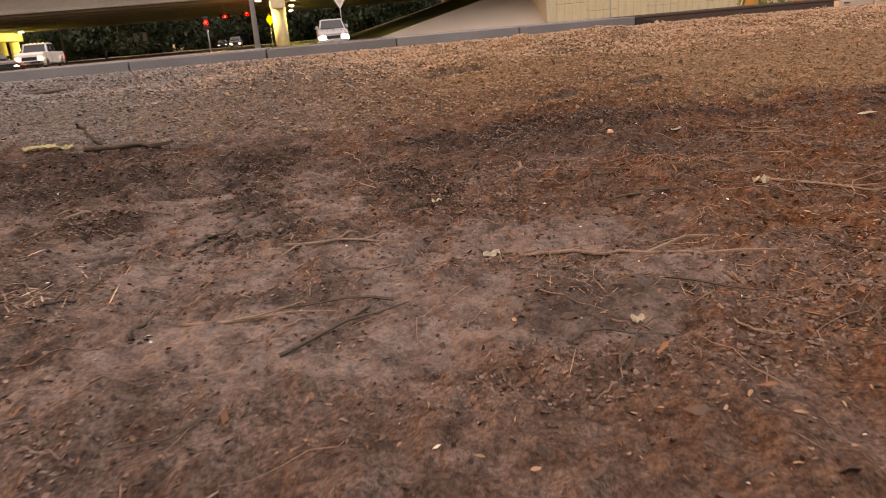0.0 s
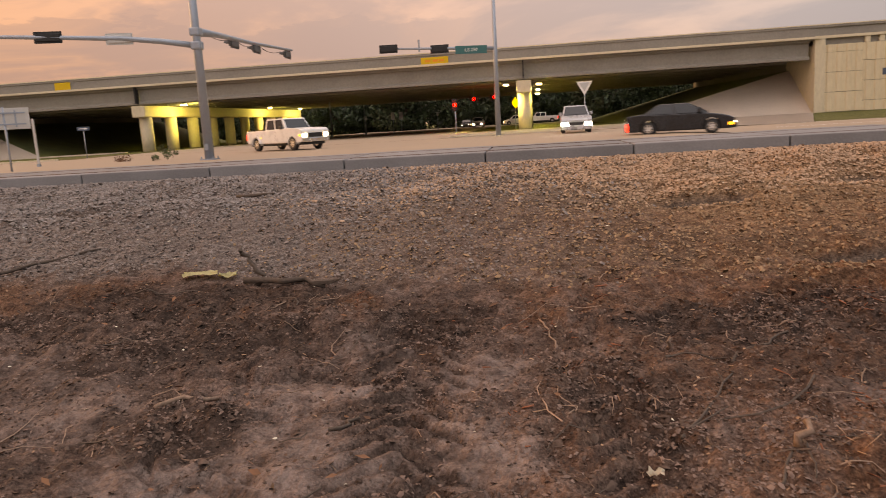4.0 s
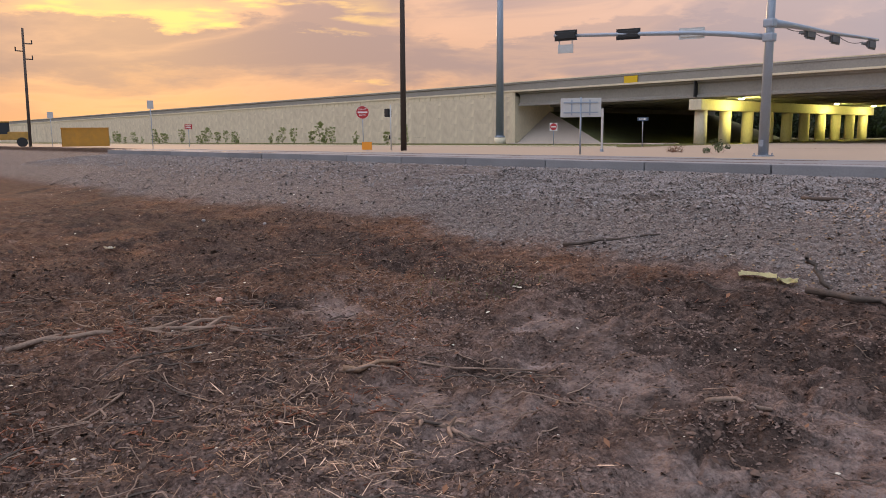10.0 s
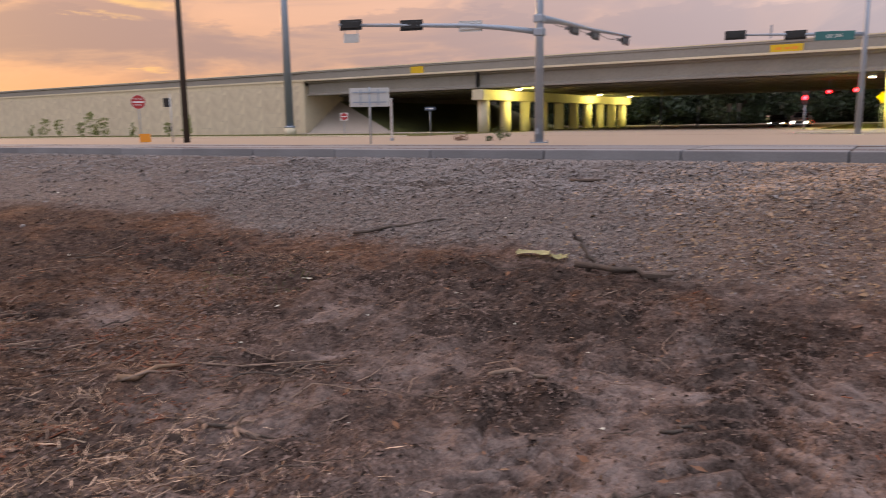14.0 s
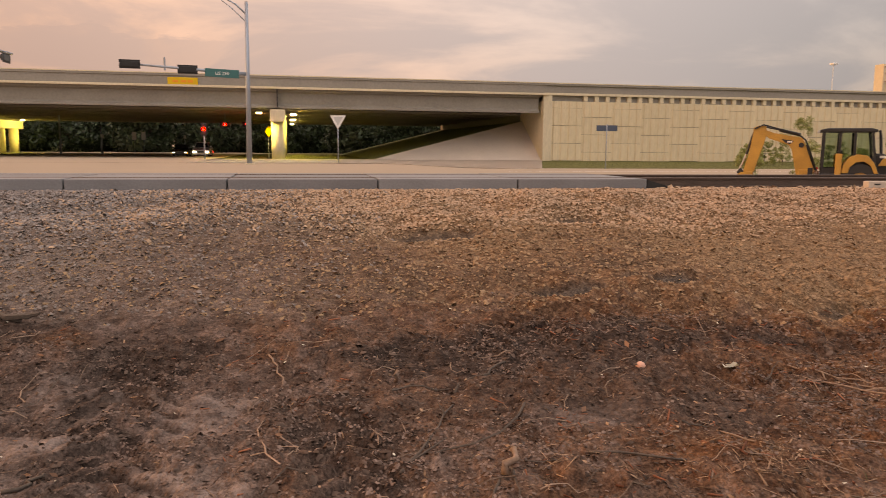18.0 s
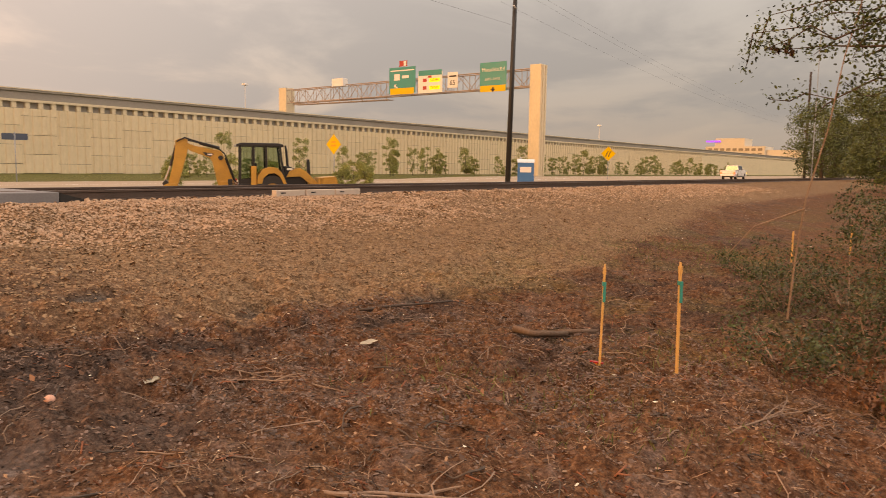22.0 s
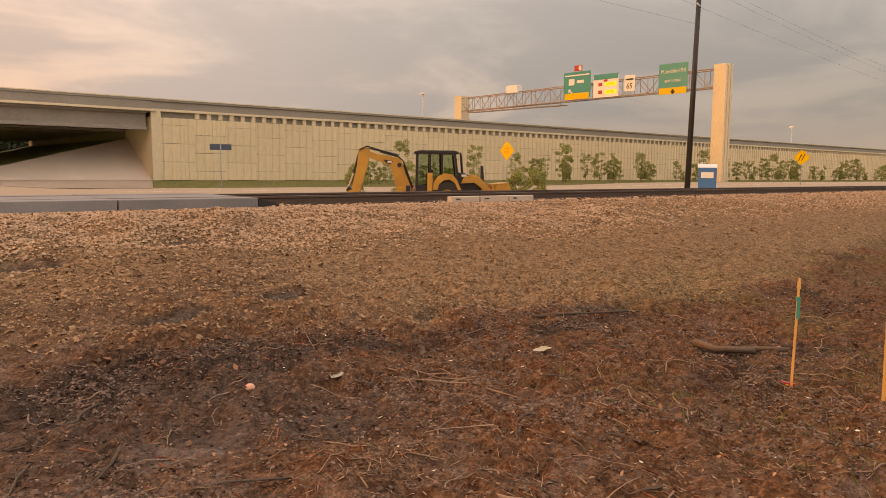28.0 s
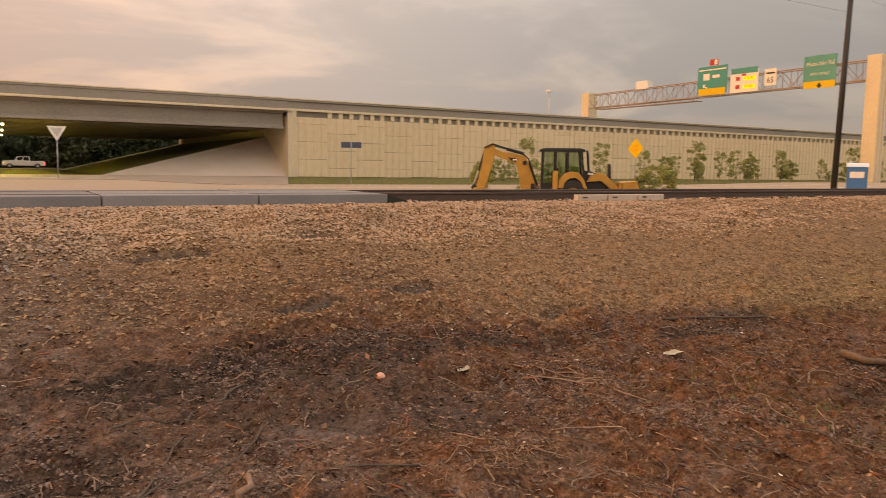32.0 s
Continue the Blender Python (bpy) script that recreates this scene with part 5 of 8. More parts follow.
part("plate", boxes((-1.12, 1.12, .0, .03, 2.1, 3.15), bevel=.008), ALUMINIUM, s)
for z in (2.35, 2.9):
    part("stiffener", boxes((-.95, .95, -.06, -.004, z - .035, z + .035)), GALV, s)
for x in (-.5, .5):
    part("bracket", boxes((x - .04, x + .04, -.05, -.002, 2.2, 3.05)), GALV, s)
t = thing("marker_post", "pale square utility post", "post", (-28.65, 42.8, gz(-28.65, 42.8)))
part("post", boxes((-.06, .06, -.06, .06, -.2, 2.8), bevel=.02), ALUMINIUM, t)
part("post_collar", boxes((-.09, .09, -.09, .09, -.2, .2), bevel=.02), GALV, t)
# dark utility pole and signal bell post at the crossing
t = thing("utility_pole", "dark timber utility pole", "pole", (-44.35, 39.1, gz(-44, 39)))
part("pole", tubes(((0, 0, -.3), (.15, 0, 14), .24, .17), n=14), DARK_WOOD, t, smooth=True)
t = thing("signal_post", "slim pole with a dark side-mounted signal", "traffic signal", (-46.5, 39.6, gz(-46.5, 39.6)))
part("post", tubes(((0, 0, -.2), (0, 0, 3.6), .05), n=8), ALUMINIUM, t, smooth=True)
part("signal_box", boxes((-.55, -.1, -.2, .2, 2.65, 3.3), bevel=.05), SIGNAL_BLACK, t, "dark signal seen from the side")
part("push_button", boxes((-.15, -.05, -.1, .1, .9, 1.2), bevel=.02), SIGNAL_BLACK, t)
low = plate_sign("low_orange_sign", -46.1, 36.9, .42, .75, .6, SIGN_ORANGE, "small orange board close to the ground", 50)
# tall steel monopole in front of the abutment
t = thing("steel_monopole", "tall pale grey steel monopole", "pole", (-70.3, 78.0, .7))
part("pole", tubes(((0, 0, -.2), (0, 0, 32), .55, .36), n=18), GALV, t, smooth=True)
part("base", tubes(((0, 0, -.2), (0, 0, .9), .85, .8), n=18), CONCRETE, t, "concrete foot", smooth=True)
part("base_flange", tubes(((0, 0, .9), (0, 0, 1.15), .72), n=18), GALV, t, smooth=True)
t = plate_sign("small_sign", -69.5, 29.7, 4.2, .55, .75, ALUMINIUM, "small bare sign on a tall post", 70, .85)
t = plate_sign("small_sign", -120, 35, 4.6, .8, .9, ALUMINIUM, "small bare sign on a tall post", 75, .85)
# yield sign and blue-grey plates
t = thing("yield_sign", "pale triangular yield sign on a post", "road sign", (4.2, 60.0, .9), -3)
post(t, 2.9)
part("plate", prism_of([(0, 2.45), (.62, 3.5), (-.62, 3.5)], -.06, -.04), SIGN_WHITE, t, "pale triangle")
part("inner", prism_of([(0, 2.75), (.38, 3.38), (-.38, 3.38)], -.068, -.062), ALUMINIUM, t, "worn centre")
t = thing("plate_sign_pair", "two dark blue plates on a slim post", "road sign", (24.8, 57.0, .55), -20)
post(t, 3.4)
for x in (-.42, .42):
    part("plate", boxes((x - .38, x + .38, -.06, -.04, 2.85, 3.3), bevel=.01), SIGN_BLUE, t)
d1 = diamond_sign(46.8, 48.0, 3.35, 1.72, "yellow diamond warning sign on a post", -88)
for z, w in ((3.55, .5), (3.25, .6)):
    part("lettering_bar", boxes((-w / 2, w / 2, -.068, -.062, z - .07, z + .07)), SIGN_ORANGE, d1, "faded lettering")
d2 = diamond_sign(84.0, 39.5, 3.05, 1.72, "yellow diamond sign with two curved black bars", -72)
for x in (-.16, .16):
    part("symbol", prism_of([(x - .2, 2.7), (x - .1, 2.7), (x + .2, 3.4), (x + .1, 3.4)], -.068, -.062), SIGNAL_BLACK, d2, "black symbol")
# plates fixed to the bridge barrier
t = thing("bridge_clearance_sign", "yellow clearance sign fixed to the bridge", "road sign", (-9.8, FY - .25, 8.42))
part("plate", boxes((-1.45, 1.45, -.05, 0, -.38, .38), bevel=.01), SIGN_YELLOW, t)
for x in (-.7, .1, .75):
    part("lettering_bar", boxes((x - .3, x + .25, -.06, -.052, -.12, .12)), SIGN_ORANGE, t, "faded lettering")
t = thing("bridge_clearance_sign", "small yellow sign fixed to the bridge", "road sign", (-52.1, FY - .25, 8.5))
part("plate", boxes((-.95, .95, -.05, 0, -.42, .42), bevel=.01), SIGN_YELLOW, t)
# red signals beyond the bridge
for x, y, z, up in ((-7.4, 76.7, 2.9, True), (-7.0, 96.0, 4.6, False), (-4.4, 96.0, 4.7, False)):
    t = thing("red_signal", "traffic signal showing red under the bridge", "traffic signal", (x, y, .7), group="red signals")
    if up:
        part("post", tubes(((0, .14, -.1), (0, .14, z + .3), .07), n=8), GALV, t, smooth=True)
    else:
        part("hanger", tubes(((0, .14, z - .7), (0, .14, GIRDER_LOW - .65), .05), n=8), GALV, t)
    signal_head(t, 0, 0, z - .7 if not up else z, 0, lit=1, upright=up)
    l = new("red_signal_glow", bpy.data.lights.new("red_signal_glow", "POINT"))
    l.data.energy, l.data.color, l.data.shadow_soft_size = 22, (1.0, 0.03, 0.03), 0.15
    l.location = (x, y - .7, z if not up else z + .7)
t = thing("amber_board", "amber warning board beside the bridge column", "road sign", (-1.75, 88.5, .7), 50)
post(t, 3.0)
part("plate", prism_of([(0, 2.35), (.65, 3.0), (0, 3.65), (-.65, 3.0)], -.06, -.04), SIGN_YELLOW, t)


def make_gantry():
    gx, y0, y1, zt, zb = 104.0, 62.0, 125.0, 18.0, 15.3
    t = thing("sign_gantry", "steel truss sign gantry on concrete columns", "gantry", (gx + .6, -1.05, -.5))
    part("column", boxes((-.95, .95, y0 - 1.0, y0 + 1.0, .4, zt + .6), bevel=.06), CONCRETE, t, "tall pale concrete column")
    for x in (-.4, .4):
        part("column_rib", boxes((x - .09, x + .09, y0 - 1.1, y0 - 1.01, .6, zt + .4)), CONCRETE, t)
    part("column", boxes((3.2, 5.6, y1 - 1.1, y1 + 1.1, 8, zt + .5), bevel=.06), CONCRETE, t, "far concrete column")
    sx = 4.4 / (y1 - y0)
    def chord(x, z):
        return ((x, y0, z), (x + 4.4, y1, z), .10)
    for x, z in ((-.8, zt), (.8, zt), (-.8, zb), (.8, zb)):
        part("truss_chord", tubes(chord(x, z), n=8), TRUSS, t)
    bays = 24
    for i in range(bays):
        ya, yb = y0 + (y1 - y0) * i / bays, y0 + (y1 - y0) * (i + 1) / bays
        a, b = (ya - y0) * sx, (yb - y0) * sx
        bm = bmesh.new()
        for x in (-.8, .8):
            tube(bm, (x + a, ya, zb), (x + a, ya, zt), .06, n=6)
            p, q = ((zb, zt) if i % 2 else (zt, zb))
            tube(bm, (x + a, ya, p), (x + b, yb, q), .06, n=6)
        part("truss_bay", bm, TRUSS, t)
    def board(name, ya, yb, z0, z1, mat, label):
        xm = ((ya + yb) / 2 - y0) * sx - 1.15
        s = part(name, boxes((xm - .06, xm, ya, yb, z0, z1), bevel=.02), mat, t, label)
        return xm - .07, s
    xs, s = board("guide_sign", 87.3, 93.4, 15.6, 20.2, SIGN_GREEN, "green overhead guide sign")
    part("exit_panel", boxes((xs - .02, xs, 87.6, 93.1, 15.4, 16.5)), SIGN_YELLOW, t, "yellow strip")
    part("border", boxes((xs - .02, xs, 87.6, 93.1, 19.5, 19.7)), SIGN_WHITE, t, "white rule")
    part("route_shield", boxes((xs - .02, xs, 90.9, 92.2, 17.9, 19.0), bevel=.005), SIGN_WHITE, t, "white route shield")
    part("lettering_bar", boxes((xs - .02, xs, 88.8, 90.3, 18.2, 18.7)), SIGN_WHITE, t, "white lettering")
    part("arrow", prism_of([(92.2, 17.2), (91.6, 17.2), (91.9, 16.9), (91.3, 16.7), (91.5, 16.5), (92.0, 16.8), (92.2, 16.6)], xs - .02, xs, "x"), SIGN_WHITE, t, "white arrow")
    part("toll_plate", boxes((xs - .02, xs, 89.2, 91.0, 20.3, 21.3)), SIGN_RED, t, "red and white toll plate")
    part("toll_plate_bar", boxes((xs - .03, xs - .022, 89.4, 90.0, 20.4, 21.2)), SIGN_WHITE, t, "white stripe")
    xs, s = board("toll_sign", 81.0, 86.3, 15.3, 18.9, SIGN_WHITE, "pale overhead toll sign")
    part("header", boxes((xs - .02, xs, 81.1, 86.2, 18.3, 19.2)), SIGN_GREEN, t, "green header")
    for z in (15.7, 17.0):
        part("price_panel", boxes((xs - .02, xs, 81.5, 83.8, z + .15, z + .8)), LED_YELLOW, t, "lit yellow panel")
        letters("CLOSED", .55, (xs - .03, 82.7, z + .5), -90, SIGN_RED, t, "dark lettering", .8)
        part("vehicle_mark", boxes((xs - .02, xs, 84.4, 85.2, z + .2, z + .8)), SIGN_RED, t, "red mark")
    part("price_mark", boxes((xs - .02, xs, 83.3, 84.1, 17.9, 18.25)), SIGN_RED, t, "red mark")
    xs, s = board("speed_sign", 77.5, 79.6, 15.9, 18.5, SIGN_WHITE, "white speed limit sign")
    letters("65", 1.25, (xs - .02, 78.55, 16.7), -90, SIGNAL_BLACK, t, "black numerals")
    part("lettering_bar", boxes((xs - .02, xs, 77.8, 79.3, 17.7, 17.95)), SIGNAL_BLACK, t, "black lettering")
    xs, s = board("guide_sign", 67.5, 72.6, 14.8, 19.5, SIGN_GREEN, "green overhead street name sign")
    part("exit_panel", boxes((xs - .02, xs, 67.6, 72.5, 14.8, 15.8)), SIGN_YELLOW, t, "yellow strip")
    part("arrow", prism_of([(70.2, 15.5), (70.2, 15.2), (70.5, 15.2), (70.0, 14.75), (69.5, 15.2), (69.8, 15.2), (69.8, 15.5)], xs - .03, xs - .022, "x"), SIGNAL_BLACK, t, "black arrow")
    letters("Mueschke Rd", .87, (xs - .02, 70.05, 18.3), -90, SIGN_WHITE, t, "white lettering", .95)
    letters("EXIT 1/2 MILE", .54, (xs - .02, 70.05, 16.8), -90, SIGN_WHITE, t, "white lettering", .95)
    # walkway hung under the far half of the truss
    for x, z0, z1 in ((-.2, zb - .55, zb - .45), (.9, zb - .55, zb - .45), (-.25, zb - .1, zb - .03)):
        part("walkway", boxes((x + 2.6, x + 3.2, 95, 121, z0, z1)), TRUSS, t, "narrow steel walkway")
    for k in range(9):
        part("walkway_hanger", boxes((2.4, 2.5, 95.5 + k * 3, 95.62 + k * 3, zb - .6, zb)), TRUSS, t)
    part("control_cabinet", boxes((1.7, 3.1, 106, 109, zt - .2, zt + 1.3), bevel=.05), SIGN_WHITE, t, "pale equipment box")
    return t


make_gantry()
# dark steel pole with wires beyond the track
t = thing("line_pole", "tall dark steel line pole", "pole", (48.4, 31.5, gz(48.4, 31.5)))
part("pole", tubes(((0, 0, -.2), (.55, 0, 17), .21, .15), n=14), DARK_STEEL, t, smooth=True)
part("crossarm", boxes((.35, .55, -1.3, 1.3, 14.4, 14.55)), DARK_STEEL, t)
part("insulator", tubes(((.3, -.2, 13.6), (-.2, -.3, 13.7), .05), n=8), PALE_PLASTIC, t)
for k, (y0, z0, y1, z1) in enumerate(((30.4, 14.9, 44, 15.0), (31.5, 15.1, 46, 15.2), (32.6, 14.2, 43, 13.4))):
    pts = [(48.6 + 150 * u, y0 + (y1 - y0) * u, z0 + (z1 - z0) * u - 5.5 * u * (1 - u)) for u in np.linspace(0, 1, 14)]
    w = chain(bmesh.new(), pts, [.006] * 14, 4)
    single("overhead_wire", w, CABLE, "thin black overhead wire", "wire", group="overhead wires")
pts = [(48.4 - 130 * u, 31.5 + 2 * u, 12.4 + 5 * u - 5 * u * (1 - u)) for u in np.linspace(0, 1, 14)]
single("overhead_wire", chain(bmesh.new(), pts, [.006] * 14, 4), CABLE, "thin black overhead wire", "wire", group="overhead wires")


def make_toilet():
    x, y = 54.3, 33.4
    t = thing("portable_toilet", "blue portable toilet with pale translucent roof", "portable toilet", (x, y, .45), 30)
    t.matrix_basis = t.matrix_basis @ Matrix.Diagonal((1.14, 1.14, 1.0, 1))
    part("body", boxes((-.56, .56, -.58, .58, .1, 2.0), bevel=.04), BLUE_PLASTIC, t)
    part("skid", boxes((-.6, .6, -.62, .62, 0, .1), bevel=.02), DARK_STEEL, t)
    part("roof", prism_of([(-.6, 2.0), (.6, 2.0), (.45, 2.18), (0, 2.28), (-.45, 2.18)], -.62, .62, bevel=.02), PALE_PLASTIC, t, "pale domed roof")
    part("door", boxes((-.36, .36, -.6, -.581, .2, 1.9), bevel=.008), BLUE_PLASTIC, t)
    part("door_label", boxes((-.3, .3, -.61, -.602, 1.2, 1.6)), SIGN_WHITE, t, "white panel")
    part("side_label", boxes((-.58, -.562, -.4, .4, 1.2, 1.65)), SIGN_WHITE, t, "white panel with orange mark")
    part("vent", tubes(((.4, .4, 2.1), (.4, .4, 2.45), .05), n=8), PALE_PLASTIC, t)


make_toilet()


def make_skip():
    t = thing("skip_container", "long orange-brown steel roll-off container", "container", (-100.3, 33.5, gz(-100.3, 33.5)), 72)
    L_, W_, H_ = 5.4, 2.4, 2.4
    part("shell", boxes((-L_ / 2, L_ / 2, -W_ / 2, -W_ / 2 + .08, .2, H_), (-L_ / 2, L_ / 2, W_ / 2 - .08, W_ / 2, .2, H_), (-L_ / 2, -L_ / 2 + .08, -W_ / 2, W_ / 2, .2, H_), (L_ / 2 - .08, L_ / 2, -W_ / 2, W_ / 2, .2, H_), (-L_ / 2, L_ / 2, -W_ / 2, W_ / 2, .2, .3)), RUST_ORANGE, t)
    for i in range(9):
        x = -L_ / 2 + .1 + i * .62
        part("side_rib", boxes((x, x + .12, -W_ / 2 - .1, -W_ / 2 - .002, .2, H_)), RUST_ORANGE, t)
    part("top_rail", boxes((-L_ / 2 - .05, L_ / 2 + .05, -W_ / 2 - .12, -W_ / 2 + .1, H_, H_ + .12)), RUST_ORANGE, t)


make_skip()


def make_office():
    t = thing("office_building", "pale five-storey building with violet lit sign", "building", (680, 176, 0), 0)
    part("wall", boxes((0, 30, -12, 38, 0, 24)), OFFICE, t)
    part("upper_wall", boxes((0, 25, 5, 30, 24, 31)), OFFICE, t, "upper block")
    part("low_wing", boxes((4, 30, -40, -12, 0, 21)), OFFICE, t, "low wing")
    for f in range(5):
        for k in range(9):
            y = -10 + k * 5.3
            part("window", boxes((-.3, -.02, y, y + 3.6, 3 + f * 4.3, 5.2 + f * 4.3)), OFFICE_GLASS, t)
    part("lit_sign", boxes((-.6, -.31, 25, 38, 27.6, 29.2)), VIOLET_SIGN, t, "violet lit lettering")
    for y in (-20, -28, -37):
        part("window", boxes((3.6, 3.95, y, y + 5, 12, 14)), OFFICE_GLASS, t)


make_office()
for x, y, z in ((227.5, 107.4, 15.5), (125.6, 158.3, 21.5)):
    t = thing("light_mast", "thin distant lamp mast", "pole", (x, y, .7))
    part("pole", tubes(((0, 0, 0), (0, 0, z), .12, .08), n=8), SIGN_WHITE, t)
    part("head", boxes((-.6, .6, -.6, .6, z - .2, z + .3), bevel=.1), SIGN_WHITE, t)
for x, y, h in ((-30.1, 113, 9), (-26.0, 118, 4)):
    t = thing("street_pole", "slim grey pole beyond the bridge", "pole", (x, y, .7), group="poles beyond the bridge")
    part("pole", tubes(((0, 0, -.1), (0, 0, h), .16, .1), n=8), GALV, t, smooth=True)
for x, y, w in ((-20.0, 110, .55), (-18.8, 110, .55), (-24.5, 112, .4), (-14.0, 114, .35)):
    t = plate_sign("route_sign", x, y, 2.6, w, 1.1 if w > .5 else .5, ALUMINIUM, "small pale route sign beyond the bridge", 0, .7)
t = thing("utility_pole", "leaning brown timber pole beside the road", "pole", (-66.6, 18.65, .9))
part("pole", tubes(((0, 0, -.3), (-.4, .3, 9.8), .13, .09), n=10), BARK, t, smooth=True)
for z, s in ((8.6, 1), (8.0, -1), (7.4, 1)):
    y = .03 * z
    part("bracket", tubes(((-.3, y, z), (-.3, y + s * .6, z), .05), ((-.3, y + s * .6, z), (-.3, y + s * .6, z + .3), .05), n=6), DARK_STEEL, t, "short insulator bracket")


# ---------------------------------------------------------------- vehicles (nose along +x, origin on the ground)
def arch(cx, r, n=9):
    return [(cx + r * math.cos(a), .36 + r * math.sin(a)) for a in np.linspace(0, math.pi, n)]


def cabin(base, top, z0, z1, wb, wt):
    bm = bmesh.new()
    vs = [bm.verts.new(p) for p in ((base[0], -wb, z0), (base[1], -wb, z0), (base[1], wb, z0), (base[0], wb, z0), (top[0], -wt, z1), (top[1], -wt, z1), (top[1], wt, z1), (top[0], wt, z1))]
    for f in ((0, 3, 2, 1), (4, 5, 6, 7), (0, 1, 5, 4), (1, 2, 6, 5), (2, 3, 7, 6), (3, 0, 4, 7)):
        bm.faces.new([vs[i] for i in f])
    bmesh.ops.bevel(bm, geom=bm.edges[:], offset=.06, segments=3, affect="EDGES", profile=.6)
    return bm


def pane(a, b, c, d, out=.012):
    """A thin glass plate on the quad a b c d, standing a little proud."""
    bm = bmesh.new()
    P = [Vector(p) for p in (a, b, c, d)]
    n = (P[1] - P[0]).cross(P[3] - P[0]).normalized()
    lo = [bm.verts.new(p - n * .01) for p in P]
    hi = [bm.verts.new(p + n * out) for p in P]
    bm.faces.new(hi)
    bm.faces.new(lo[::-1])
    for i in range(4):
        j = (i + 1) % 4
        bm.faces.new((lo[i], lo[j], hi[j], hi[i]))
    return bm


def wheel(parent, x, y, r, w, side):
    wob = part("wheel", prism_of(disc(r * .58, 18), -w / 2, w / 2), CHROME, parent, "wheel with bright rim")
    wob.matrix_basis = pose(x, y, r)
    bm = bmesh.new()
    prof = [(r * .6, -w / 2), (r * .93, -w / 2), (r, -w * .36), (r, w * .36), (r * .93, w / 2), (r * .6, w / 2)]
    n = 26
    rings = [[bm.verts.new((q * math.cos(2 * math.pi * i / n), u, q * math.sin(2 * math.pi * i / n))) for q, u in prof] for i in range(n)]
    for i in range(n):
        for k in range(len(prof) - 1):
            bm.faces.new((rings[i][k], rings[i][k + 1], rings[(i + 1) % n][k + 1], rings[(i + 1) % n][k]))
    part("tyre", bm, RUBBER, wob, smooth=True)
    for k in range(6):
        a = math.pi * k / 3
        c, s = math.cos(a), math.sin(a)
        hole = prism_of([(r * .42 * c + u, r * .42 * s + v) for u, v in disc(r * .1, 8)], side * w / 2 - .004, side * w / 2 + .006)
        part("rim_hole", hole, SIGNAL_BLACK, wob)
    return wob


def vehicle(name, label, paint, L, W, outline, cab, wheels, r, lamp=None, tail=True, marks=False, duals=False):
    """cab: (base x, top x, z0, z1); outline: upper edge of the body from rear to front."""
    t = thing(name, label, "car" if "pickup" not in name else "pickup truck")
    xr, xf = wheels
    low = .48 if r > .4 else (.30 if r > .36 else .22)
    body = outline + [(L / 2, low + .1), (L / 2 - .1, low), (xf + r * 1.15, low)] + arch(xf, r * 1.12) + [(xf - r * 1.15, low), (xr + r * 1.15, low)] + arch(xr, r * 1.12) + [(xr - r * 1.15, low), (-L / 2 + .1, low), (-L / 2, low + .1)]
    part("body", prism_of(body, -W / 2, W / 2, bevel=.045), paint, t)
    part("underbody", boxes((-L / 2 + .15, L / 2 - .15, -W / 2 + .22, W / 2 - .22, .32 if r > .4 else .2, .6)), SIGNAL_BLACK, t)
    (b0, b1), (t0, t1), z0, z1 = cab
    wb, wt = W / 2 - .07, W / 2 - (.2 if r > .4 else .26)
    part("cab", cabin((b0, b1), (t0, t1), z0 - .04, z1, wb, wt), paint, t)
    def at(u, v, s):
        k = .10 + .78 * v
        lo, hi = b0 + (b1 - b0) * u, t0 + (t1 - t0) * u
        return (lo + (hi - lo) * k, s * (wb + (wt - wb) * k), z0 + (z1 - z0) * k)
    spans = ((.08, .47), (.53, .92)) if L > 4.5 else ((.08, .92),)
    for s in (-1, 1):
        for u0, u1 in spans:
            q = [at(u0, 0, s), at(u1, 0, s), at(u1, 1, s), at(u0, 1, s)]
            part("side_window", pane(*(q if s < 0 else q[::-1])), GLASS, t, "dark side window")
        part("mirror", boxes((b1 - .55, b1 - .38, s * (W / 2 + .02) - .1, s * (W / 2 + .02) + .1, z0 + .05, z0 + .26), bevel=.03), paint if not marks else BLACK_PAINT, t)
        for u0, u1 in spans:
            x = b0 + (b1 - b0) * u0 + .12
            part("door_handle", boxes((x, x + .2, s * (W / 2 + .005) - .015, s * (W / 2 + .005) + .015, z0 - .18, z0 - .14)), paint, t)
        part("door_seam", boxes((b0 + (b1 - b0) * .5 - .008, b0 + (b1 - b0) * .5 + .008, s * W / 2 - .003, s * W / 2 + .003, low + .15, z0 - .02)), SIGNAL_BLACK, t)
    def end(k, x0, x1, s):
        return (x0 + (x1 - x0) * k + s * .0, 0, z0 + (z1 - z0) * k)
    for x0, x1, sgn, nm in ((b1, t1, 1, "windscreen"), (b0, t0, -1, "rear_window")):
        a, c = .12, .88
        y0, y1 = wb + (wt - wb) * a - .1, wb + (wt - wb) * c - .1
        q = [(x0 + (x1 - x0) * a, -y0, z0 + (z1 - z0) * a), (x0 + (x1 - x0) * a, y0, z0 + (z1 - z0) * a), (x0 + (x1 - x0) * c, y1, z0 + (z1 - z0) * c), (x0 + (x1 - x0) * c, -y1, z0 + (z1 - z0) * c)]
        part(nm, pane(*(q if sgn > 0 else q[::-1])), GLASS, t, "dark glass")
    zf = outline[-1][1]
    part("grille", boxes((L / 2 - .02, L / 2 + .03, -W * .27, W * .27, low + .28, zf - .12), bevel=.02), SIGNAL_BLACK, t)
    part("front_bumper", boxes((L / 2 - .1, L / 2 + .09, -W / 2 + .04, W / 2 - .04, low, low + .26), bevel=.04), CHROME if marks else paint, t)
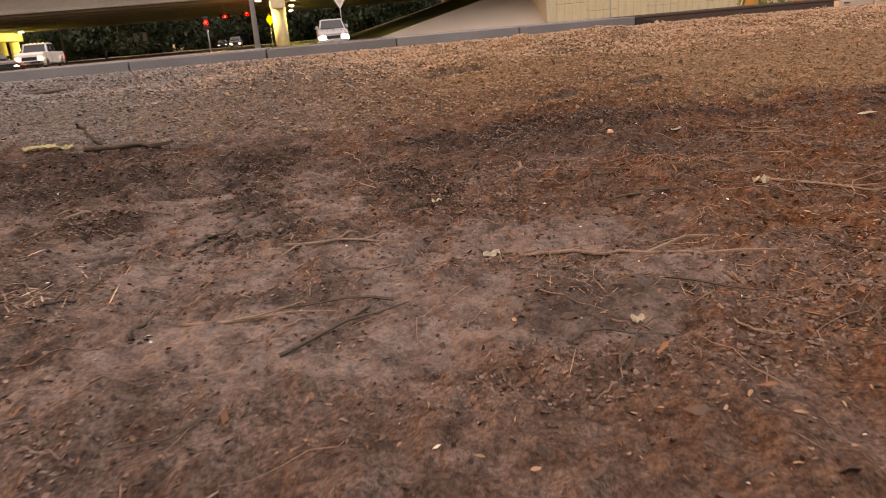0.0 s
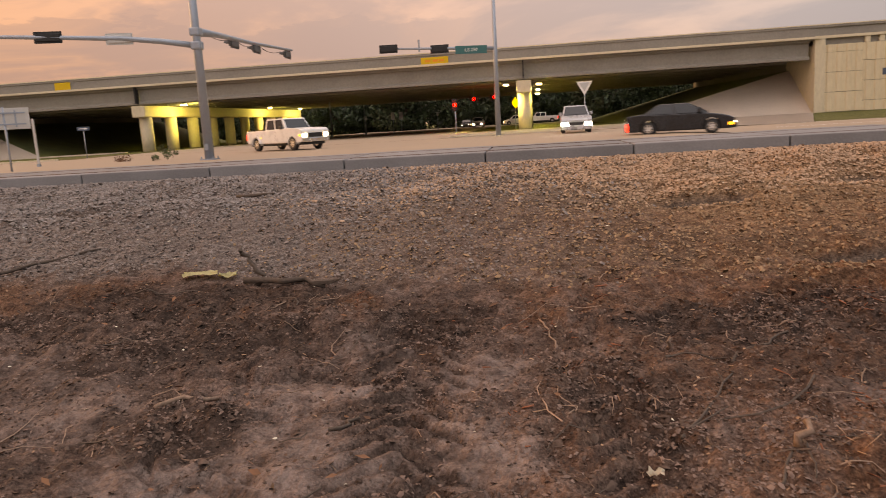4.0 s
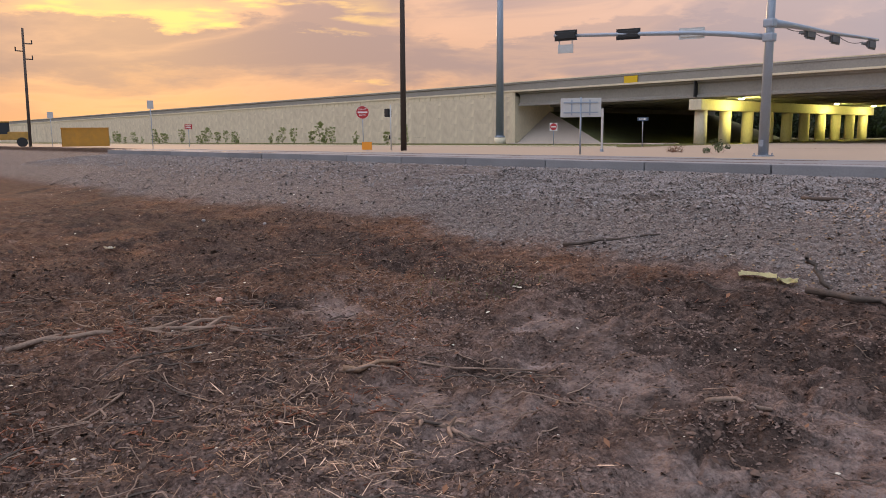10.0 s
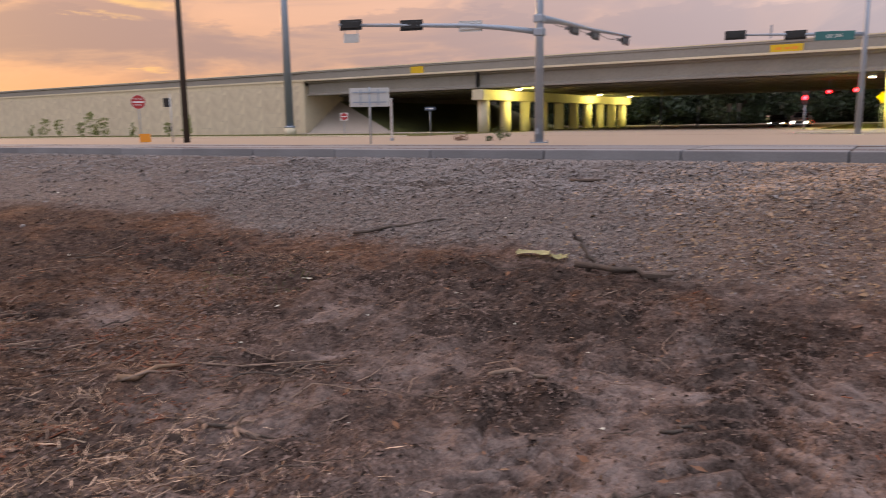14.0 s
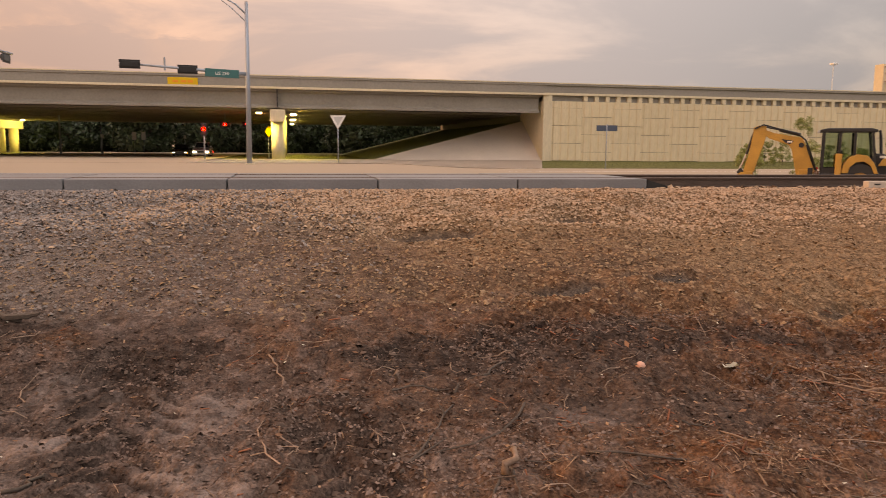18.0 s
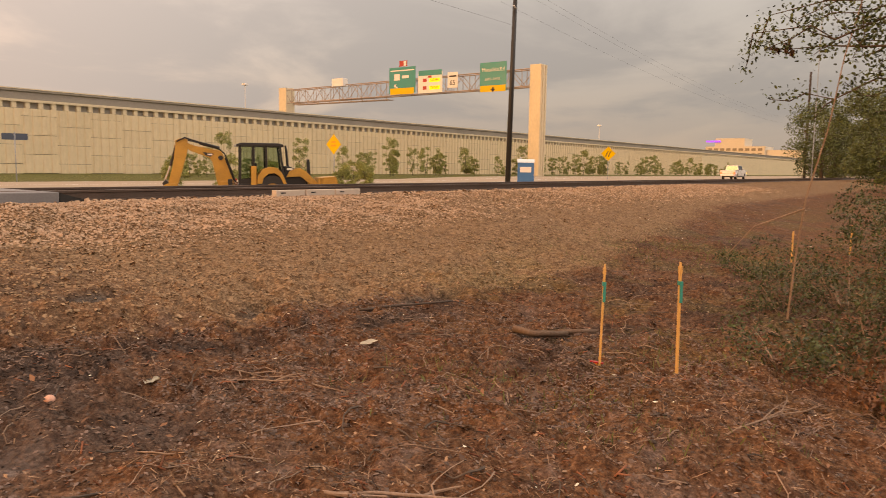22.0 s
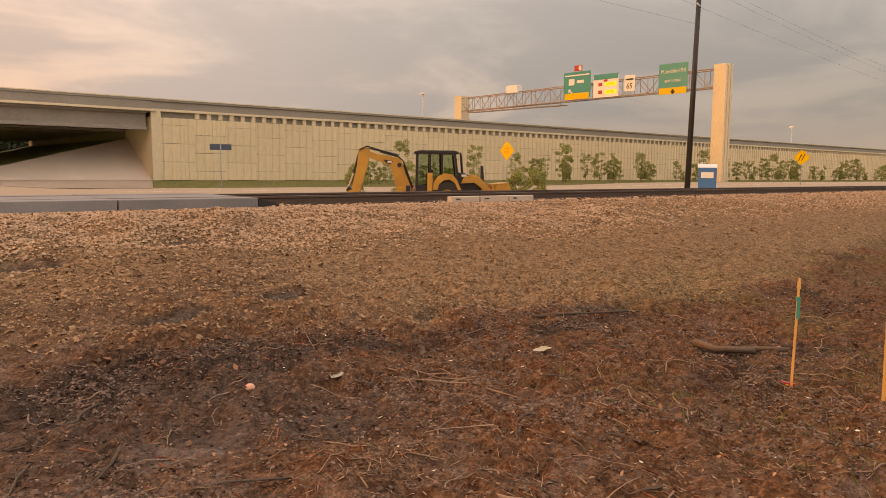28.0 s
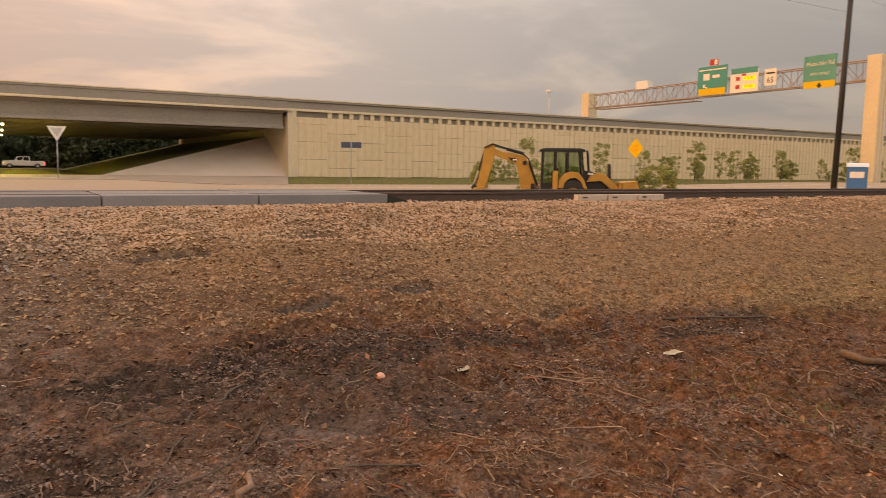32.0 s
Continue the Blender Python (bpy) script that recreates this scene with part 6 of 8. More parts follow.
    part("rear_bumper", boxes((-L / 2 - .09, -L / 2 + .1, -W / 2 + .04, W / 2 - .04, low, low + .24), bevel=.04), CHROME if marks else paint, t)
    part("number_plate", boxes((-L / 2 - .1, -L / 2 - .091, -.16, .16, low + .28, low + .42)), SIGN_WHITE, t, "blank pale plate")
    for s in (-1, 1):
        y = s * (W / 2 - .24)
        part("headlight", boxes((L / 2 - .06, L / 2 + .035, y - (.22 if lamp is HEADLAMP_WHITE else .15), y + (.22 if lamp is HEADLAMP_WHITE else .15), zf - .36, zf - .14), bevel=.02), lamp or GLASS, t, "headlight")
        part("tail_light", boxes((-L / 2 - .03, -L / 2 + .08, s * (W / 2 - .1) - .1, s * (W / 2 - .1) + .105, zf - .42, zf - .05), bevel=.02), TAIL_LAMP if tail else SIGN_RED, t, "red tail light")
        part("turn_light", boxes((L / 2 - .25, L / 2 - .05, s * W / 2 - .02, s * W / 2 + .012, zf - .3, zf - .18)), AMBER_LAMP if tail else SIGN_ORANGE, t, "amber corner light")
        for x in (xr, xf):
            wheel(t, x, s * (W / 2 - .14), r, .24, s)
    if marks:
        for y in (-.6, -.3, 0, .3, .6):
            part("roof_marker", boxes((t1 - .2, t1 - .08, y - .05, y + .05, z1 - .005, z1 + .03), bevel=.01), AMBER_LAMP, t, "amber roof marker light")
        part("bed_floor", boxes((-L / 2 + .1, b0 - .1, -W / 2 + .12, W / 2 - .12, .75, .8)), BLACK_PAINT, t)
    return t


def pickup(label, paint, lamp, marks=True):
    L = 6.3
    o = [(-L / 2, 1.28), (-L / 2 + .1, 1.3), (-1.0, 1.3), (-.95, 1.3), (1.2, 1.36), (1.5, 1.37), (2.3, 1.35), (2.9, 1.3), (L / 2 - .03, 1.22), (L / 2, 1.14)]
    t = vehicle("pickup_truck", label, paint, L, 2.03, o, ((-.98, 1.5), (-.92, .92), 1.26, 2.0), (-2.05, 2.1), .44, lamp, marks=marks)
    for s in (-1, 1):
        part("bed_rail", boxes((-L / 2 + .06, -1.0, s * .96 - .04, s * .96 + .04, 1.3, 1.34), bevel=.01), BLACK_PAINT, t)
        part("wheel_flare", prism_of([(-2.05 + .58 * math.cos(a), .42 + .58 * math.sin(a)) for a in np.linspace(0.1, 3.04, 12)] + [(-2.05 + .48 * math.cos(a), .42 + .48 * math.sin(a)) for a in np.linspace(3.04, .1, 12)], s * 1.03 - .06, s * 1.03 + .06), paint, t)
        part("running_board", boxes((-1.1, 1.4, s * 1.0 - .08, s * 1.0 + .08, .42, .48), bevel=.02), BLACK_PAINT, t)
    if marks:
        for s in (-1, 1):
            part("mirror_light", boxes((.98, 1.03, s * 1.04 - .09, s * 1.04 + .09, 1.42, 1.48)), AMBER_LAMP, t, "amber mirror light")
            part("side_marker", boxes((-1.5, -1.36, s * 1.02 - .012, s * 1.02 + .012, .82, .88)), AMBER_LAMP, t, "amber side marker")
            part("rear_window_post", boxes((-1.06, -.98, s * .8 - .04, s * .8 + .04, 1.28, 1.5)), BLACK_PAINT, t)
    part("tailgate_seam", boxes((-L / 2 - .006, -L / 2 + .004, -.75, .75, .8, .82)), SIGNAL_BLACK, t)
    return t


def sedan(label, paint, lamp, name="sedan_car"):
    L = 4.8
    o = [(-L / 2, .95), (-1.75, 1.02), (-1.2, .98), (1.0, .96), (1.7, .88), (2.2, .76), (L / 2, .66)]
    return vehicle(name, label, paint, L, 1.82, o, ((-1.75, 1.35), (-.95, .35), .94, 1.45), (-1.4, 1.42), .33, lamp)


def suv(label, paint, lamp, name="suv_car"):
    L = 4.75
    o = [(-L / 2, 1.1), (-1.2, 1.12), (1.0, 1.08), (1.8, 1.02), (2.25, .92), (L / 2, .8)]
    return vehicle(name, label, paint, L, 1.9, o, ((-2.25, 1.3), (-1.95, .5), 1.06, 1.72), (-1.4, 1.42), .36, lamp)


white_pickup = pickup("white crew pickup truck with amber roof markers", WHITE_PAINT, HEADLAMP_WARM)
black_sedan = sedan("black four-door sedan with lit tail lights", BLACK_CAR, HEADLAMP_FAR)
waiting_car = suv("waiting car with dazzling cool white headlights", SILVER_CAR, HEADLAMP_WHITE)
white_suv = suv("white sport utility car driving under the bridge", WHITE_PAINT, HEADLAMP_FAR)
far_pickup = pickup("white pickup truck driving under the bridge", WHITE_PAINT, HEADLAMP_FAR, False)
queue_car = suv("grey car with lit headlights waiting at the signal", SILVER_CAR, HEADLAMP_FAR)
queue_car_b = sedan("dark car with lit headlights waiting at the signal", BLACK_CAR, HEADLAMP_FAR)
road_pickup = pickup("white pickup truck with red tail lights", WHITE_PAINT, None, False)
late_pickup = pickup("white pickup truck on the street below the bridge", WHITE_PAINT, None, False)


def make_backhoe():
    """Digging arm towards -x, loader bucket towards +x."""
    t = thing("backhoe_loader", "yellow and black backhoe loader with folded digging arm", "backhoe loader", (23.95, 29.65, -.06), -37)
    W = 2.2
    part("chassis", boxes((-2.0, 2.5, -.45, .45, .55, 1.0), bevel=.05), BLACK_PAINT, t, "black chassis")
    hood = [(.75, 1.0), (.75, 1.98), (1.05, 1.95), (1.5, 1.72), (1.75, 1.4), (1.8, .95)]
    part("hood", prism_of(hood, -.5, .5, bevel=.05), BLACK_PAINT, t, "black sloping hood")
    part("hood_grille", boxes((1.78, 1.86, -.4, .4, .8, 1.3), bevel=.02), SIGNAL_BLACK, t)
    part("hood_badge", boxes((.9, 1.15, -.508, -.5, 1.78, 1.88)), SIGN_WHITE, t, "small pale mark")
    # cab frame: posts, roof, glass
    part("cab_floor", boxes((-1.3, .78, -.85, .85, .95, 1.14), bevel=.02), BLACK_PAINT, t)
    for x0, x1 in ((-1.22, -1.2), (-.62, -.6), (-.02, -.06), (.76, .56)):
        for s in (-1, 1):
            part("cab_post", prism_of([(x0 - .05, 1.1), (x0 + .05, 1.1), (x1 + .05, 2.86), (x1 - .05, 2.86)], s * .8 - .04, s * .8 + .04, bevel=.01), BLACK_PAINT, t)
    part("cab_roof", prism_of([(-1.38, 2.84), (-1.35, 2.94), (-1.1, 3.0), (.5, 3.0), (.72, 2.95), (.74, 2.84)], -.9, .9, bevel=.03), BLACK_PAINT, t, "black cab roof")
    for s in (-1, 1):
        for a, b, c, d, z in ((-1.17, -.68, -1.14, -.66, 1.35), (-.56, -.08, -.54, -.12, 1.5), (.05, .68, .0, .5, 1.75)):
            q = [(a, s * .8, z), (b, s * .8, z), (d, s * .8, 2.85), (c, s * .8, 2.85)]
            part("cab_window", pane(*(q if s < 0 else q[::-1]), .01), GLASS_GREEN, t, "pale green cab glass")
        part("cab_side_panel", prism_of([(-1.22, 1.1), (.76, 1.1), (.74, 1.85), (.3, 1.72), (-.02, 1.45), (-1.2, 1.34)], s * .8 - .02, s * .8 + .02), BLACK_PAINT, t)
        part("work_light", boxes((-1.45, -1.38, s * .6 - .09, s * .6 + .09, 2.82, 2.92), bevel=.01), ALUMINIUM, t)
        part("tail_light", boxes((-1.4, -1.36, s * .7 - .08, s * .7 + .08, 1.28, 1.36), bevel=.01), SIGN_RED, t, "small red rear light")
    part("steering_column", tubes(((.5, 0, 1.1), (.2, 0, 1.75), .05), ((.2, -.18, 1.75), (.2, .18, 1.75), .03), n=8), BLACK_PAINT, t)
    part("windscreen", pane((.74, -.7, 1.9), (.74, .7, 1.9), (.58, .66, 2.83), (.58, -.66, 2.83), .01), GLASS_GREEN, t, "pale green cab glass")
    part("seat", boxes((-.55, -.05, -.28, .28, 1.2, 1.5), (-.6, -.45, -.26, .26, 1.5, 2.1), bevel=.05), BLACK_PAINT, t)
    part("exhaust_stack", tubes(((.98, -.3, 1.6), (.88, -.3, 2.75), .06), ((.88, -.3, 2.75), (.84, -.3, 2.92), .05), n=8), BLACK_PAINT, t)
    # wheels
    for x, r, w in ((.2, .8, .5), (1.95, .52, .36)):
        for s in (-1, 1):
            wob = part("wheel", prism_of(disc(r * .5, 16), -w * .4, w * .4), YELLOW, t, "yellow wheel rim")
            wob.matrix_basis = pose(x, s * (W / 2 - w / 2), r)
            bm = bmesh.new()
            prof = [(r * .48, -w / 2), (r * .9, -w / 2), (r * .96, -w * .3), (r * .96, w * .3), (r * .9, w / 2), (r * .48, w / 2)]
            n = 28
            rings = [[bm.verts.new((q * math.cos(2 * math.pi * i / n), u, q * math.sin(2 * math.pi * i / n))) for q, u in prof] for i in range(n)]
            for i in range(n):
                for k in range(len(prof) - 1):
                    bm.faces.new((rings[i][k], rings[i][k + 1], rings[(i + 1) % n][k + 1], rings[(i + 1) % n][k]))
            for i in range(18):
                a = 2 * math.pi * i / 18
                c, q = math.cos(a), math.sin(a)
                prism(bm, [((r * .95) * c - .03 * q, (r * .95) * q + .03 * c), ((r * .95) * c + .03 * q, (r * .95) * q - .03 * c), (r * c + .03 * q, r * q - .03 * c), (r * c - .03 * q, r * q + .03 * c)], (-w / 2 if i % 2 else 0), (0 if i % 2 else w / 2))
            part("tyre", bm, RUBBER, wob, "black lugged tyre")
    for s in (-1, 1):
        y = s * .86
        fender = [(-.48, 1.15), (-.44, 1.5), (-.24, 1.8), (.08, 1.93), (.42, 1.88), (.66, 1.6), (.84, 1.15), (.70, 1.15), (.54, 1.48), (.3, 1.64), (.02, 1.6), (-.2, 1.4), (-.26, 1.15)]
        part("fender", prism_of(fender, y - .28, y + .28, bevel=.02), YELLOW, t, "yellow rear fender")
        part("side_step", boxes((1.0, 1.4, y - .16, y + .16, .55, .62), (1.0, 1.4, y - .16, y + .16, .85, .92), bevel=.01), BLACK_PAINT, t)
    # loader
    for s in (-1, 1):
        y = s * .62
        part("loader_arm", prism_of([(.85, 1.45), (1.0, 1.75), (1.45, 1.9), (1.75, 1.75), (2.3, 1.2), (2.45, .85), (2.2, .8), (2.0, 1.1), (1.5, 1.5)], y - .09, y + .09, bevel=.02), YELLOW, t, "yellow loader arm")
        part("loader_ram", tubes(((1.0, y * .8, 1.0), (2.1, y * .8, 1.0), .05), n=8), CHROME, t)
    part("loader_link", prism_of([(1.88, 1.35), (1.86, 2.3), (1.98, 2.3), (2.05, 1.35)], -.12, .12, bevel=.02), BLACK_PAINT, t)
    bucket = [(2.35, 1.45), (2.3, .95), (2.5, .72), (3.25, .68), (3.25, .73), (2.6, .82), (2.44, 1.0), (2.48, 1.4), (3.1, 1.46), (3.08, 1.52)]
    part("loader_bucket", prism_of(bucket, -1.15, 1.15, bevel=.01), YELLOW, t, "yellow loader bucket")
    for s in (-1.13, 1.13):
        part("bucket_cheek", prism_of([(2.37, 1.44), (2.38, .85), (3.2, .71), (3.26, .95), (3.1, 1.47)], s - .02, s + .02), YELLOW, t)
    # stabilisers, swing post, boom, stick, bucket
    for s in (-1, 1):
        part("stabiliser", boxes((-1.75, -1.55, s * .95 - .1, s * .95 + .1, .15, 1.35), (-1.85, -1.45, s * .95 - .2, s * .95 + .2, .05, .15), bevel=.02), BLACK_PAINT, t)
    part("rear_frame", boxes((-1.95, -1.5, -1.0, 1.0, .5, 1.0), bevel=.03), BLACK_PAINT, t)
    for s in (-1, 1):
        part("stabiliser_frame", boxes((-.74, -.5, s * 1.02 - .06, s * 1.02 + .06, .7, 1.95), bevel=.03), YELLOW, t, "brownish yellow upright frame")
    part("swing_post", boxes((-2.1, -1.7, -.2, .2, .45, 1.25), bevel=.04), YELLOW, t)
    boom = [(-2.1, .7), (-1.55, .75), (-1.5, 1.25), (-1.78, 2.0), (-1.92, 2.4), (-2.03, 2.62), (-2.4, 2.68), (-3.15, 2.82), (-3.68, 3.02), (-3.72, 2.88), (-3.35, 2.58), (-3.0, 2.46), (-2.55, 2.3), (-2.42, 2.1), (-2.25, 1.3)]
    part("boom", prism_of(boom, -.14, .14, bevel=.02), YELLOW, t, "yellow curved boom")
    part("boom_logo", prism_of([(-2.85, 2.56), (-2.35, 2.48), (-2.5, 2.34), (-2.7, 2.4)], -.15, -.141), BLACK_PAINT, t, "black wedge mark")
    part("logo_bar", boxes((-2.62, -2.42, -.156, -.151, 2.41, 2.48)), SIGN_WHITE, t, "small pale bar")
    part("boom_pin", tubes(((-2.05, -.2, 2.3), (-2.05, .2, 2.3), .11), n=12), BLACK_PAINT, t)
    stick = [(-4.0, 3.05), (-3.8, 3.14), (-3.5, 3.12), (-3.44, 2.8), (-3.55, 2.35), (-3.9, 1.1), (-4.35, 1.1), (-4.12, 2.0), (-4.02, 2.7)]
    part("stick", prism_of(stick, -.13, .13, bevel=.02), YELLOW, t, "yellow dipper stick")
    part("boom_ram", tubes(((-2.1, 0, 2.74), (-2.95, 0, 2.95), .075), ((-2.95, 0, 2.95), (-3.5, 0, 3.08), .03), n=8), BLACK_PAINT, t, "black hydraulic ram")
    part("bucket_ram", tubes(((-3.98, 0, 2.85), (-4.24, 0, 1.9), .055), n=8), BLACK_PAINT, t, "black hydraulic ram")
    part("stick_rod", tubes(((-4.24, 0, 1.9), (-4.52, 0, 1.15), .04), n=8), CHROME, t, "bright hydraulic rod")
    for y in (-.17, .17):
        part("hose", chain(bmesh.new(), [(-1.4, y, 1.2), (-1.72, y, 2.1), (-1.88, y, 2.5), (-2.2, y, 2.78), (-3.0, y, 3.0), (-3.6, y, 3.18), (-3.95, y, 3.0)], [.035] * 7, 6), RUBBER, t)
    part("swing_ram", tubes(((-1.45, .1, 1.25), (-1.85, .1, 2.3), .06), n=8), BLACK_PAINT, t, "black hydraulic ram")
    part("bucket_link", prism_of([(-4.45, 1.3), (-4.6, 1.1), (-4.4, .8), (-4.2, 1.0)], -.18, .18, bevel=.02), DARK_STEEL, t)
    dig = [(-3.9, 1.15), (-4.4, 1.1), (-4.75, .85), (-4.8, .4), (-4.65, .05), (-4.55, .05), (-4.5, .3), (-4.05, .6)]
    part("digging_bucket", prism_of(dig, -.33, .33, bevel=.02), YELLOW, t, "dusty yellow digging bucket")
    for y in (-.27, -.09, .09, .27):
        part("bucket_tooth", prism_of([(-4.67, .12), (-4.56, .12), (-4.6, -.08)], y - .04, y + .04), GALV, t)


make_backhoe()


def make_loader():
    """Parked wheel loader seen from its side, far along the road."""
    t = thing("wheel_loader", "parked yellow wheel loader with raised arm", "loader", (-104, 25.4, gz(-104, 25.4)), 77)
    part("engine_body", boxes((.2, 2.6, -.9, .9, .9, 1.9), bevel=.12), YELLOW, t)
    part("cab_roof", boxes((-1.1, .5, -.8, .8, 3.0, 3.15), bevel=.05), YELLOW, t)
    for x in (-1.0, .4):
        for y in (-.72, .72):
            part("cab_post", boxes((x - .06, x + .06, y - .06, y + .06, 1.4, 3.0)), BLACK_PAINT, t)
    part("cab_base", boxes((-1.15, .5, -.8, .8, .9, 1.6), bevel=.05), YELLOW, t)
    part("cab_glass", pane((-1.0, -.73, 1.6), (.4, -.73, 1.6), (.4, -.73, 3.0), (-1.0, -.73, 3.0), .01), GLASS, t)
    part("arm", prism_of([(-1.0, 1.3), (-.8, 1.5), (-2.4, 3.9), (-2.7, 3.8)], -.3, .3, bevel=.03), YELLOW, t, "raised loader arm")
    part("bucket", prism_of([(-2.3, 3.6), (-2.9, 3.7), (-3.1, 4.5), (-2.9, 4.9), (-2.7, 4.2)], -1.1, 1.1, bevel=.03), DARK_STEEL, t, "dark bucket")
    for x in (-1.4, 1.7):
        for y in (-.9, .9):
            w = part("tyre", prism_of(disc(.6, 20), y - .25, y + .25, bevel=.05), RUBBER, t)
            w.location = (x, 0, .6)


make_loader()

# ---------------------------------------------------------------- plants
def leaf_cloud(name, centres, radii, per, size, mat, parent, squash=.8, seed=1):
    """Leaves thrown round several clump centres."""
    g = np.random.default_rng(seed)
    pos, sc = [], []
    for c, r in zip(centres, radii):
        d = g.normal(0, 1, (per, 3))
        d /= np.linalg.norm(d, axis=1)[:, None]
        d *= (g.uniform(0.15, 1, per) ** .5)[:, None] * r
        d[:, 2] *= squash
        pos.append(np.array(c) + d)
    pos = np.concatenate(pos)
    s = g.uniform(.6, 1.3, len(pos)) * size
    return scatter(name, LEAF_V, LEAF_F, pos, np.stack([s, s, s], -1), mat, parent, tilt=.9)


def limb_points(a, b, g, k=5, wob=.1):
    a, b = np.array(a, float), np.array(b, float)
    ln = np.linalg.norm(b - a)
    return [tuple(a + (b - a) * u + (g.normal(0, wob * ln * .25, 3) if 0 < u < 1 else 0)) for u in np.linspace(0, 1, k)]


def tree(name, label, at, h, spread, clumps, per, leaf, mat, seed, trunk_r=.2, crown_low=.35, cat="tree"):
    g = np.random.default_rng(seed)
    t = thing(name, label, cat, at, group="")
    bm = bmesh.new()
    top = (g.normal(0, .05 * h), g.normal(0, .05 * h), h * .8)
    pts = limb_points((0, 0, -.2), top, g)
    chain(bm, pts, np.linspace(trunk_r, trunk_r * .25, 5), 8)
    cs, rs, limbs = [], [], []
    for k in range(clumps):
        a, u = g.uniform(0, 2 * np.pi), g.uniform(crown_low, 1)
        rad = spread * math.sqrt(max(0.08, 1 - ((u - .58) / .55) ** 2)) * g.uniform(.35, 1)
        c = (rad * math.cos(a), rad * math.sin(a), h * u)
        cs.append(c)
        rs.append(spread * g.uniform(.22, .42))
        if k < (5 if cat == "sapling" or mat is LEAF_DARK else 10):
            limbs.append(chain(bmesh.new(), limb_points(pts[1 + k % 3], c, g, 4), np.linspace(trunk_r * .4, trunk_r * .08, 4), 5))
    part("trunk", bm, BARK, t)
    for limb in limbs:
        part("limb", limb, BARK, t)
    leaf_cloud("crown", cs, rs, per, leaf, mat, t, seed=seed)
    return t


# dense dark wood behind the bridge
wood = [tree("tree", "dark leafy tree in the wood behind the bridge", (0, 0, -80), 8.6 + .6 * k, 6.0, 60, 60, .55, LEAF_DARK, 100 + k, .3, .05) for k in range(4)]
k = 0
for row in range(3):
    for i in range(30):
        x = -110 + i * 8.6 + 3 * math.sin(i * 2.3 + row * 1.7)
        y = 160 + row * 13 + 5 * math.sin(i * 1.7 + row)
        c = wood[k] if k < 4 else copy_thing(wood[k % 4], pose(0, 0, 0))
        c.matrix_basis = pose(x, y, .5, 0, 0, i * 67 + row * 40)
        c["group"] = "trees behind the bridge"
        k += 1
# saplings in front of the wall
protos = [tree("sapling", "young light green sapling before the wall", (0, 0, -60), 3.2 + .6 * k, .85 + .12 * k, 26, 130, .08, LEAF_LIGHT, 200 + k, .045, .1, "sapling") for k in range(4)]
SAPLINGS = []
g0 = np.random.default_rng(5)
for i in range(84):
    x = 46 + i * 2.3 + g0.uniform(-1.2, 1.2)
    if g0.uniform() < .12:
        continue
    SAPLINGS.append((x, 68 + g0.uniform(-3, 4), g0.uniform(.6, 1.05)))
for i in range(36):
    SAPLINGS.append((-80 - i * 3.8 + g0.uniform(-2, 2), 70 + g0.uniform(-3, 3), g0.uniform(.4, .75)))
for k, (x, y, s) in enumerate(SAPLINGS):
    src = protos[k % 4]
    c = src if k < 4 else copy_thing(src, pose(0, 0, 0))
    c.matrix_basis = pose(x, y, gz(x, y) - .02, 0, 0, k * 77) @ Matrix.Diagonal((s, s, s, 1))
    c["group"] = "saplings along the wall"
# bushes beyond the backhoe
for x, y, h, s in ((26.6, 40.8, 2.0, 31), (29.2, 39.6, 2.3, 32), (32.5, 39.5, 1.9, 33), (37.5, 38, 1.8, 34), (41, 39, 1.9, 35), (44, 43, 2.1, 36)):
    tree("bush", "loose light green bush behind the machine", (x, y, gz(x, y)), h, .8, 26, 120, .07, LEAF_LIGHT, s, .03, .1, "bush")
# big shrubs and trees far along the track
for x, y, h, sp, sd in ((104, 19.8, 9.5, 4.2, 41), (116, 20.5, 8, 4, 42), (78, 10.8, 8.0, 4.0, 43), (88, 11, 7, 3.6, 44), (60, 6, 8, 4.4, 45), (46, 1.5, 8, 5, 46)):
    far = x > 70
    tree("tree", "dense green tree beside the track", (x, y, gz(x, y) - .1), h, sp, 48, 280, .15 if far else .10, LEAF_MID if far else LEAF, sd, .22, .05)
for i in range(12):
    x, y = 330 + 40 * i, 170 + 30 * math.sin(i * 2.1)
    tree("tree", "distant dark tree behind the freeway", (x, y, .6), 12, 8, 16, 50, .9, LEAF_DARK, 60 + i, .4, .3)
for i in range(9):
    tree("tree", "distant dark tree on the horizon", (-330 - 30 * i, 150 + 14 * math.sin(i * 1.7), .6), 11 + 2 * math.sin(i), 8, 16, 50, .9, LEAF_DARK, 80 + i, .4, .3)


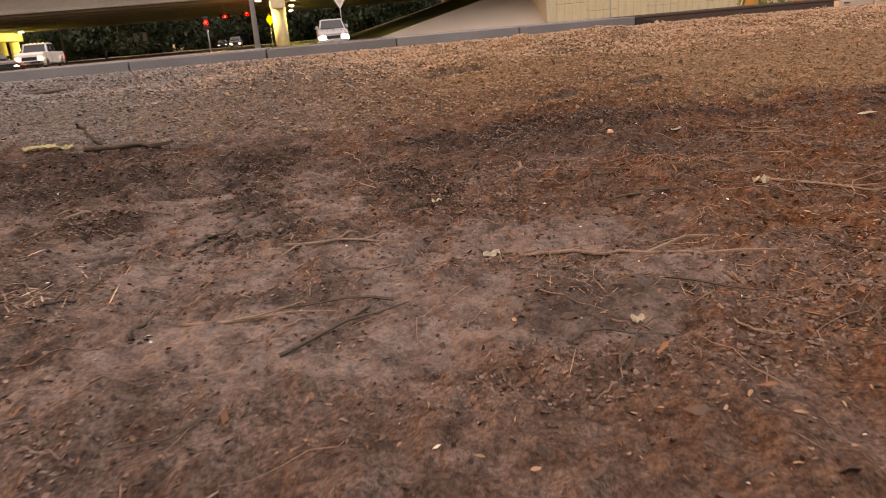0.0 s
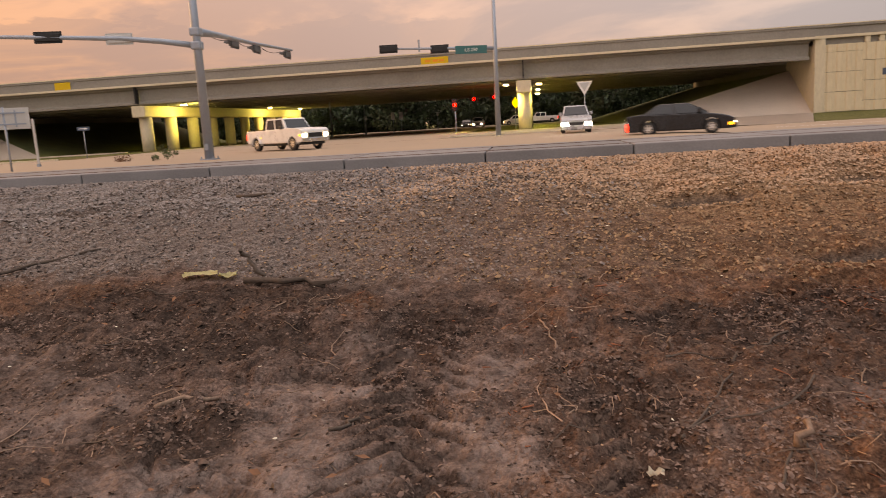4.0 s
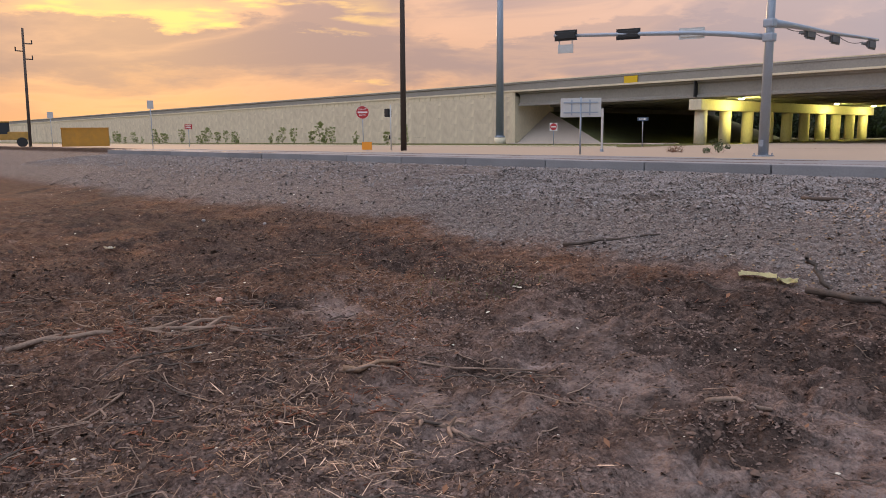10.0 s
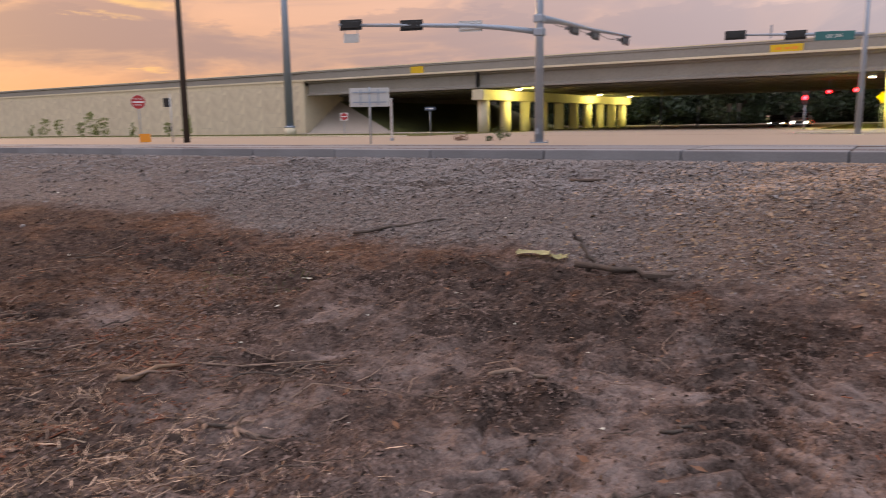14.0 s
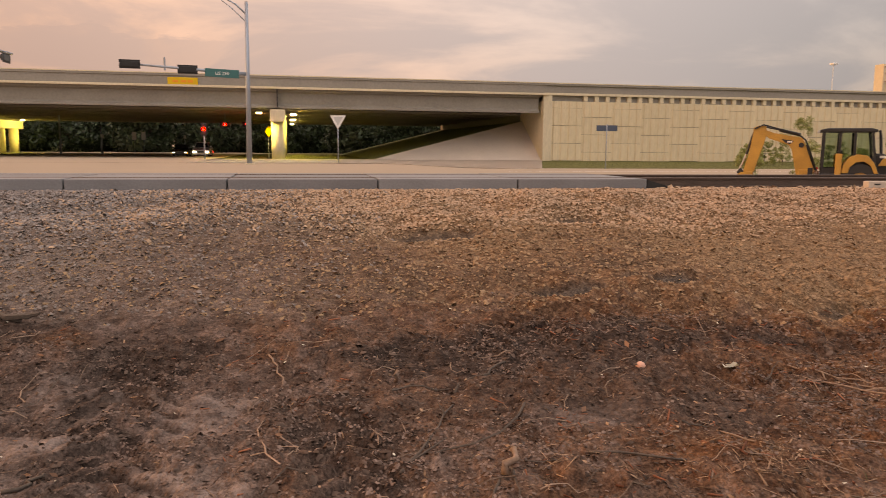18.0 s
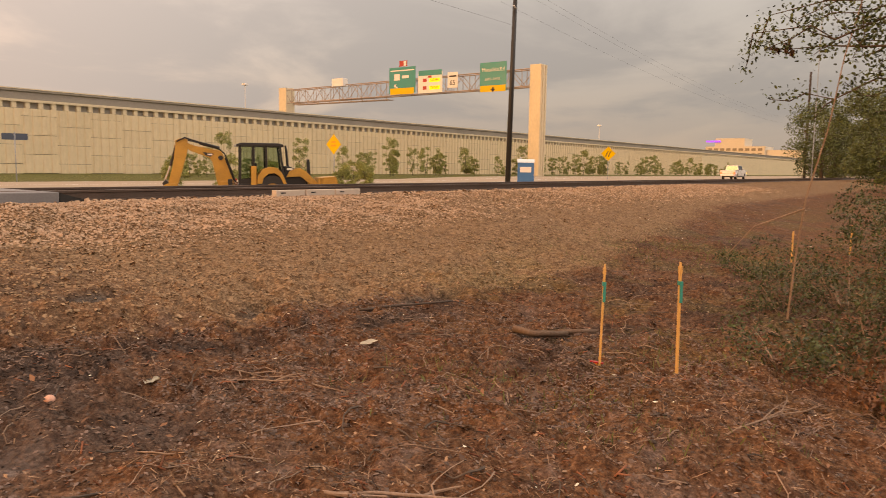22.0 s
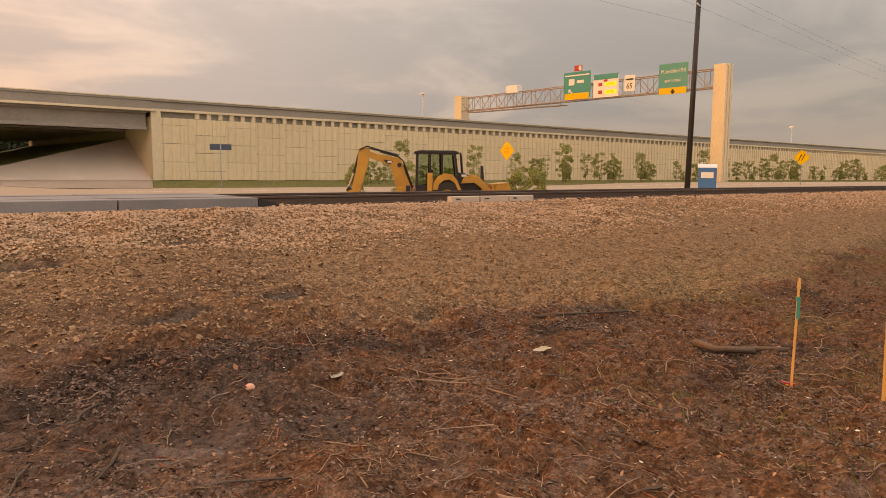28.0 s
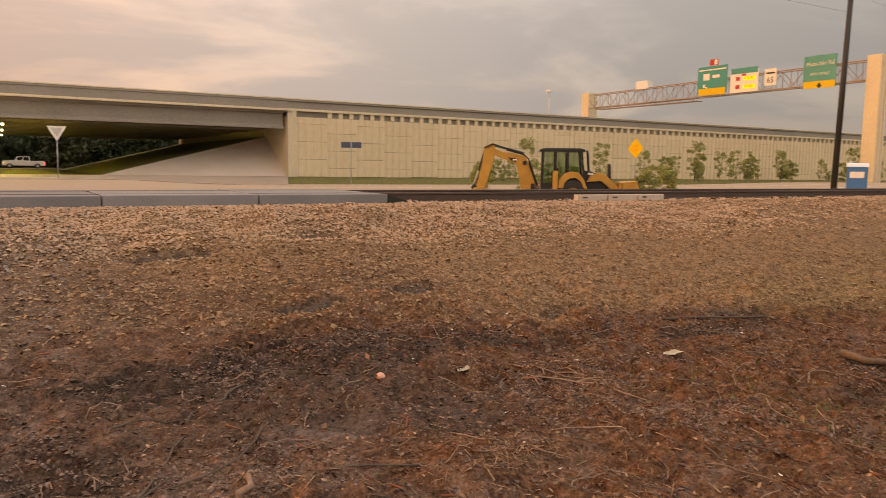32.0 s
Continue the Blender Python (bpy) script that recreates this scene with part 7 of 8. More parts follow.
def near_tree():
    """Leaning tree whose low branches hang over the lot."""
    g = np.random.default_rng(17)
    t = thing("leaning_tree", "leaning tree with low dark leafy branches", "tree", (9.6, 1.7, gz(9.6, 1.7)))
    bm = bmesh.new()
    chain(bm, [(0, 0, -.2), (-.1, .1, 1.2), (.05, .3, 2.4), (-.2, .5, 3.6), (-.4, .9, 5.0)], [.11, .10, .085, .07, .05], 8)
    part("trunk", bm, BARK, t)
    bm = bmesh.new()
    chain(bm, [(.5, -.2, -.2), (.45, .1, 1.3), (.35, .05, 2.6), (.5, .2, 4.2)], [.06, .055, .05, .03], 7)
    part("trunk", bm, BARK, t, "second thinner stem")
    limbs = [((-.2, .5, 3.5), (-.4, 2.45, 3.3)), ((-.2, .6, 3.8), (-.5, 1.6, 3.6)), ((-.1, .4, 3.0), (-.2, 1.3, 3.15)), ((0, .3, 2.9), (-.1, 1.05, 2.9)), ((-.2, .5, 3.6), (-.4, 1.2, 3.0)), ((.4, .1, 3.0), (.1, .9, 3.2)), ((.4, .1, 3.4), (.3, 1.0, 4.0)), ((.1, .3, 2.3), (.2, .9, 2.2)),
             ((-.1, .4, 3.0), (-.3, 2.3, 2.95)), ((-.1, .5, 3.1), (-.45, 2.6, 3.12)), ((0, .3, 2.6), (-.2, 2.1, 2.5)), ((0, .3, 2.7), (-.1, 1.5, 2.45)), ((-.1, .4, 3.2), (-.2, 1.6, 3.0)),
             ((0, .3, 2.4), (-.1, 1.2, 2.2)), ((-.1, .5, 3.3), (-.2, 1.9, 3.3)), ((.1, .2, 2.2), (0, 1.0, 1.9)), ((.1, .2, 2.8), (0, 1.1, 2.75))]
    lp = []
    for a, b in limbs:
        bm = bmesh.new()
        pts = limb_points(a, b, g, 6, .12)
        chain(bm, pts, np.linspace(.02, .004, 6), 6)
        for q in range(5):
            s0 = np.array(pts[1 + q])
            e0 = s0 + g.normal(0, .22, 3) + np.array([0, .1, -.05])
            chain(bm, [tuple(s0), tuple((s0 + e0) / 2 + g.normal(0, .03, 3)), tuple(e0)], [.008, .006, .003], 4)
            for u in np.linspace(.2, 1, 7):
                lp.append(s0 + (e0 - s0) * u)
        part("branch", bm, BARK, t)
        for u in np.linspace(.3, 1, 14):
            i = u * 5
            k = min(int(i), 4)
            lp.append(np.array(pts[k]) + (np.array(pts[k + 1]) - np.array(pts[k])) * (i - k))
    lp = np.array(lp)
    pos = np.repeat(lp, 10, 0)
    pos = pos + g.normal(0, .065, pos.shape)
    sz = g.uniform(.6, 1.25, len(pos)) * .023
    scatter("leaves", OVAL_V, OVAL_F, pos, np.stack([sz, sz, sz], -1), LEAF, t, tilt=.8)
    # thicker mass of foliage further back
    leaf_cloud("crown", [(.4, 0, 4.6), (.9, .4, 4.2), (.2, .9, 4.9), (1.0, -.6, 3.6), (-.2, 1.5, 4.7), (.4, 1.0, 3.5)], [.6, .6, .6, .7, .5, .4], 300, .05, LEAF, t, seed=3)
    for dx, dy, dz in ((-.31, 2.4, 2.96), (-.3, 2.28, 2.98), (-.3, 2.25, 2.92)):
        leaf_cloud("dead_leaves", [(dx, dy, dz)], [.045], 12, .05, LEAF_DEAD, t, seed=int(dx * -100))
    return t


near_tree()


def shrub(x, y, r, h, n, seed, mat, label, leaf=.028):
    g = np.random.default_rng(seed)
    t = thing("shrub", label, "shrub", (x, y, gz(x, y)), group="shrubs at the edge of the lot")
    bm = bmesh.new()
    cs, rs = [], []
    for k in range(n):
        a, q = g.uniform(0, 2 * np.pi), math.sqrt(g.uniform(0, 1)) * r
        c = (q * math.cos(a), q * math.sin(a), h * g.uniform(.08, .95) * (1 - .35 * (q / r) ** 2))
        chain(bm, limb_points((c[0] * .2, c[1] * .2, -.05), c, g, 4, .12), [.008, .007, .005, .002], 4)
        cs.append(c)
        rs.append(g.uniform(.12, .30))
    part("branching_stem", bm, TWIG, t)
    leaf_cloud("foliage", cs, [1.35 * q for q in rs], 105, leaf * .8, mat, t, seed=seed)
    return t


shrub(9.6, 3.9, .38, .42, 9, 301, LEAF_SHRUB, "low dark green leafy shrub")
shrub(8.2, 2.9, .5, .7, 15, 302, LEAF_SHRUB, "dense dark green leafy shrub")
shrub(7.7, 1.9, .7, 1.3, 64, 303, LEAF_SHRUB, "tall dense green leafy shrub", .03)
shrub(8.7, 1.5, .9, 1.9, 95, 304, LEAF_SHRUB, "tall dense green leafy shrub", .03)
shrub(10.5, 3.4, .7, .8, 28, 305, LEAF_SHRUB, "low green leafy shrub")
shrub(12.5, 4.6, .8, .6, 22, 306, LEAF_SHRUB, "low green weedy shrub")
shrub(6.85, 2.55, .32, .4, 9, 314, LEAF_BROWN, "dry reddish brown weeds below the shrubs", .03)
shrub(7.2, 3.4, .5, .3, 12, 307, LEAF_SHRUB, "small low weedy shrub")
shrub(6.6, 2.1, .4, .3, 14, 308, LEAF_SHRUB, "small low weedy shrub")
shrub(13.5, 2.6, 1.2, 1.6, 44, 309, LEAF_SHRUB, "dense green leafy shrub", .035)
shrub(17.0, 3.0, 1.6, 2.2, 50, 310, LEAF_SHRUB, "dense green leafy shrub", .045)
# pale bare stem rising before the trees, and a fallen bough
t = thing("bare_sapling", "thin pale bare bent sapling stem", "sapling", (9.0, 3.75, gz(9, 3.75)))
part("stem", chain(bmesh.new(), [(0, 0, 0), (.05, -.03, .7), (.0, -.1, 1.3), (.05, -.25, 2.0), (.05, -.35, 2.7), (.1, -.5, 3.4)], [.011, .010, .009, .008, .006, .004], 6), TWIG, t)
part("twig", chain(bmesh.new(), [(.0, -.1, 1.2), (-.1, .35, 1.0), (-.1, .6, .7)], [.01, .008, .004], 5), TWIG, t)
t = thing("street_lamp", "distant lit orange street lamp on a slim pole", "street lamp", (59.8, 12.9, .9))
part("pole", tubes(((0, 0, -.2), (0, 0, 14.6), .03, .025), n=8), GALV, t)
part("lamp", boxes((-.5, .5, -.7, .7, 14.5, 14.9), bevel=.1), SODIUM, t, "glowing orange lamp")
t = thing("utility_pole", "dark timber pole beyond the trees", "pole", (125.4, 25.9, .9))
part("pole", tubes(((0, 0, -.2), (0, 0, 16.2), .22, .15), n=8), DARK_WOOD, t, smooth=True)
shrub(-20.3, 42.2, .7, .7, 7, 311, LEAF, "small green weed growing beside the road", .07)
shrub(-23.5, 43.0, .3, .35, 6, 312, LEAF_BROWN, "small dry weed beside the road", .05)
shrub(25.6, 33.5, 1.2, 1.3, 22, 313, LEAF_BROWN, "bare brownish bush beside the road", .05)

# ---------------------------------------------------------------- stones, litter and wood on the lot
def spread(n, x0, x1, y0, y1, weight=None, seed=1):
    """n places in a rectangle, kept with the probability that weight gives."""
    g = np.random.default_rng(seed)
    x, y = g.uniform(x0, x1, n), g.uniform(y0, y1, n)
    if weight is not None:
        k = g.uniform(0, 1, n) < weight(x, y)
        x, y = x[k], y[k]
    return x, y


def lay(name, label, cat, x, y, size, shape, mat, model, lift=.3, tilt=.5, seed=1):
    g = np.random.default_rng(seed)
    s = np.minimum(g.lognormal(0, .35, len(x)), 1.7) * size
    sc = np.stack([s * shape[0] * g.uniform(.7, 1.4, len(x)), s * shape[1] * g.uniform(.7, 1.3, len(x)), s * shape[2] * g.uniform(.7, 1.3, len(x))], -1)
    z = surface(x, y) - 0.05 * smooth(4, 6, x) * (1 - smooth(5, 7, y)) + s * lift * shape[2]
    ob = scatter(name, model[0], model[1], np.stack([x, y, z], -1), sc, mat, None, tilt)
    return tagged(ob, label, cat, kind="stuff")


def lay_two(name, label, x, y, size, shape, cool, warm, seed):
    """Stones, with browner ones towards the far end of the lot."""
    w = smooth(-3.5, 2.5, x + 2.0 * (fbm(x, y, .5, 3, 95) - .5)) > np.random.default_rng(seed + 500).uniform(0, 1, len(x))
    lay(name, label, "gravel", x[~w], y[~w], size, shape, cool, RK, seed=seed)
    lay(name, label.replace("small dusty", "small warm dusty").replace("pale grey", "pale tan"), "gravel", x[w], y[w], size, shape, warm, RK, seed=seed + 100)


RK, SL, LF = (ROCK_V, ROCK_F[:7]), (SLIVER_V, SLIVER_F), (LEAF_V, LEAF_F)
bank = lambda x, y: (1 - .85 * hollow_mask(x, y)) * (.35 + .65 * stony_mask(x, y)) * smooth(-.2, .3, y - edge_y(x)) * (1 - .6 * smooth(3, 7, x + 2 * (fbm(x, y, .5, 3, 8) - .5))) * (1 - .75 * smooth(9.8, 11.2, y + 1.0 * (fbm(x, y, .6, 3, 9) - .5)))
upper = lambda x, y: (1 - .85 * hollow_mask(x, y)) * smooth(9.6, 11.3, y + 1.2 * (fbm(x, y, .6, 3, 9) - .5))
x, y = spread(85000, -9, 12, 6.8, 12.5, bank, 11)
lay_two("dusty_stones", "small dusty brown stones on the lower bank", x, y, .0122, (1, .9, .75), ROCK_DUSTY, ROCK_DUSTY_WARM, 12)
x, y = spread(20000, -24, 26, 6.8, 12.5, bank, 13)
lay_two("dusty_stones", "small dusty brown stones on the lower bank", x, y, .019, (1, .9, .7), ROCK_DUSTY, ROCK_DUSTY_WARM, 14)
x, y = spread(95000, -10, 13, 9.4, 14.28, upper, 15)
lay_two("ballast", "pale grey crushed ballast stones beside the track", x, y, .0150, (1, .9, .8), ROCK, ROCK_WARM, 16)
x, y = spread(44000, -34, 40, 9.6, 14.28, upper, 17)
lay_two("ballast", "pale grey crushed ballast stones beside the track", x, y, .0195, (1, .9, .8), ROCK, ROCK_WARM, 18)
x, y = spread(9000, 6.8, 40, 14.2, 17.6, None, 19)
lay_two("ballast", "pale grey crushed ballast stones between the rails", x, y, .04, (1, .9, .8), ROCK, ROCK_WARM, 20)
soil = lambda x, y: 1 - smooth(-.5, .5, y - edge_y(x))
STRAWY = [(-3.3, 3.4, 1.0, .6, 1.0), (-3.9, 4.0, 1.3, .7, .9), (-4.9, 4.2, 1.2, .8, .7), (2.6, 5.2, .8, .3, .5), (2.3, 3.6, .9, .6, .4), (-1.7, 4.1, .5, .35, .6), (-5.2, 7.6, .7, .3, .5), (4.0, 3.9, 1.0, .6, .25), (5.2, 3.4, 1.0, .6, .3), (-2.9, 3.9, .9, .7, 1.0), (-5.0, 3.7, 1.4, .9, .55), (-4.0, 4.4, .9, .5, .6), (4.8, 3.4, 1.8, 1.2, .2), (-.3, 4.1, .8, .5, .7), (3.4, 4.6, .9, .5, .2), (1.6, 3.3, .8, .6, .6), (-6.6, 4.6, 1.4, .8, .5), (6.0, 3.0, 1.2, .8, .25), (4.2, 6.2, .6, .3, .35)]


def strawy(x, y):
    m = .006 + .02 * russet_mask(x, y)
    for cx, cy, rx, ry, k in STRAWY:
        m = np.maximum(m, k * np.exp(-((x - cx) / rx) ** 2 - ((y - cy) / ry) ** 2))
    return m * (1 - .8 * bare_mask(x, y)) * soil(x, y) * (.2 + 1.2 * smooth(.4, .6, fbm(x, y, 2.0, 3, 91)))


x, y = spread(220000, -10, 12, 1.2, 8.8, strawy, 21)
lay("straw", "dry brown straw and stalks on the soil", "straw", x, y, .042, (1, .06, .08), STRAW, (STALK_V, STALK_F), .8, .25, 22)
x, y = spread(90000, -11, 13, 1.0, 8.8, lambda x, y: soil(x, y) * (1 - .75 * bare_mask(x, y)) * (1 - .7 * damp_shade_mask(x, y)) * (.05 + .25 * russet_mask(x, y)), 23)
lay("wood_chips", "pale shredded wood chips on the soil", "wood chips", x, y, .0115, (1, .7, .5), CHIP, (FLAKE_V, FLAKE_F), .6, .3, 24)
x, y = spread(130000, -11, 13, 1.0, 8.9, lambda x, y: soil(x, y) * (1 - .7 * bare_mask(x, y)) * (.25 + .75 * damp_shade_mask(x, y)), 25)
lay("clods", "loose dark clods of soil", "soil", x, y, .011, (1.1, .9, .7), CLOD, RK, .1, .5, 26)
x, y = spread(120000, -6.5, 7.5, 2.2, 7.6, lambda x, y: soil(x, y) * (1 - .85 * bare_mask(x, y)) * (.15 + .85 * smooth(.42, .6, fbm(x, y, 1.6, 3, 58))), 37)
lay("crumbs", "brown crumbs of dry soil", "soil", x, y, .0085, (1.2, 1, .7), CRUMB, RK, .1, .5, 38)
x, y = spread(9000, -11, 13, 1.0, 8.9, lambda x, y: soil(x, y) * (1 - .8 * bare_mask(x, y)) * (.12 + .8 * damp_shade_mask(x, y)), 27)
lay("clods", "larger dark clods of soil", "soil", x, y, .021, (1.2, 1, .6), CLOD, RK, 0, .4, 28)
x, y = spread(3000, -11, 13, 1.0, 8.9, lambda x, y: soil(x, y) * (.25 + strawy(x, y)), 29)
lay("twigs", "thin dead twigs scattered on the soil", "twigs", x, y, .085, (1, .04, .06), TWIG, (STALK_V, STALK_F), .8, .12, 30)
x, y = spread(9000, -11, 13, 1.0, 8.8, lambda x, y: soil(x, y) * (.18 + .25 * russet_mask(x, y)), 31)
lay("leaf_litter", "dead brown leaves scattered on the soil", "leaves", x, y, .022, (1, 1, 1), LEAF_BROWN, LF, .8, .35, 32)
x, y = spread(1800, -24, 40, 1.0, 14, None, 33)
lay("pale_flecks", "pale bits of stone and litter", "litter", x, y, .012, (1, .7, .3), PAPER, RK, .5, .3, 34)


x, y = spread(90000, -10, 12, 1.2, 8.8, strawy, 45)
lay("wood_chips", "coarse brown shredded bark and wood chips", "wood chips", x, y, .028, (1, .2, .1), CHIP, SL, .6, .3, 46)


PALE_STRAW = material("pale_splintered_wood", (0.50, 0.345, 0.24), 0.9, var=0.5, scale=8, fine=60, bump=0.2, island=1.0, spec=0.12)
pile = lambda x, y: np.exp(-((x + 2.75) / .55) ** 2 - ((y - 3.95) / .38) ** 2) + .5 * np.exp(-((x + 1.5) / .3) ** 2 - ((y - 4.0) / .25) ** 2) + .35 * np.exp(-((x + 3.9) / .5) ** 2 - ((y - 4.3) / .3) ** 2)
x, y = spread(6500, -5.2, -.8, 2.9, 5.0, pile, 47)
lay("straw", "heap of pale splintered wood and stalks", "straw", x, y, .052, (1, .075, .08), PALE_STRAW, (STALK_V, STALK_F), 1.2, .3, 48)


RED_CHIP = material("rotten_red_wood", (0.20, 0.082, 0.050), 0.9, var=0.5, scale=8, fine=60, bump=0.3, island=1.0, spec=0.12)
rotten = lambda x, y: soil(x, y) * smooth(.48, .6, fbm(x, y, 1.5, 3, 49)) * np.maximum(smooth(-2.0, -3.4, x) * (1 - smooth(4.8, 5.8, y)), .25 * russet_mask(x, y))
x, y = spread(42000, -8, 9, 2.0, 8.2, rotten, 51)
lay("wood_chips", "rotten red-brown bark and wood crumbs", "wood chips", x, y, .024, (1, .3, .25), RED_CHIP, SL, .6, .35, 52)


def greenish(x, y):
    m = 0 * x
    for cx, cy, r in ((5.2, 5.0, .7), (5.0, 4.4, .6), (4.8, 3.5, .35), (5.1, 3.0, .3), (-4.6, 7.0, .35), (-5.0, 6.8, .3), (7.0, 4.0, .7), (14, 6, 2.0)):
        m = np.maximum(m, np.exp(-((x - cx) ** 2 + (y - cy) ** 2) / r ** 2))
    return m * .7


BLADE_V = [(-.04, 0, 0), (.04, 0, 0), (.03, .12, .6), (-.01, .3, 1.0)]
BLADE_F = [(0, 1, 2), (0, 2, 3)]
x, y = spread(60000, -8, 18, 1.0, 9, greenish, 35)
lay("grass", "sparse short green grass and weeds", "grass", x, y, .05, (1, 1, 1), GRASS, (BLADE_V, BLADE_F), 0, .4, 36)


def stick(pts, r0, r1, label, mat=None, name="fallen_stick", forks=0, seed=1, lift=0.0):
    """A dead stick lying along ground points; z is taken from the ground plus the point's own lift."""
    g = np.random.default_rng(seed)
    o = pts[0]
    oz = gz(o[0], o[1])
    P = [(p[0] - o[0], p[1] - o[1], gz(p[0], p[1]) - oz + r0 * .7 + lift + (p[2] if len(p) > 2 else 0)) for p in pts]
    fine = []
    for a, b in zip(P, P[1:]):
        for u in (0, .33, .66):
            q = [a[i] + (b[i] - a[i]) * u for i in range(3)]
            fine.append((q[0] + g.normal(0, r0 * 1.5), q[1] + g.normal(0, r0 * 1.5), q[2] + abs(g.normal(0, r0 * .4))))
    fine.append(P[-1])
    bm = bmesh.new()
    chain(bm, fine, np.linspace(r0, r1, len(fine)), 7)
    t = single(name, bm, mat or TWIG, label, "stick", (o[0], o[1], oz), smooth=True)
    for k in range(forks):
        i = int(g.integers(1, len(fine) - 1))
        s0 = np.array(fine[i])
        d = np.array(fine[-1]) - np.array(fine[0])
        d = d / np.linalg.norm(d) * g.uniform(.12, .35)
        e = s0 + d + np.array([*g.normal(0, .12, 2), abs(g.normal(0, .03))])
        part("fork", chain(bmesh.new(), [tuple(s0), tuple((s0 + e) / 2 + g.normal(0, .015, 3)), tuple(e)], [r1 * 1.4, r1 * 1.1, r1 * .5], 5), mat or TWIG, t)
    return t


stick([(-5.95, 3.2), (-5.75, 3.72), (-5.56, 4.39), (-5.2, 4.7)], .024, .014, "long pale forked fallen branch", forks=4, seed=2)
stick([(-5.56, 4.39), (-5.2, 4.6), (-4.8, 4.84)], .013, .008, "thin pale fallen branch", forks=2, seed=3)
stick([(-3.64, 4.6), (-3.6, 4.99)], .022, .012, "short pale broken stick", CHIP, seed=4)
stick([(-2.86, 4.48), (-2.6, 4.45), (-2.36, 4.45)], .014, .012, "forked root with splayed ends", forks=4, seed=5)
stick([(-2.82, 5.33), (-2.62, 5.15), (-2.6, 5.01)], .007, .004, "thin curved pale twig", seed=6)
stick([(-1.79, 5.75), (-1.65, 5.85), (-1.5, 5.95)], .016, .012, "short grey stick on the soil", seed=7)
stick([(-4.9, 8.53), (-4.5, 8.85), (-4.13, 9.14)], .018, .01, "long dark fallen branch on the stones", BARK, seed=8)
stick([(-2.15, 8.12), (-1.75, 8.1), (-1.42, 8.02)], .03, .02, "dark broken branch at the foot of the bank", BARK, forks=2, seed=9)
t = stick([(-2.05, 8.2, -.02), (-2.07, 8.22, .1), (-2.16, 8.25, .22), (-2.24, 8.27, .3)], .024, .017, "upright dark broken branch stub", BARK, seed=10)
stick([(-3.56, 11.4), (-3.04, 11.43)], .024, .02, "dark timber offcut on the ballast", BARK, name="timber_offcut", seed=11)
stick([(.95, 3.72), (1.18, 3.68), (1.4, 3.63), (1.6, 3.56), (1.8, 3.47), (2.0, 3.31)], .014, .008, "long pale crooked fallen stick", forks=3, seed=12)
stick([(1.21, 4.7), (1.4, 5.05), (1.68, 5.5)], .008, .005, "grey fallen stick on the soil", BARK, seed=13)
stick([(-.54, 4.75), (-.65, 4.66), (-.77, 4.53)], .02, .014, "dark short stick on the soil", BARK, seed=14)
stick([(3.87, 6.44), (4.03, 6.16), (4.25, 5.74)], .009, .005, "tangle of pale roots and sticks", forks=4, seed=15)
stick([(4.0, 6.4), (4.15, 6.2), (4.35, 5.85)], .006, .004, "pale fallen stick on the soil", forks=3, seed=16)
stick([(6.5, 5.56), (6.9, 5.33), (7.25, 5.08)], .034, .022, "brown root lying along a low earth step", ROOT, seed=17, lift=.015)
stick([(6.75, 2.6), (6.77, 2.6, .15), (6.8, 2.58, .3)], .03, .016, "splintered reddish stump among dry weeds", LEAF_BROWN, name="broken_stump", seed=49)
stick([(1.54, 6.46), (1.75, 6.65), (1.97, 6.83)], .012, .007, "thin dark fallen stick", BARK, seed=18)
stick([(1.5, 5.13), (1.53, 5.2, .1)], .022, .018, "short broken stub standing in the soil", seed=19)
stick([(1.2, 6.65), (1.21, 6.66, .09)], .014, .01, "short stub standing in the soil", seed=20)
stick([(5.9, 2.3), (6.15, 2.1), (6.5, 1.95)], .05, .04, "weathered brown log at the edge of the shrubs", BARK, seed=21, name="log")
stick([(5.2, 3.3), (5.8, 3.1), (6.4, 3.2)], .007, .004, "pale fallen stick among the straw", forks=3, seed=22)
stick([(3.1, 4.6), (3.35, 4.2), (3.54, 4.0)], .012, .008, "pale fallen stick on the soil", forks=2, seed=23)
stick([(-.2, 4.15), (.15, 4.25), (.5, 4.1)], .012, .007, "pale fallen stick among straw", forks=4, seed=24)
stick([(-3.9, 5.0), (-3.3, 5.2), (-2.9, 5.6)], .009, .005, "thin dead twig on the soil", forks=2, seed=25)
stick([(-4.7, 3.9), (-4.3, 3.3), (-4.2, 3.0)], .01, .006, "thin dead branch on the soil", forks=3, seed=26)
stick([(5.9, 6.9), (6.4, 6.8), (7.0, 6.6)], .015, .01, "dark root along the earth step", BARK, seed=27)

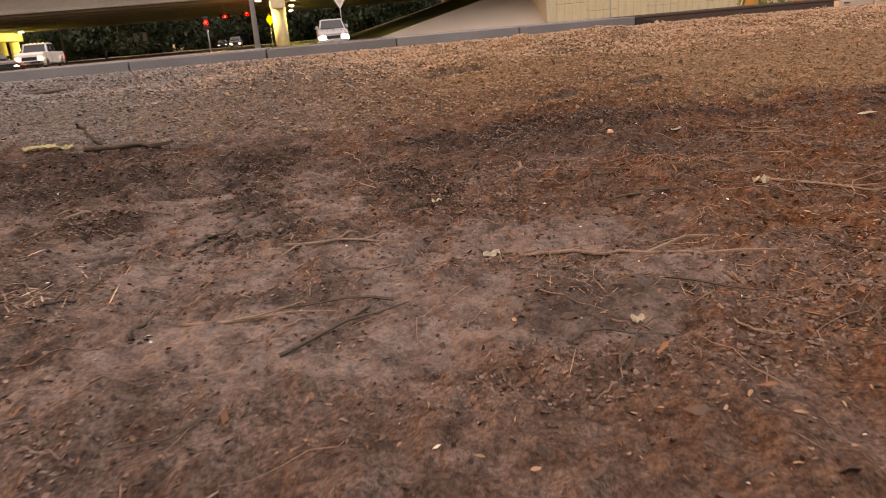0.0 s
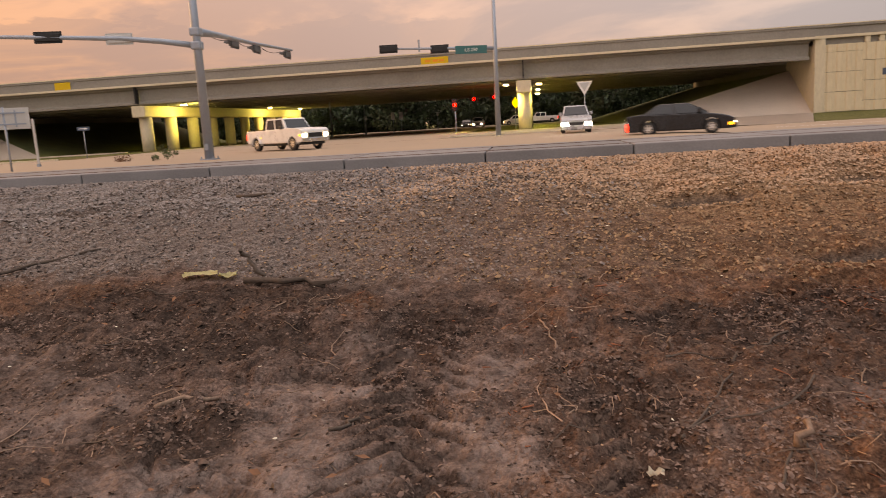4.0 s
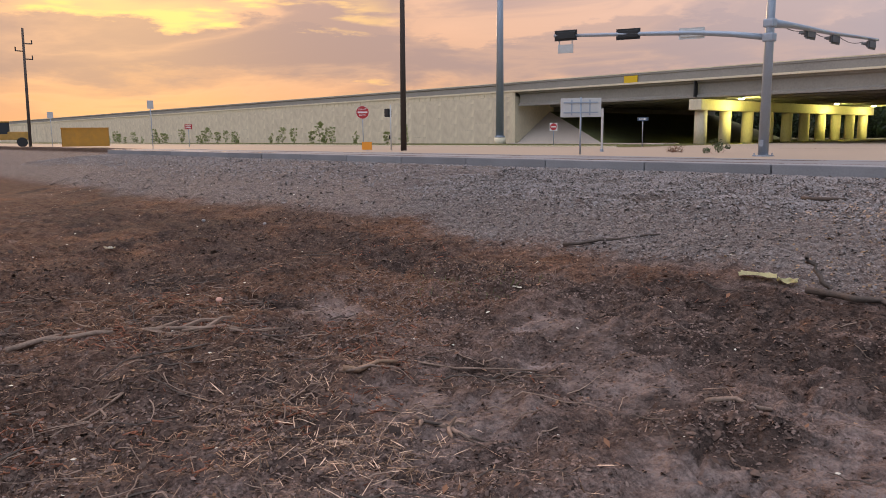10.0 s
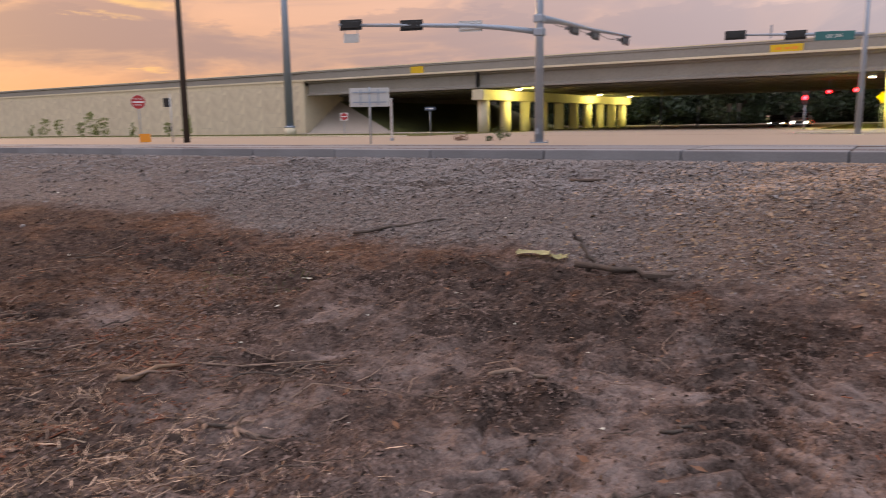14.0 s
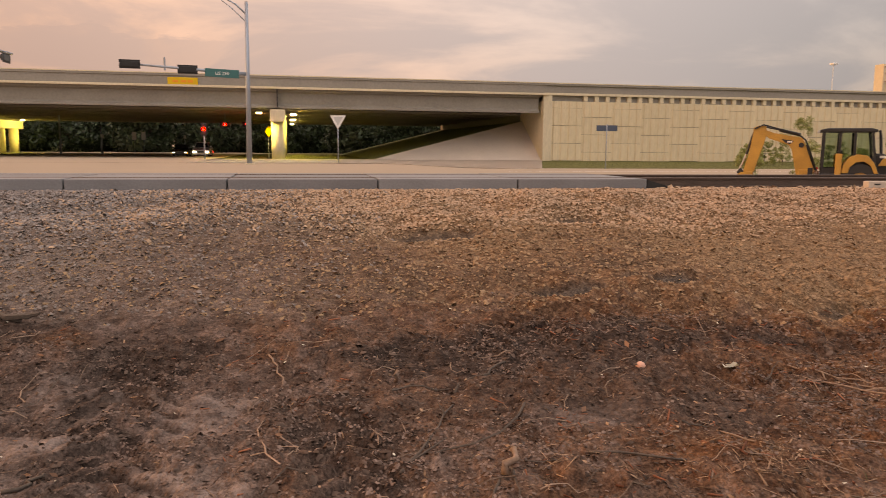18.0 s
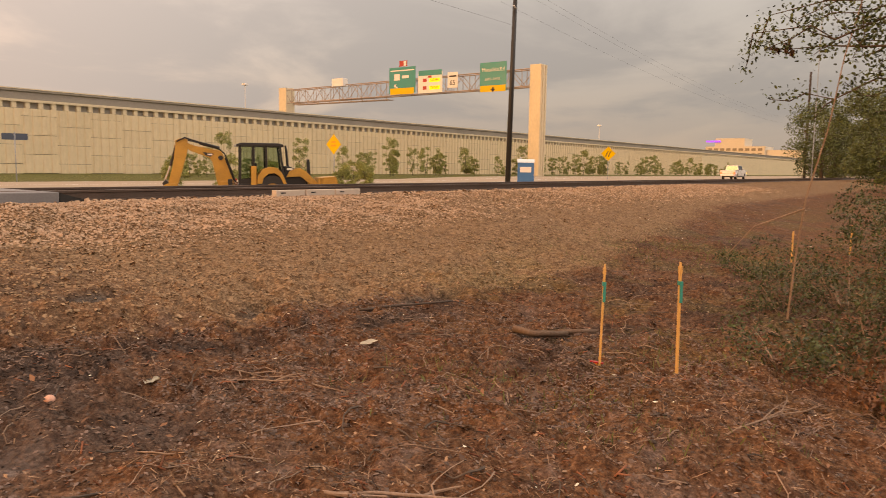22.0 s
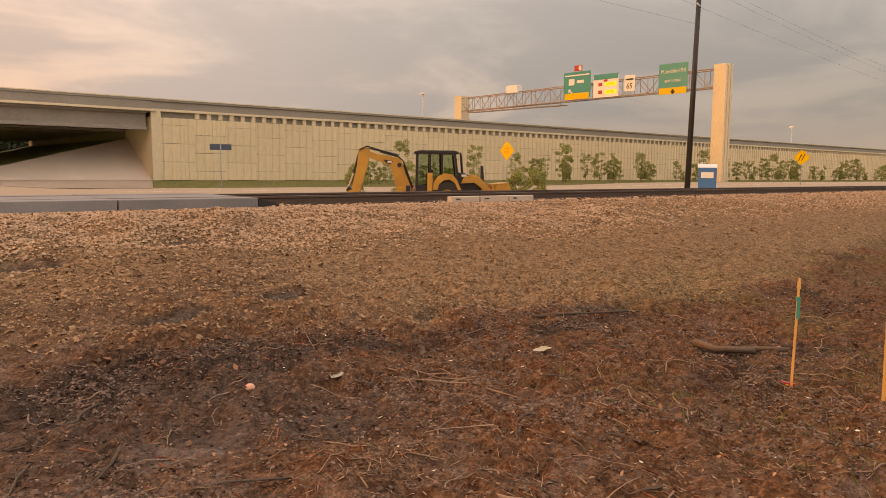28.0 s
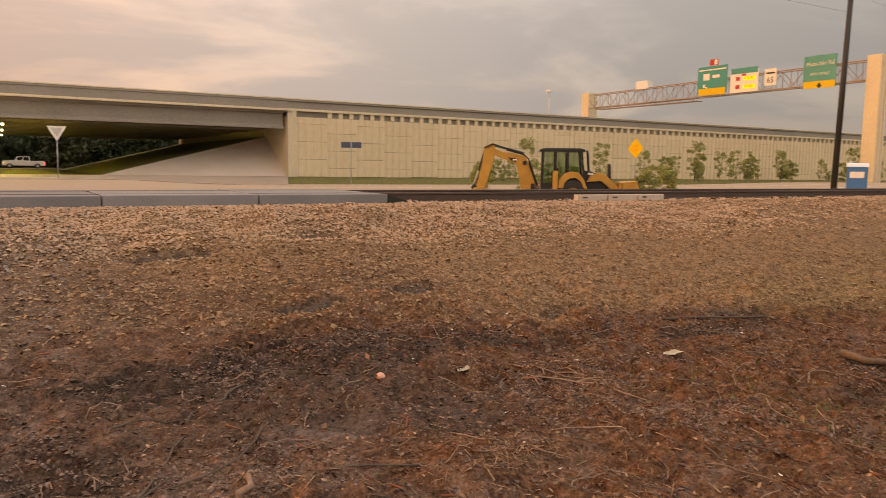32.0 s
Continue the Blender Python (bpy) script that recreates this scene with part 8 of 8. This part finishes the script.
def crooked_twigs(n, x0, x1, y0, y1, weight, size, radius, mat, label, seed):
    """Thin bent twigs and rootlets lying on the soil, in one mesh."""
    g = np.random.default_rng(seed)
    x, y = spread(n, x0, x1, y0, y1, weight, seed + 1)
    bm = bmesh.new()
    for px, py in zip(x, y):
        a, ln, r = g.uniform(0, 2 * np.pi), size * g.lognormal(0, .4), radius * g.uniform(.6, 1.4)
        pts, bend = [], g.normal(0, .35)
        for k in range(6):
            pts.append((px, py))
            px, py = px + math.cos(a) * ln / 5, py + math.sin(a) * ln / 5
            a += bend * .5 + g.normal(0, .3)
        P = np.array(pts)
        z = surface(P[:, 0], P[:, 1]) - 0.05 * smooth(4, 6, P[:, 0]) * (1 - smooth(5, 7, P[:, 1]))
        z = np.maximum(z, np.linspace(z[0], z[-1], 6)) + r + np.abs(g.normal(0, .012, 6))
        chain(bm, [(p[0], p[1], q) for p, q in zip(pts, z)], np.linspace(r, r * .4, 6), 4)
    me = bpy.data.meshes.new("twigs")
    bm.to_mesh(me)
    bm.free()
    me.materials.append(mat)
    tagged(new("twigs", me), label, "twigs", kind="stuff")


mulchy = lambda x, y: soil(x, y) * (.12 + smooth(-1.6, -3.2, x) * (1 - smooth(4.6, 6.0, y)) + .3 * russet_mask(x, y))
crooked_twigs(1700, -8, 9, 1.6, 8.3, mulchy, .26, .0042, TWIG, "thin crooked pale twigs on the soil", 71)
crooked_twigs(500, -8, 9, 1.6, 8.3, mulchy, .36, .006, BARK, "crooked dark twigs and rootlets on the soil", 73)
x, y = spread(5200, -9, 9, 1.2, 8.4, lambda x, y: soil(x, y) * (.35 + .5 * bare_mask(x, y)), 41)
lay("dark_twigs", "short dark twigs and bits of root on the soil", "twigs", x, y, .045, (1, .09, .1), BARK, (STALK_V, STALK_F), .5, .15, 42)
stick([(-0.87, 3.19), (-0.82, 3.32), (-0.79, 3.48)], 0.0124, 0.0074, "thick dark crooked stick on the soil", BARK, forks=1, seed=30)
stick([(-0.63, 3.29), (-0.35, 3.20), (-0.21, 3.25), (-0.04, 3.24)], 0.0087, 0.0052, "long pale crooked root on the soil", TWIG, forks=2, seed=31)
stick([(-0.22, 2.85), (-0.02, 3.02), (0.25, 3.22)], 0.0099, 0.006, "dark half-buried root on the soil", BARK, forks=1, seed=32)
stick([(-1.36, 3.77), (-1.25, 3.87), (-1.18, 4.01)], 0.0074, 0.0045, "thin dark stick on the soil", BARK, forks=2, seed=33)
stick([(1.64, 2.71), (1.68, 2.59), (1.73, 2.49)], 0.0074, 0.0045, "pale fallen stick on the soil", TWIG, forks=1, seed=34)
stick([(1.28, 2.46), (1.26, 2.33)], 0.0062, 0.0037, "pale short stick on the soil", TWIG, forks=0, seed=35)
stick([(-0.76, 4.46), (-0.68, 4.67), (-0.56, 4.68)], 0.0124, 0.0074, "dark forked piece of root", BARK, forks=2, seed=36)
stick([(2.01, 4.62), (2.28, 4.55), (2.63, 4.66)], 0.0087, 0.0052, "dark root along the soil", BARK, forks=2, seed=37)
stick([(2.76, 5.54), (2.92, 5.29), (3.16, 5.15)], 0.0056, 0.0033, "thin pale stick on the soil", TWIG, forks=1, seed=38)
stick([(3.93, 6.54), (4.16, 6.27), (4.42, 6.08)], 0.0062, 0.0037, "thin pale stick on the soil", TWIG, forks=1, seed=39)
stick([(-5.64, 3.98), (-5.50, 4.41), (-4.88, 4.79)], 0.0099, 0.006, "long pale fallen branch on the soil", TWIG, forks=3, seed=40)
stick([(-3.66, 4.58), (-3.57, 4.77), (-3.58, 4.96)], 0.0112, 0.0067, "pale broken stick on the soil", TWIG, forks=0, seed=41)
stick([(-2.72, 4.41), (-2.55, 4.45), (-2.38, 4.44)], 0.0099, 0.006, "dark forked stick end", BARK, forks=2, seed=42)
stick([(3.45, 4.31), (3.39, 4.09)], 0.0074, 0.0045, "pale stick among chips", TWIG, forks=1, seed=43)
stick([(6.56, 5.43), (6.99, 5.39), (7.20, 5.10)], 0.0186, 0.0112, "dark root lying along a low earth step", ROOT, forks=1, seed=44)

stick([(2.0, 5.43), (2.22, 5.38), (2.46, 5.29)], .008, .005, "long dark stick on the soil", BARK, seed=45)
stick([(.39, 7.33), (.45, 7.0), (.49, 6.72)], .007, .005, "thin pale stick on the dark soil", TWIG, seed=46)
stick([(1.05, 5.39), (1.25, 5.74), (1.47, 6.19)], .009, .005, "long dark rootlet on the soil", BARK, forks=2, seed=47)
stick([(-.70, 5.48), (-.64, 5.6), (-.59, 5.69)], .011, .008, "short dark stick beside the tyre rut", BARK, seed=48)


def litter(x, y, w, d, label, name="paper_scrap", mat=None, seed=1, h=.03):
    g = np.random.default_rng(seed)
    nx, ny = 6, 4
    bm = bmesh.new()
    V = [[bm.verts.new((w * (i / (nx - 1) - .5) + g.normal(0, w * .04), d * (j / (ny - 1) - .5) + g.normal(0, d * .08), h * g.uniform(0, 1))) for i in range(nx)] for j in range(ny)]
    for j in range(ny - 1):
        for i in range(nx - 1):
            bm.faces.new((V[j][i], V[j][i + 1], V[j + 1][i + 1], V[j + 1][i]))
    bmesh.ops.solidify(bm, geom=bm.faces[:], thickness=.004)
    return single(name, bm, mat or PAPER, label, "litter", (x, y, gz(x, y) + .01), g.uniform(-20, 20))


PALE_YELLOW = material("pale_yellow_wrapper", (0.62, 0.56, 0.30), 0.7, var=0.2, scale=10, fine=60, bump=0.2)
litter(-2.62, 8.22, .30, .12, "crumpled pale yellow wrapper", "wrapper", PALE_YELLOW, 1, .05)
litter(-2.4, 8.3, .16, .1, "crumpled pale yellow wrapper", "wrapper", PALE_YELLOW, 2, .06)
litter(5.27, 6.2, .17, .09, "flat pale scrap of board", seed=3, h=.012)
litter(.87, 5.05, .07, .06, "small white crumpled scrap", seed=4)
litter(.92, 3.72, .09, .06, "small white crumpled scrap", seed=5)
litter(-4.4, 7.1, .12, .04, "small pale scrap on the soil", seed=6, h=.01)
litter(-10.1, 5.35, .14, .1, "small white crumpled scrap", seed=7, h=.05)
litter(3.52, 6.6, .12, .07, "pale flat stone-like scrap", seed=8, h=.03)
litter(2.9, 4.3, .09, .06, "pale crumpled scrap on the soil", seed=9, h=.05)
litter(1.3, 2.75, .06, .05, "small white scrap on the soil", seed=10)
litter(4.33, 4.56, .1, .07, "pale chip of wood", seed=11, mat=CHIP)
litter(4.5, 4.2, .1, .07, "pale chip of wood", seed=12, mat=CHIP)
PINK = material("sun_bleached_pink", (0.62, 0.33, 0.24), 0.7, var=0.2, scale=20, fine=80, bump=0.2)
for x, y, m, l in ((-6.48, 5.13, PINK, "small round pinkish stone"), (2.83, 6.55, PINK, "small round pale orange stone"), (-10.3, 7.8, ROCK, "small round pale stone"), (-11.4, 7.3, ROCK, "grey rounded stone on the soil")):
    bm = bmesh.new()
    bmesh.ops.create_icosphere(bm, subdivisions=2, radius=.033)
    for v in bm.verts:
        v.co *= 1 + .12 * noise.noise(v.co * 30)
        v.co.z *= .85
    single("round_stone", bm, m, l, "stone", (x, y, gz(x, y) + .025), smooth=True)


def survey_stake(x, y, h, ribbon, lean=0.0, rz=0.0):
    t = thing("survey_stake", "orange timber survey stake driven into soil", "survey stake", (x, y, gz(x, y) - .06), rz, group="survey stakes")
    t.matrix_basis = t.matrix_basis @ pose(0, 0, 0, lean, lean * .6, 0)
    part("lath", prism_of([(-.018, 0), (.018, 0), (.018, h - .05), (.006, h), (-.006, h), (-.018, h - .05)], -.006, .006), STAKE_WOOD, t)
    part("top_band", boxes((-.021, .021, -.009, .009, h - .08, h - .03)), STAKE_WOOD, t, "pale bare top")
    if ribbon:
        part("ribbon", boxes((-.022, .021, -.011, .011, h - .17, h - .14), (-.027, -.012, -.014, .006, h - .30, h - .14)), SIGN_GREEN, t, "dark green flagging ribbon")
    for k in (.52, .66):
        part("lettering_bar", boxes((-.004, .008, -.0075, -.0062, h * k - .05, h * k + .05)), SIGNAL_BLACK, t, "faint marker writing")
    return t


survey_stake(6.2, 4.56, .89, True, 1.0, 35)
survey_stake(6.16, 3.92, .91, True, -1.0, 40)
for x, y, l, r in ((14.5, 4.84, 0, 40), (16.6, 4.25, 2, 30), (15.2, 3.45, 1, 50)):
    survey_stake(x, y, .62, False, l, r)
t = thing("flagging_ribbon", "torn pink flagging ribbon at a stake's foot", "ribbon", (6.25, 4.6, gz(6.25, 4.6)))
part("strip", boxes((-.09, .06, -.012, .012, .01, .022)), SIGN_ORANGE, t)
part("strip", boxes((-.02, .01, -.05, .06, .024, .034)), SIGN_RED, t)


def road_pose(x, y, heading):
    """On the road at (x, y), nose towards heading: degrees from +x, counter-clockwise."""
    return pose(x, y, float(ground_z(x, max(y, 18.5))) + .035, 0, 0, heading)


# way of two cars under the bridge, and where the last one waits
SUV, PKP, LATE = (-14.5, -26.8, -41.2, -54.9), (-9.1, -19.9, -30.9, -42.4, -57.0), 4.4


def motions():
    def go(ob, rows):
        walk(ob, [(t, road_pose(x, y, h)) for t, x, y, h in rows])
    go(white_pickup, [(0, -19.4, 66.0, -88), (1.3, -20.0, 58.0, -84), (2.0, -19.3, 53.0, -76), (2.5, -19.14, 51.71, -66), (3.6, -16.69, 49.2, -45), (4.5, -13.12, 47.65, -32), (5.0, -9.82, 46.35, -28), (5.5, -5.76, 44.66, -26), (6.0, -1.29, 43.06, -25), (6.3, 1.71, 41.33, -22), (8, 21.0, 34.55, -8), (10, 50.0, 40.0, 12), (12, 90.0, 44.0, 0), (14, 140.0, 44.0, 0), (32, 700.0, 44.0, 0)])
    go(black_sedan, [(0, -20, 57, -50), (1.3, -13.8, 50.5, -38), (1.6, -12, 48.5, -35), (2.0, -9.2, 45.2, -30), (2.5, -5.1, 41.3, -14), (3.5, 3.5, 39.3, -12), (4.5, 11, 38.3, -14), (5.5, 19.5, 37.5, 5), (7, 33, 41, 15), (9, 60, 46, 0), (14, 140, 48, 0), (32, 700, 48, 0)])
    go(waiting_car, [(0, 2.9, 52, -91), (6.3, 3.4, 51.8, -91), (7.2, 4.5, 48.5, -70), (8, 8, 45, -35), (10, 30, 43, 0), (12, 70, 43, 0), (14, 120, 43, 0), (32, 620, 43, 0)])
    go(white_suv, [(0, SUV[0] + 56, 144, 180), (5, SUV[0], 144, 180), (6, SUV[1], 144, 180), (7, SUV[2], 144, 180), (8, SUV[3], 144, 180), (12, -112, 144, 180), (32, -380, 144, 180)])
    go(far_pickup, [(0, PKP[0] + 54, 148.5, 180), (5, PKP[0], 148.5, 180), (6, PKP[1], 148.5, 180), (7, PKP[2], 148.5, 180), (8, PKP[3], 148.5, 180), (9, PKP[4], 148.5, 180), (12, -100, 148.5, 180), (32, -360, 148.5, 180)])
    go(queue_car, [(0, -9, 140, -90), (10, -9.8, 112, -90), (13, -9.8, 98, -90), (32, -9.8, 97, -90)])
    go(queue_car_b, [(0, -12, 150, -90), (10, -12.5, 118, -90), (13.5, -12.4, 99.5, -90), (32, -12.4, 98.5, -90)])
    go(road_pickup, [(t, 1.2 * x, 33.2, 0) for t, x in ((0, 56), (19, 56), (19.9, 59), (20.5, 66), (21, 75.5), (21.5, 85), (22, 95), (22.5, 107), (23, 118), (23.5, 131), (24.5, 155), (26, 190), (32, 330))])
    go(late_pickup, [(0, 230, 148.5, 180), (20, 108, 148.5, 180), (26, 38, 148.5, 180), (28.5, 12, 148.5, 180), (31, LATE, 148.5, 180), (32, LATE, 148.5, 180)])


motions()
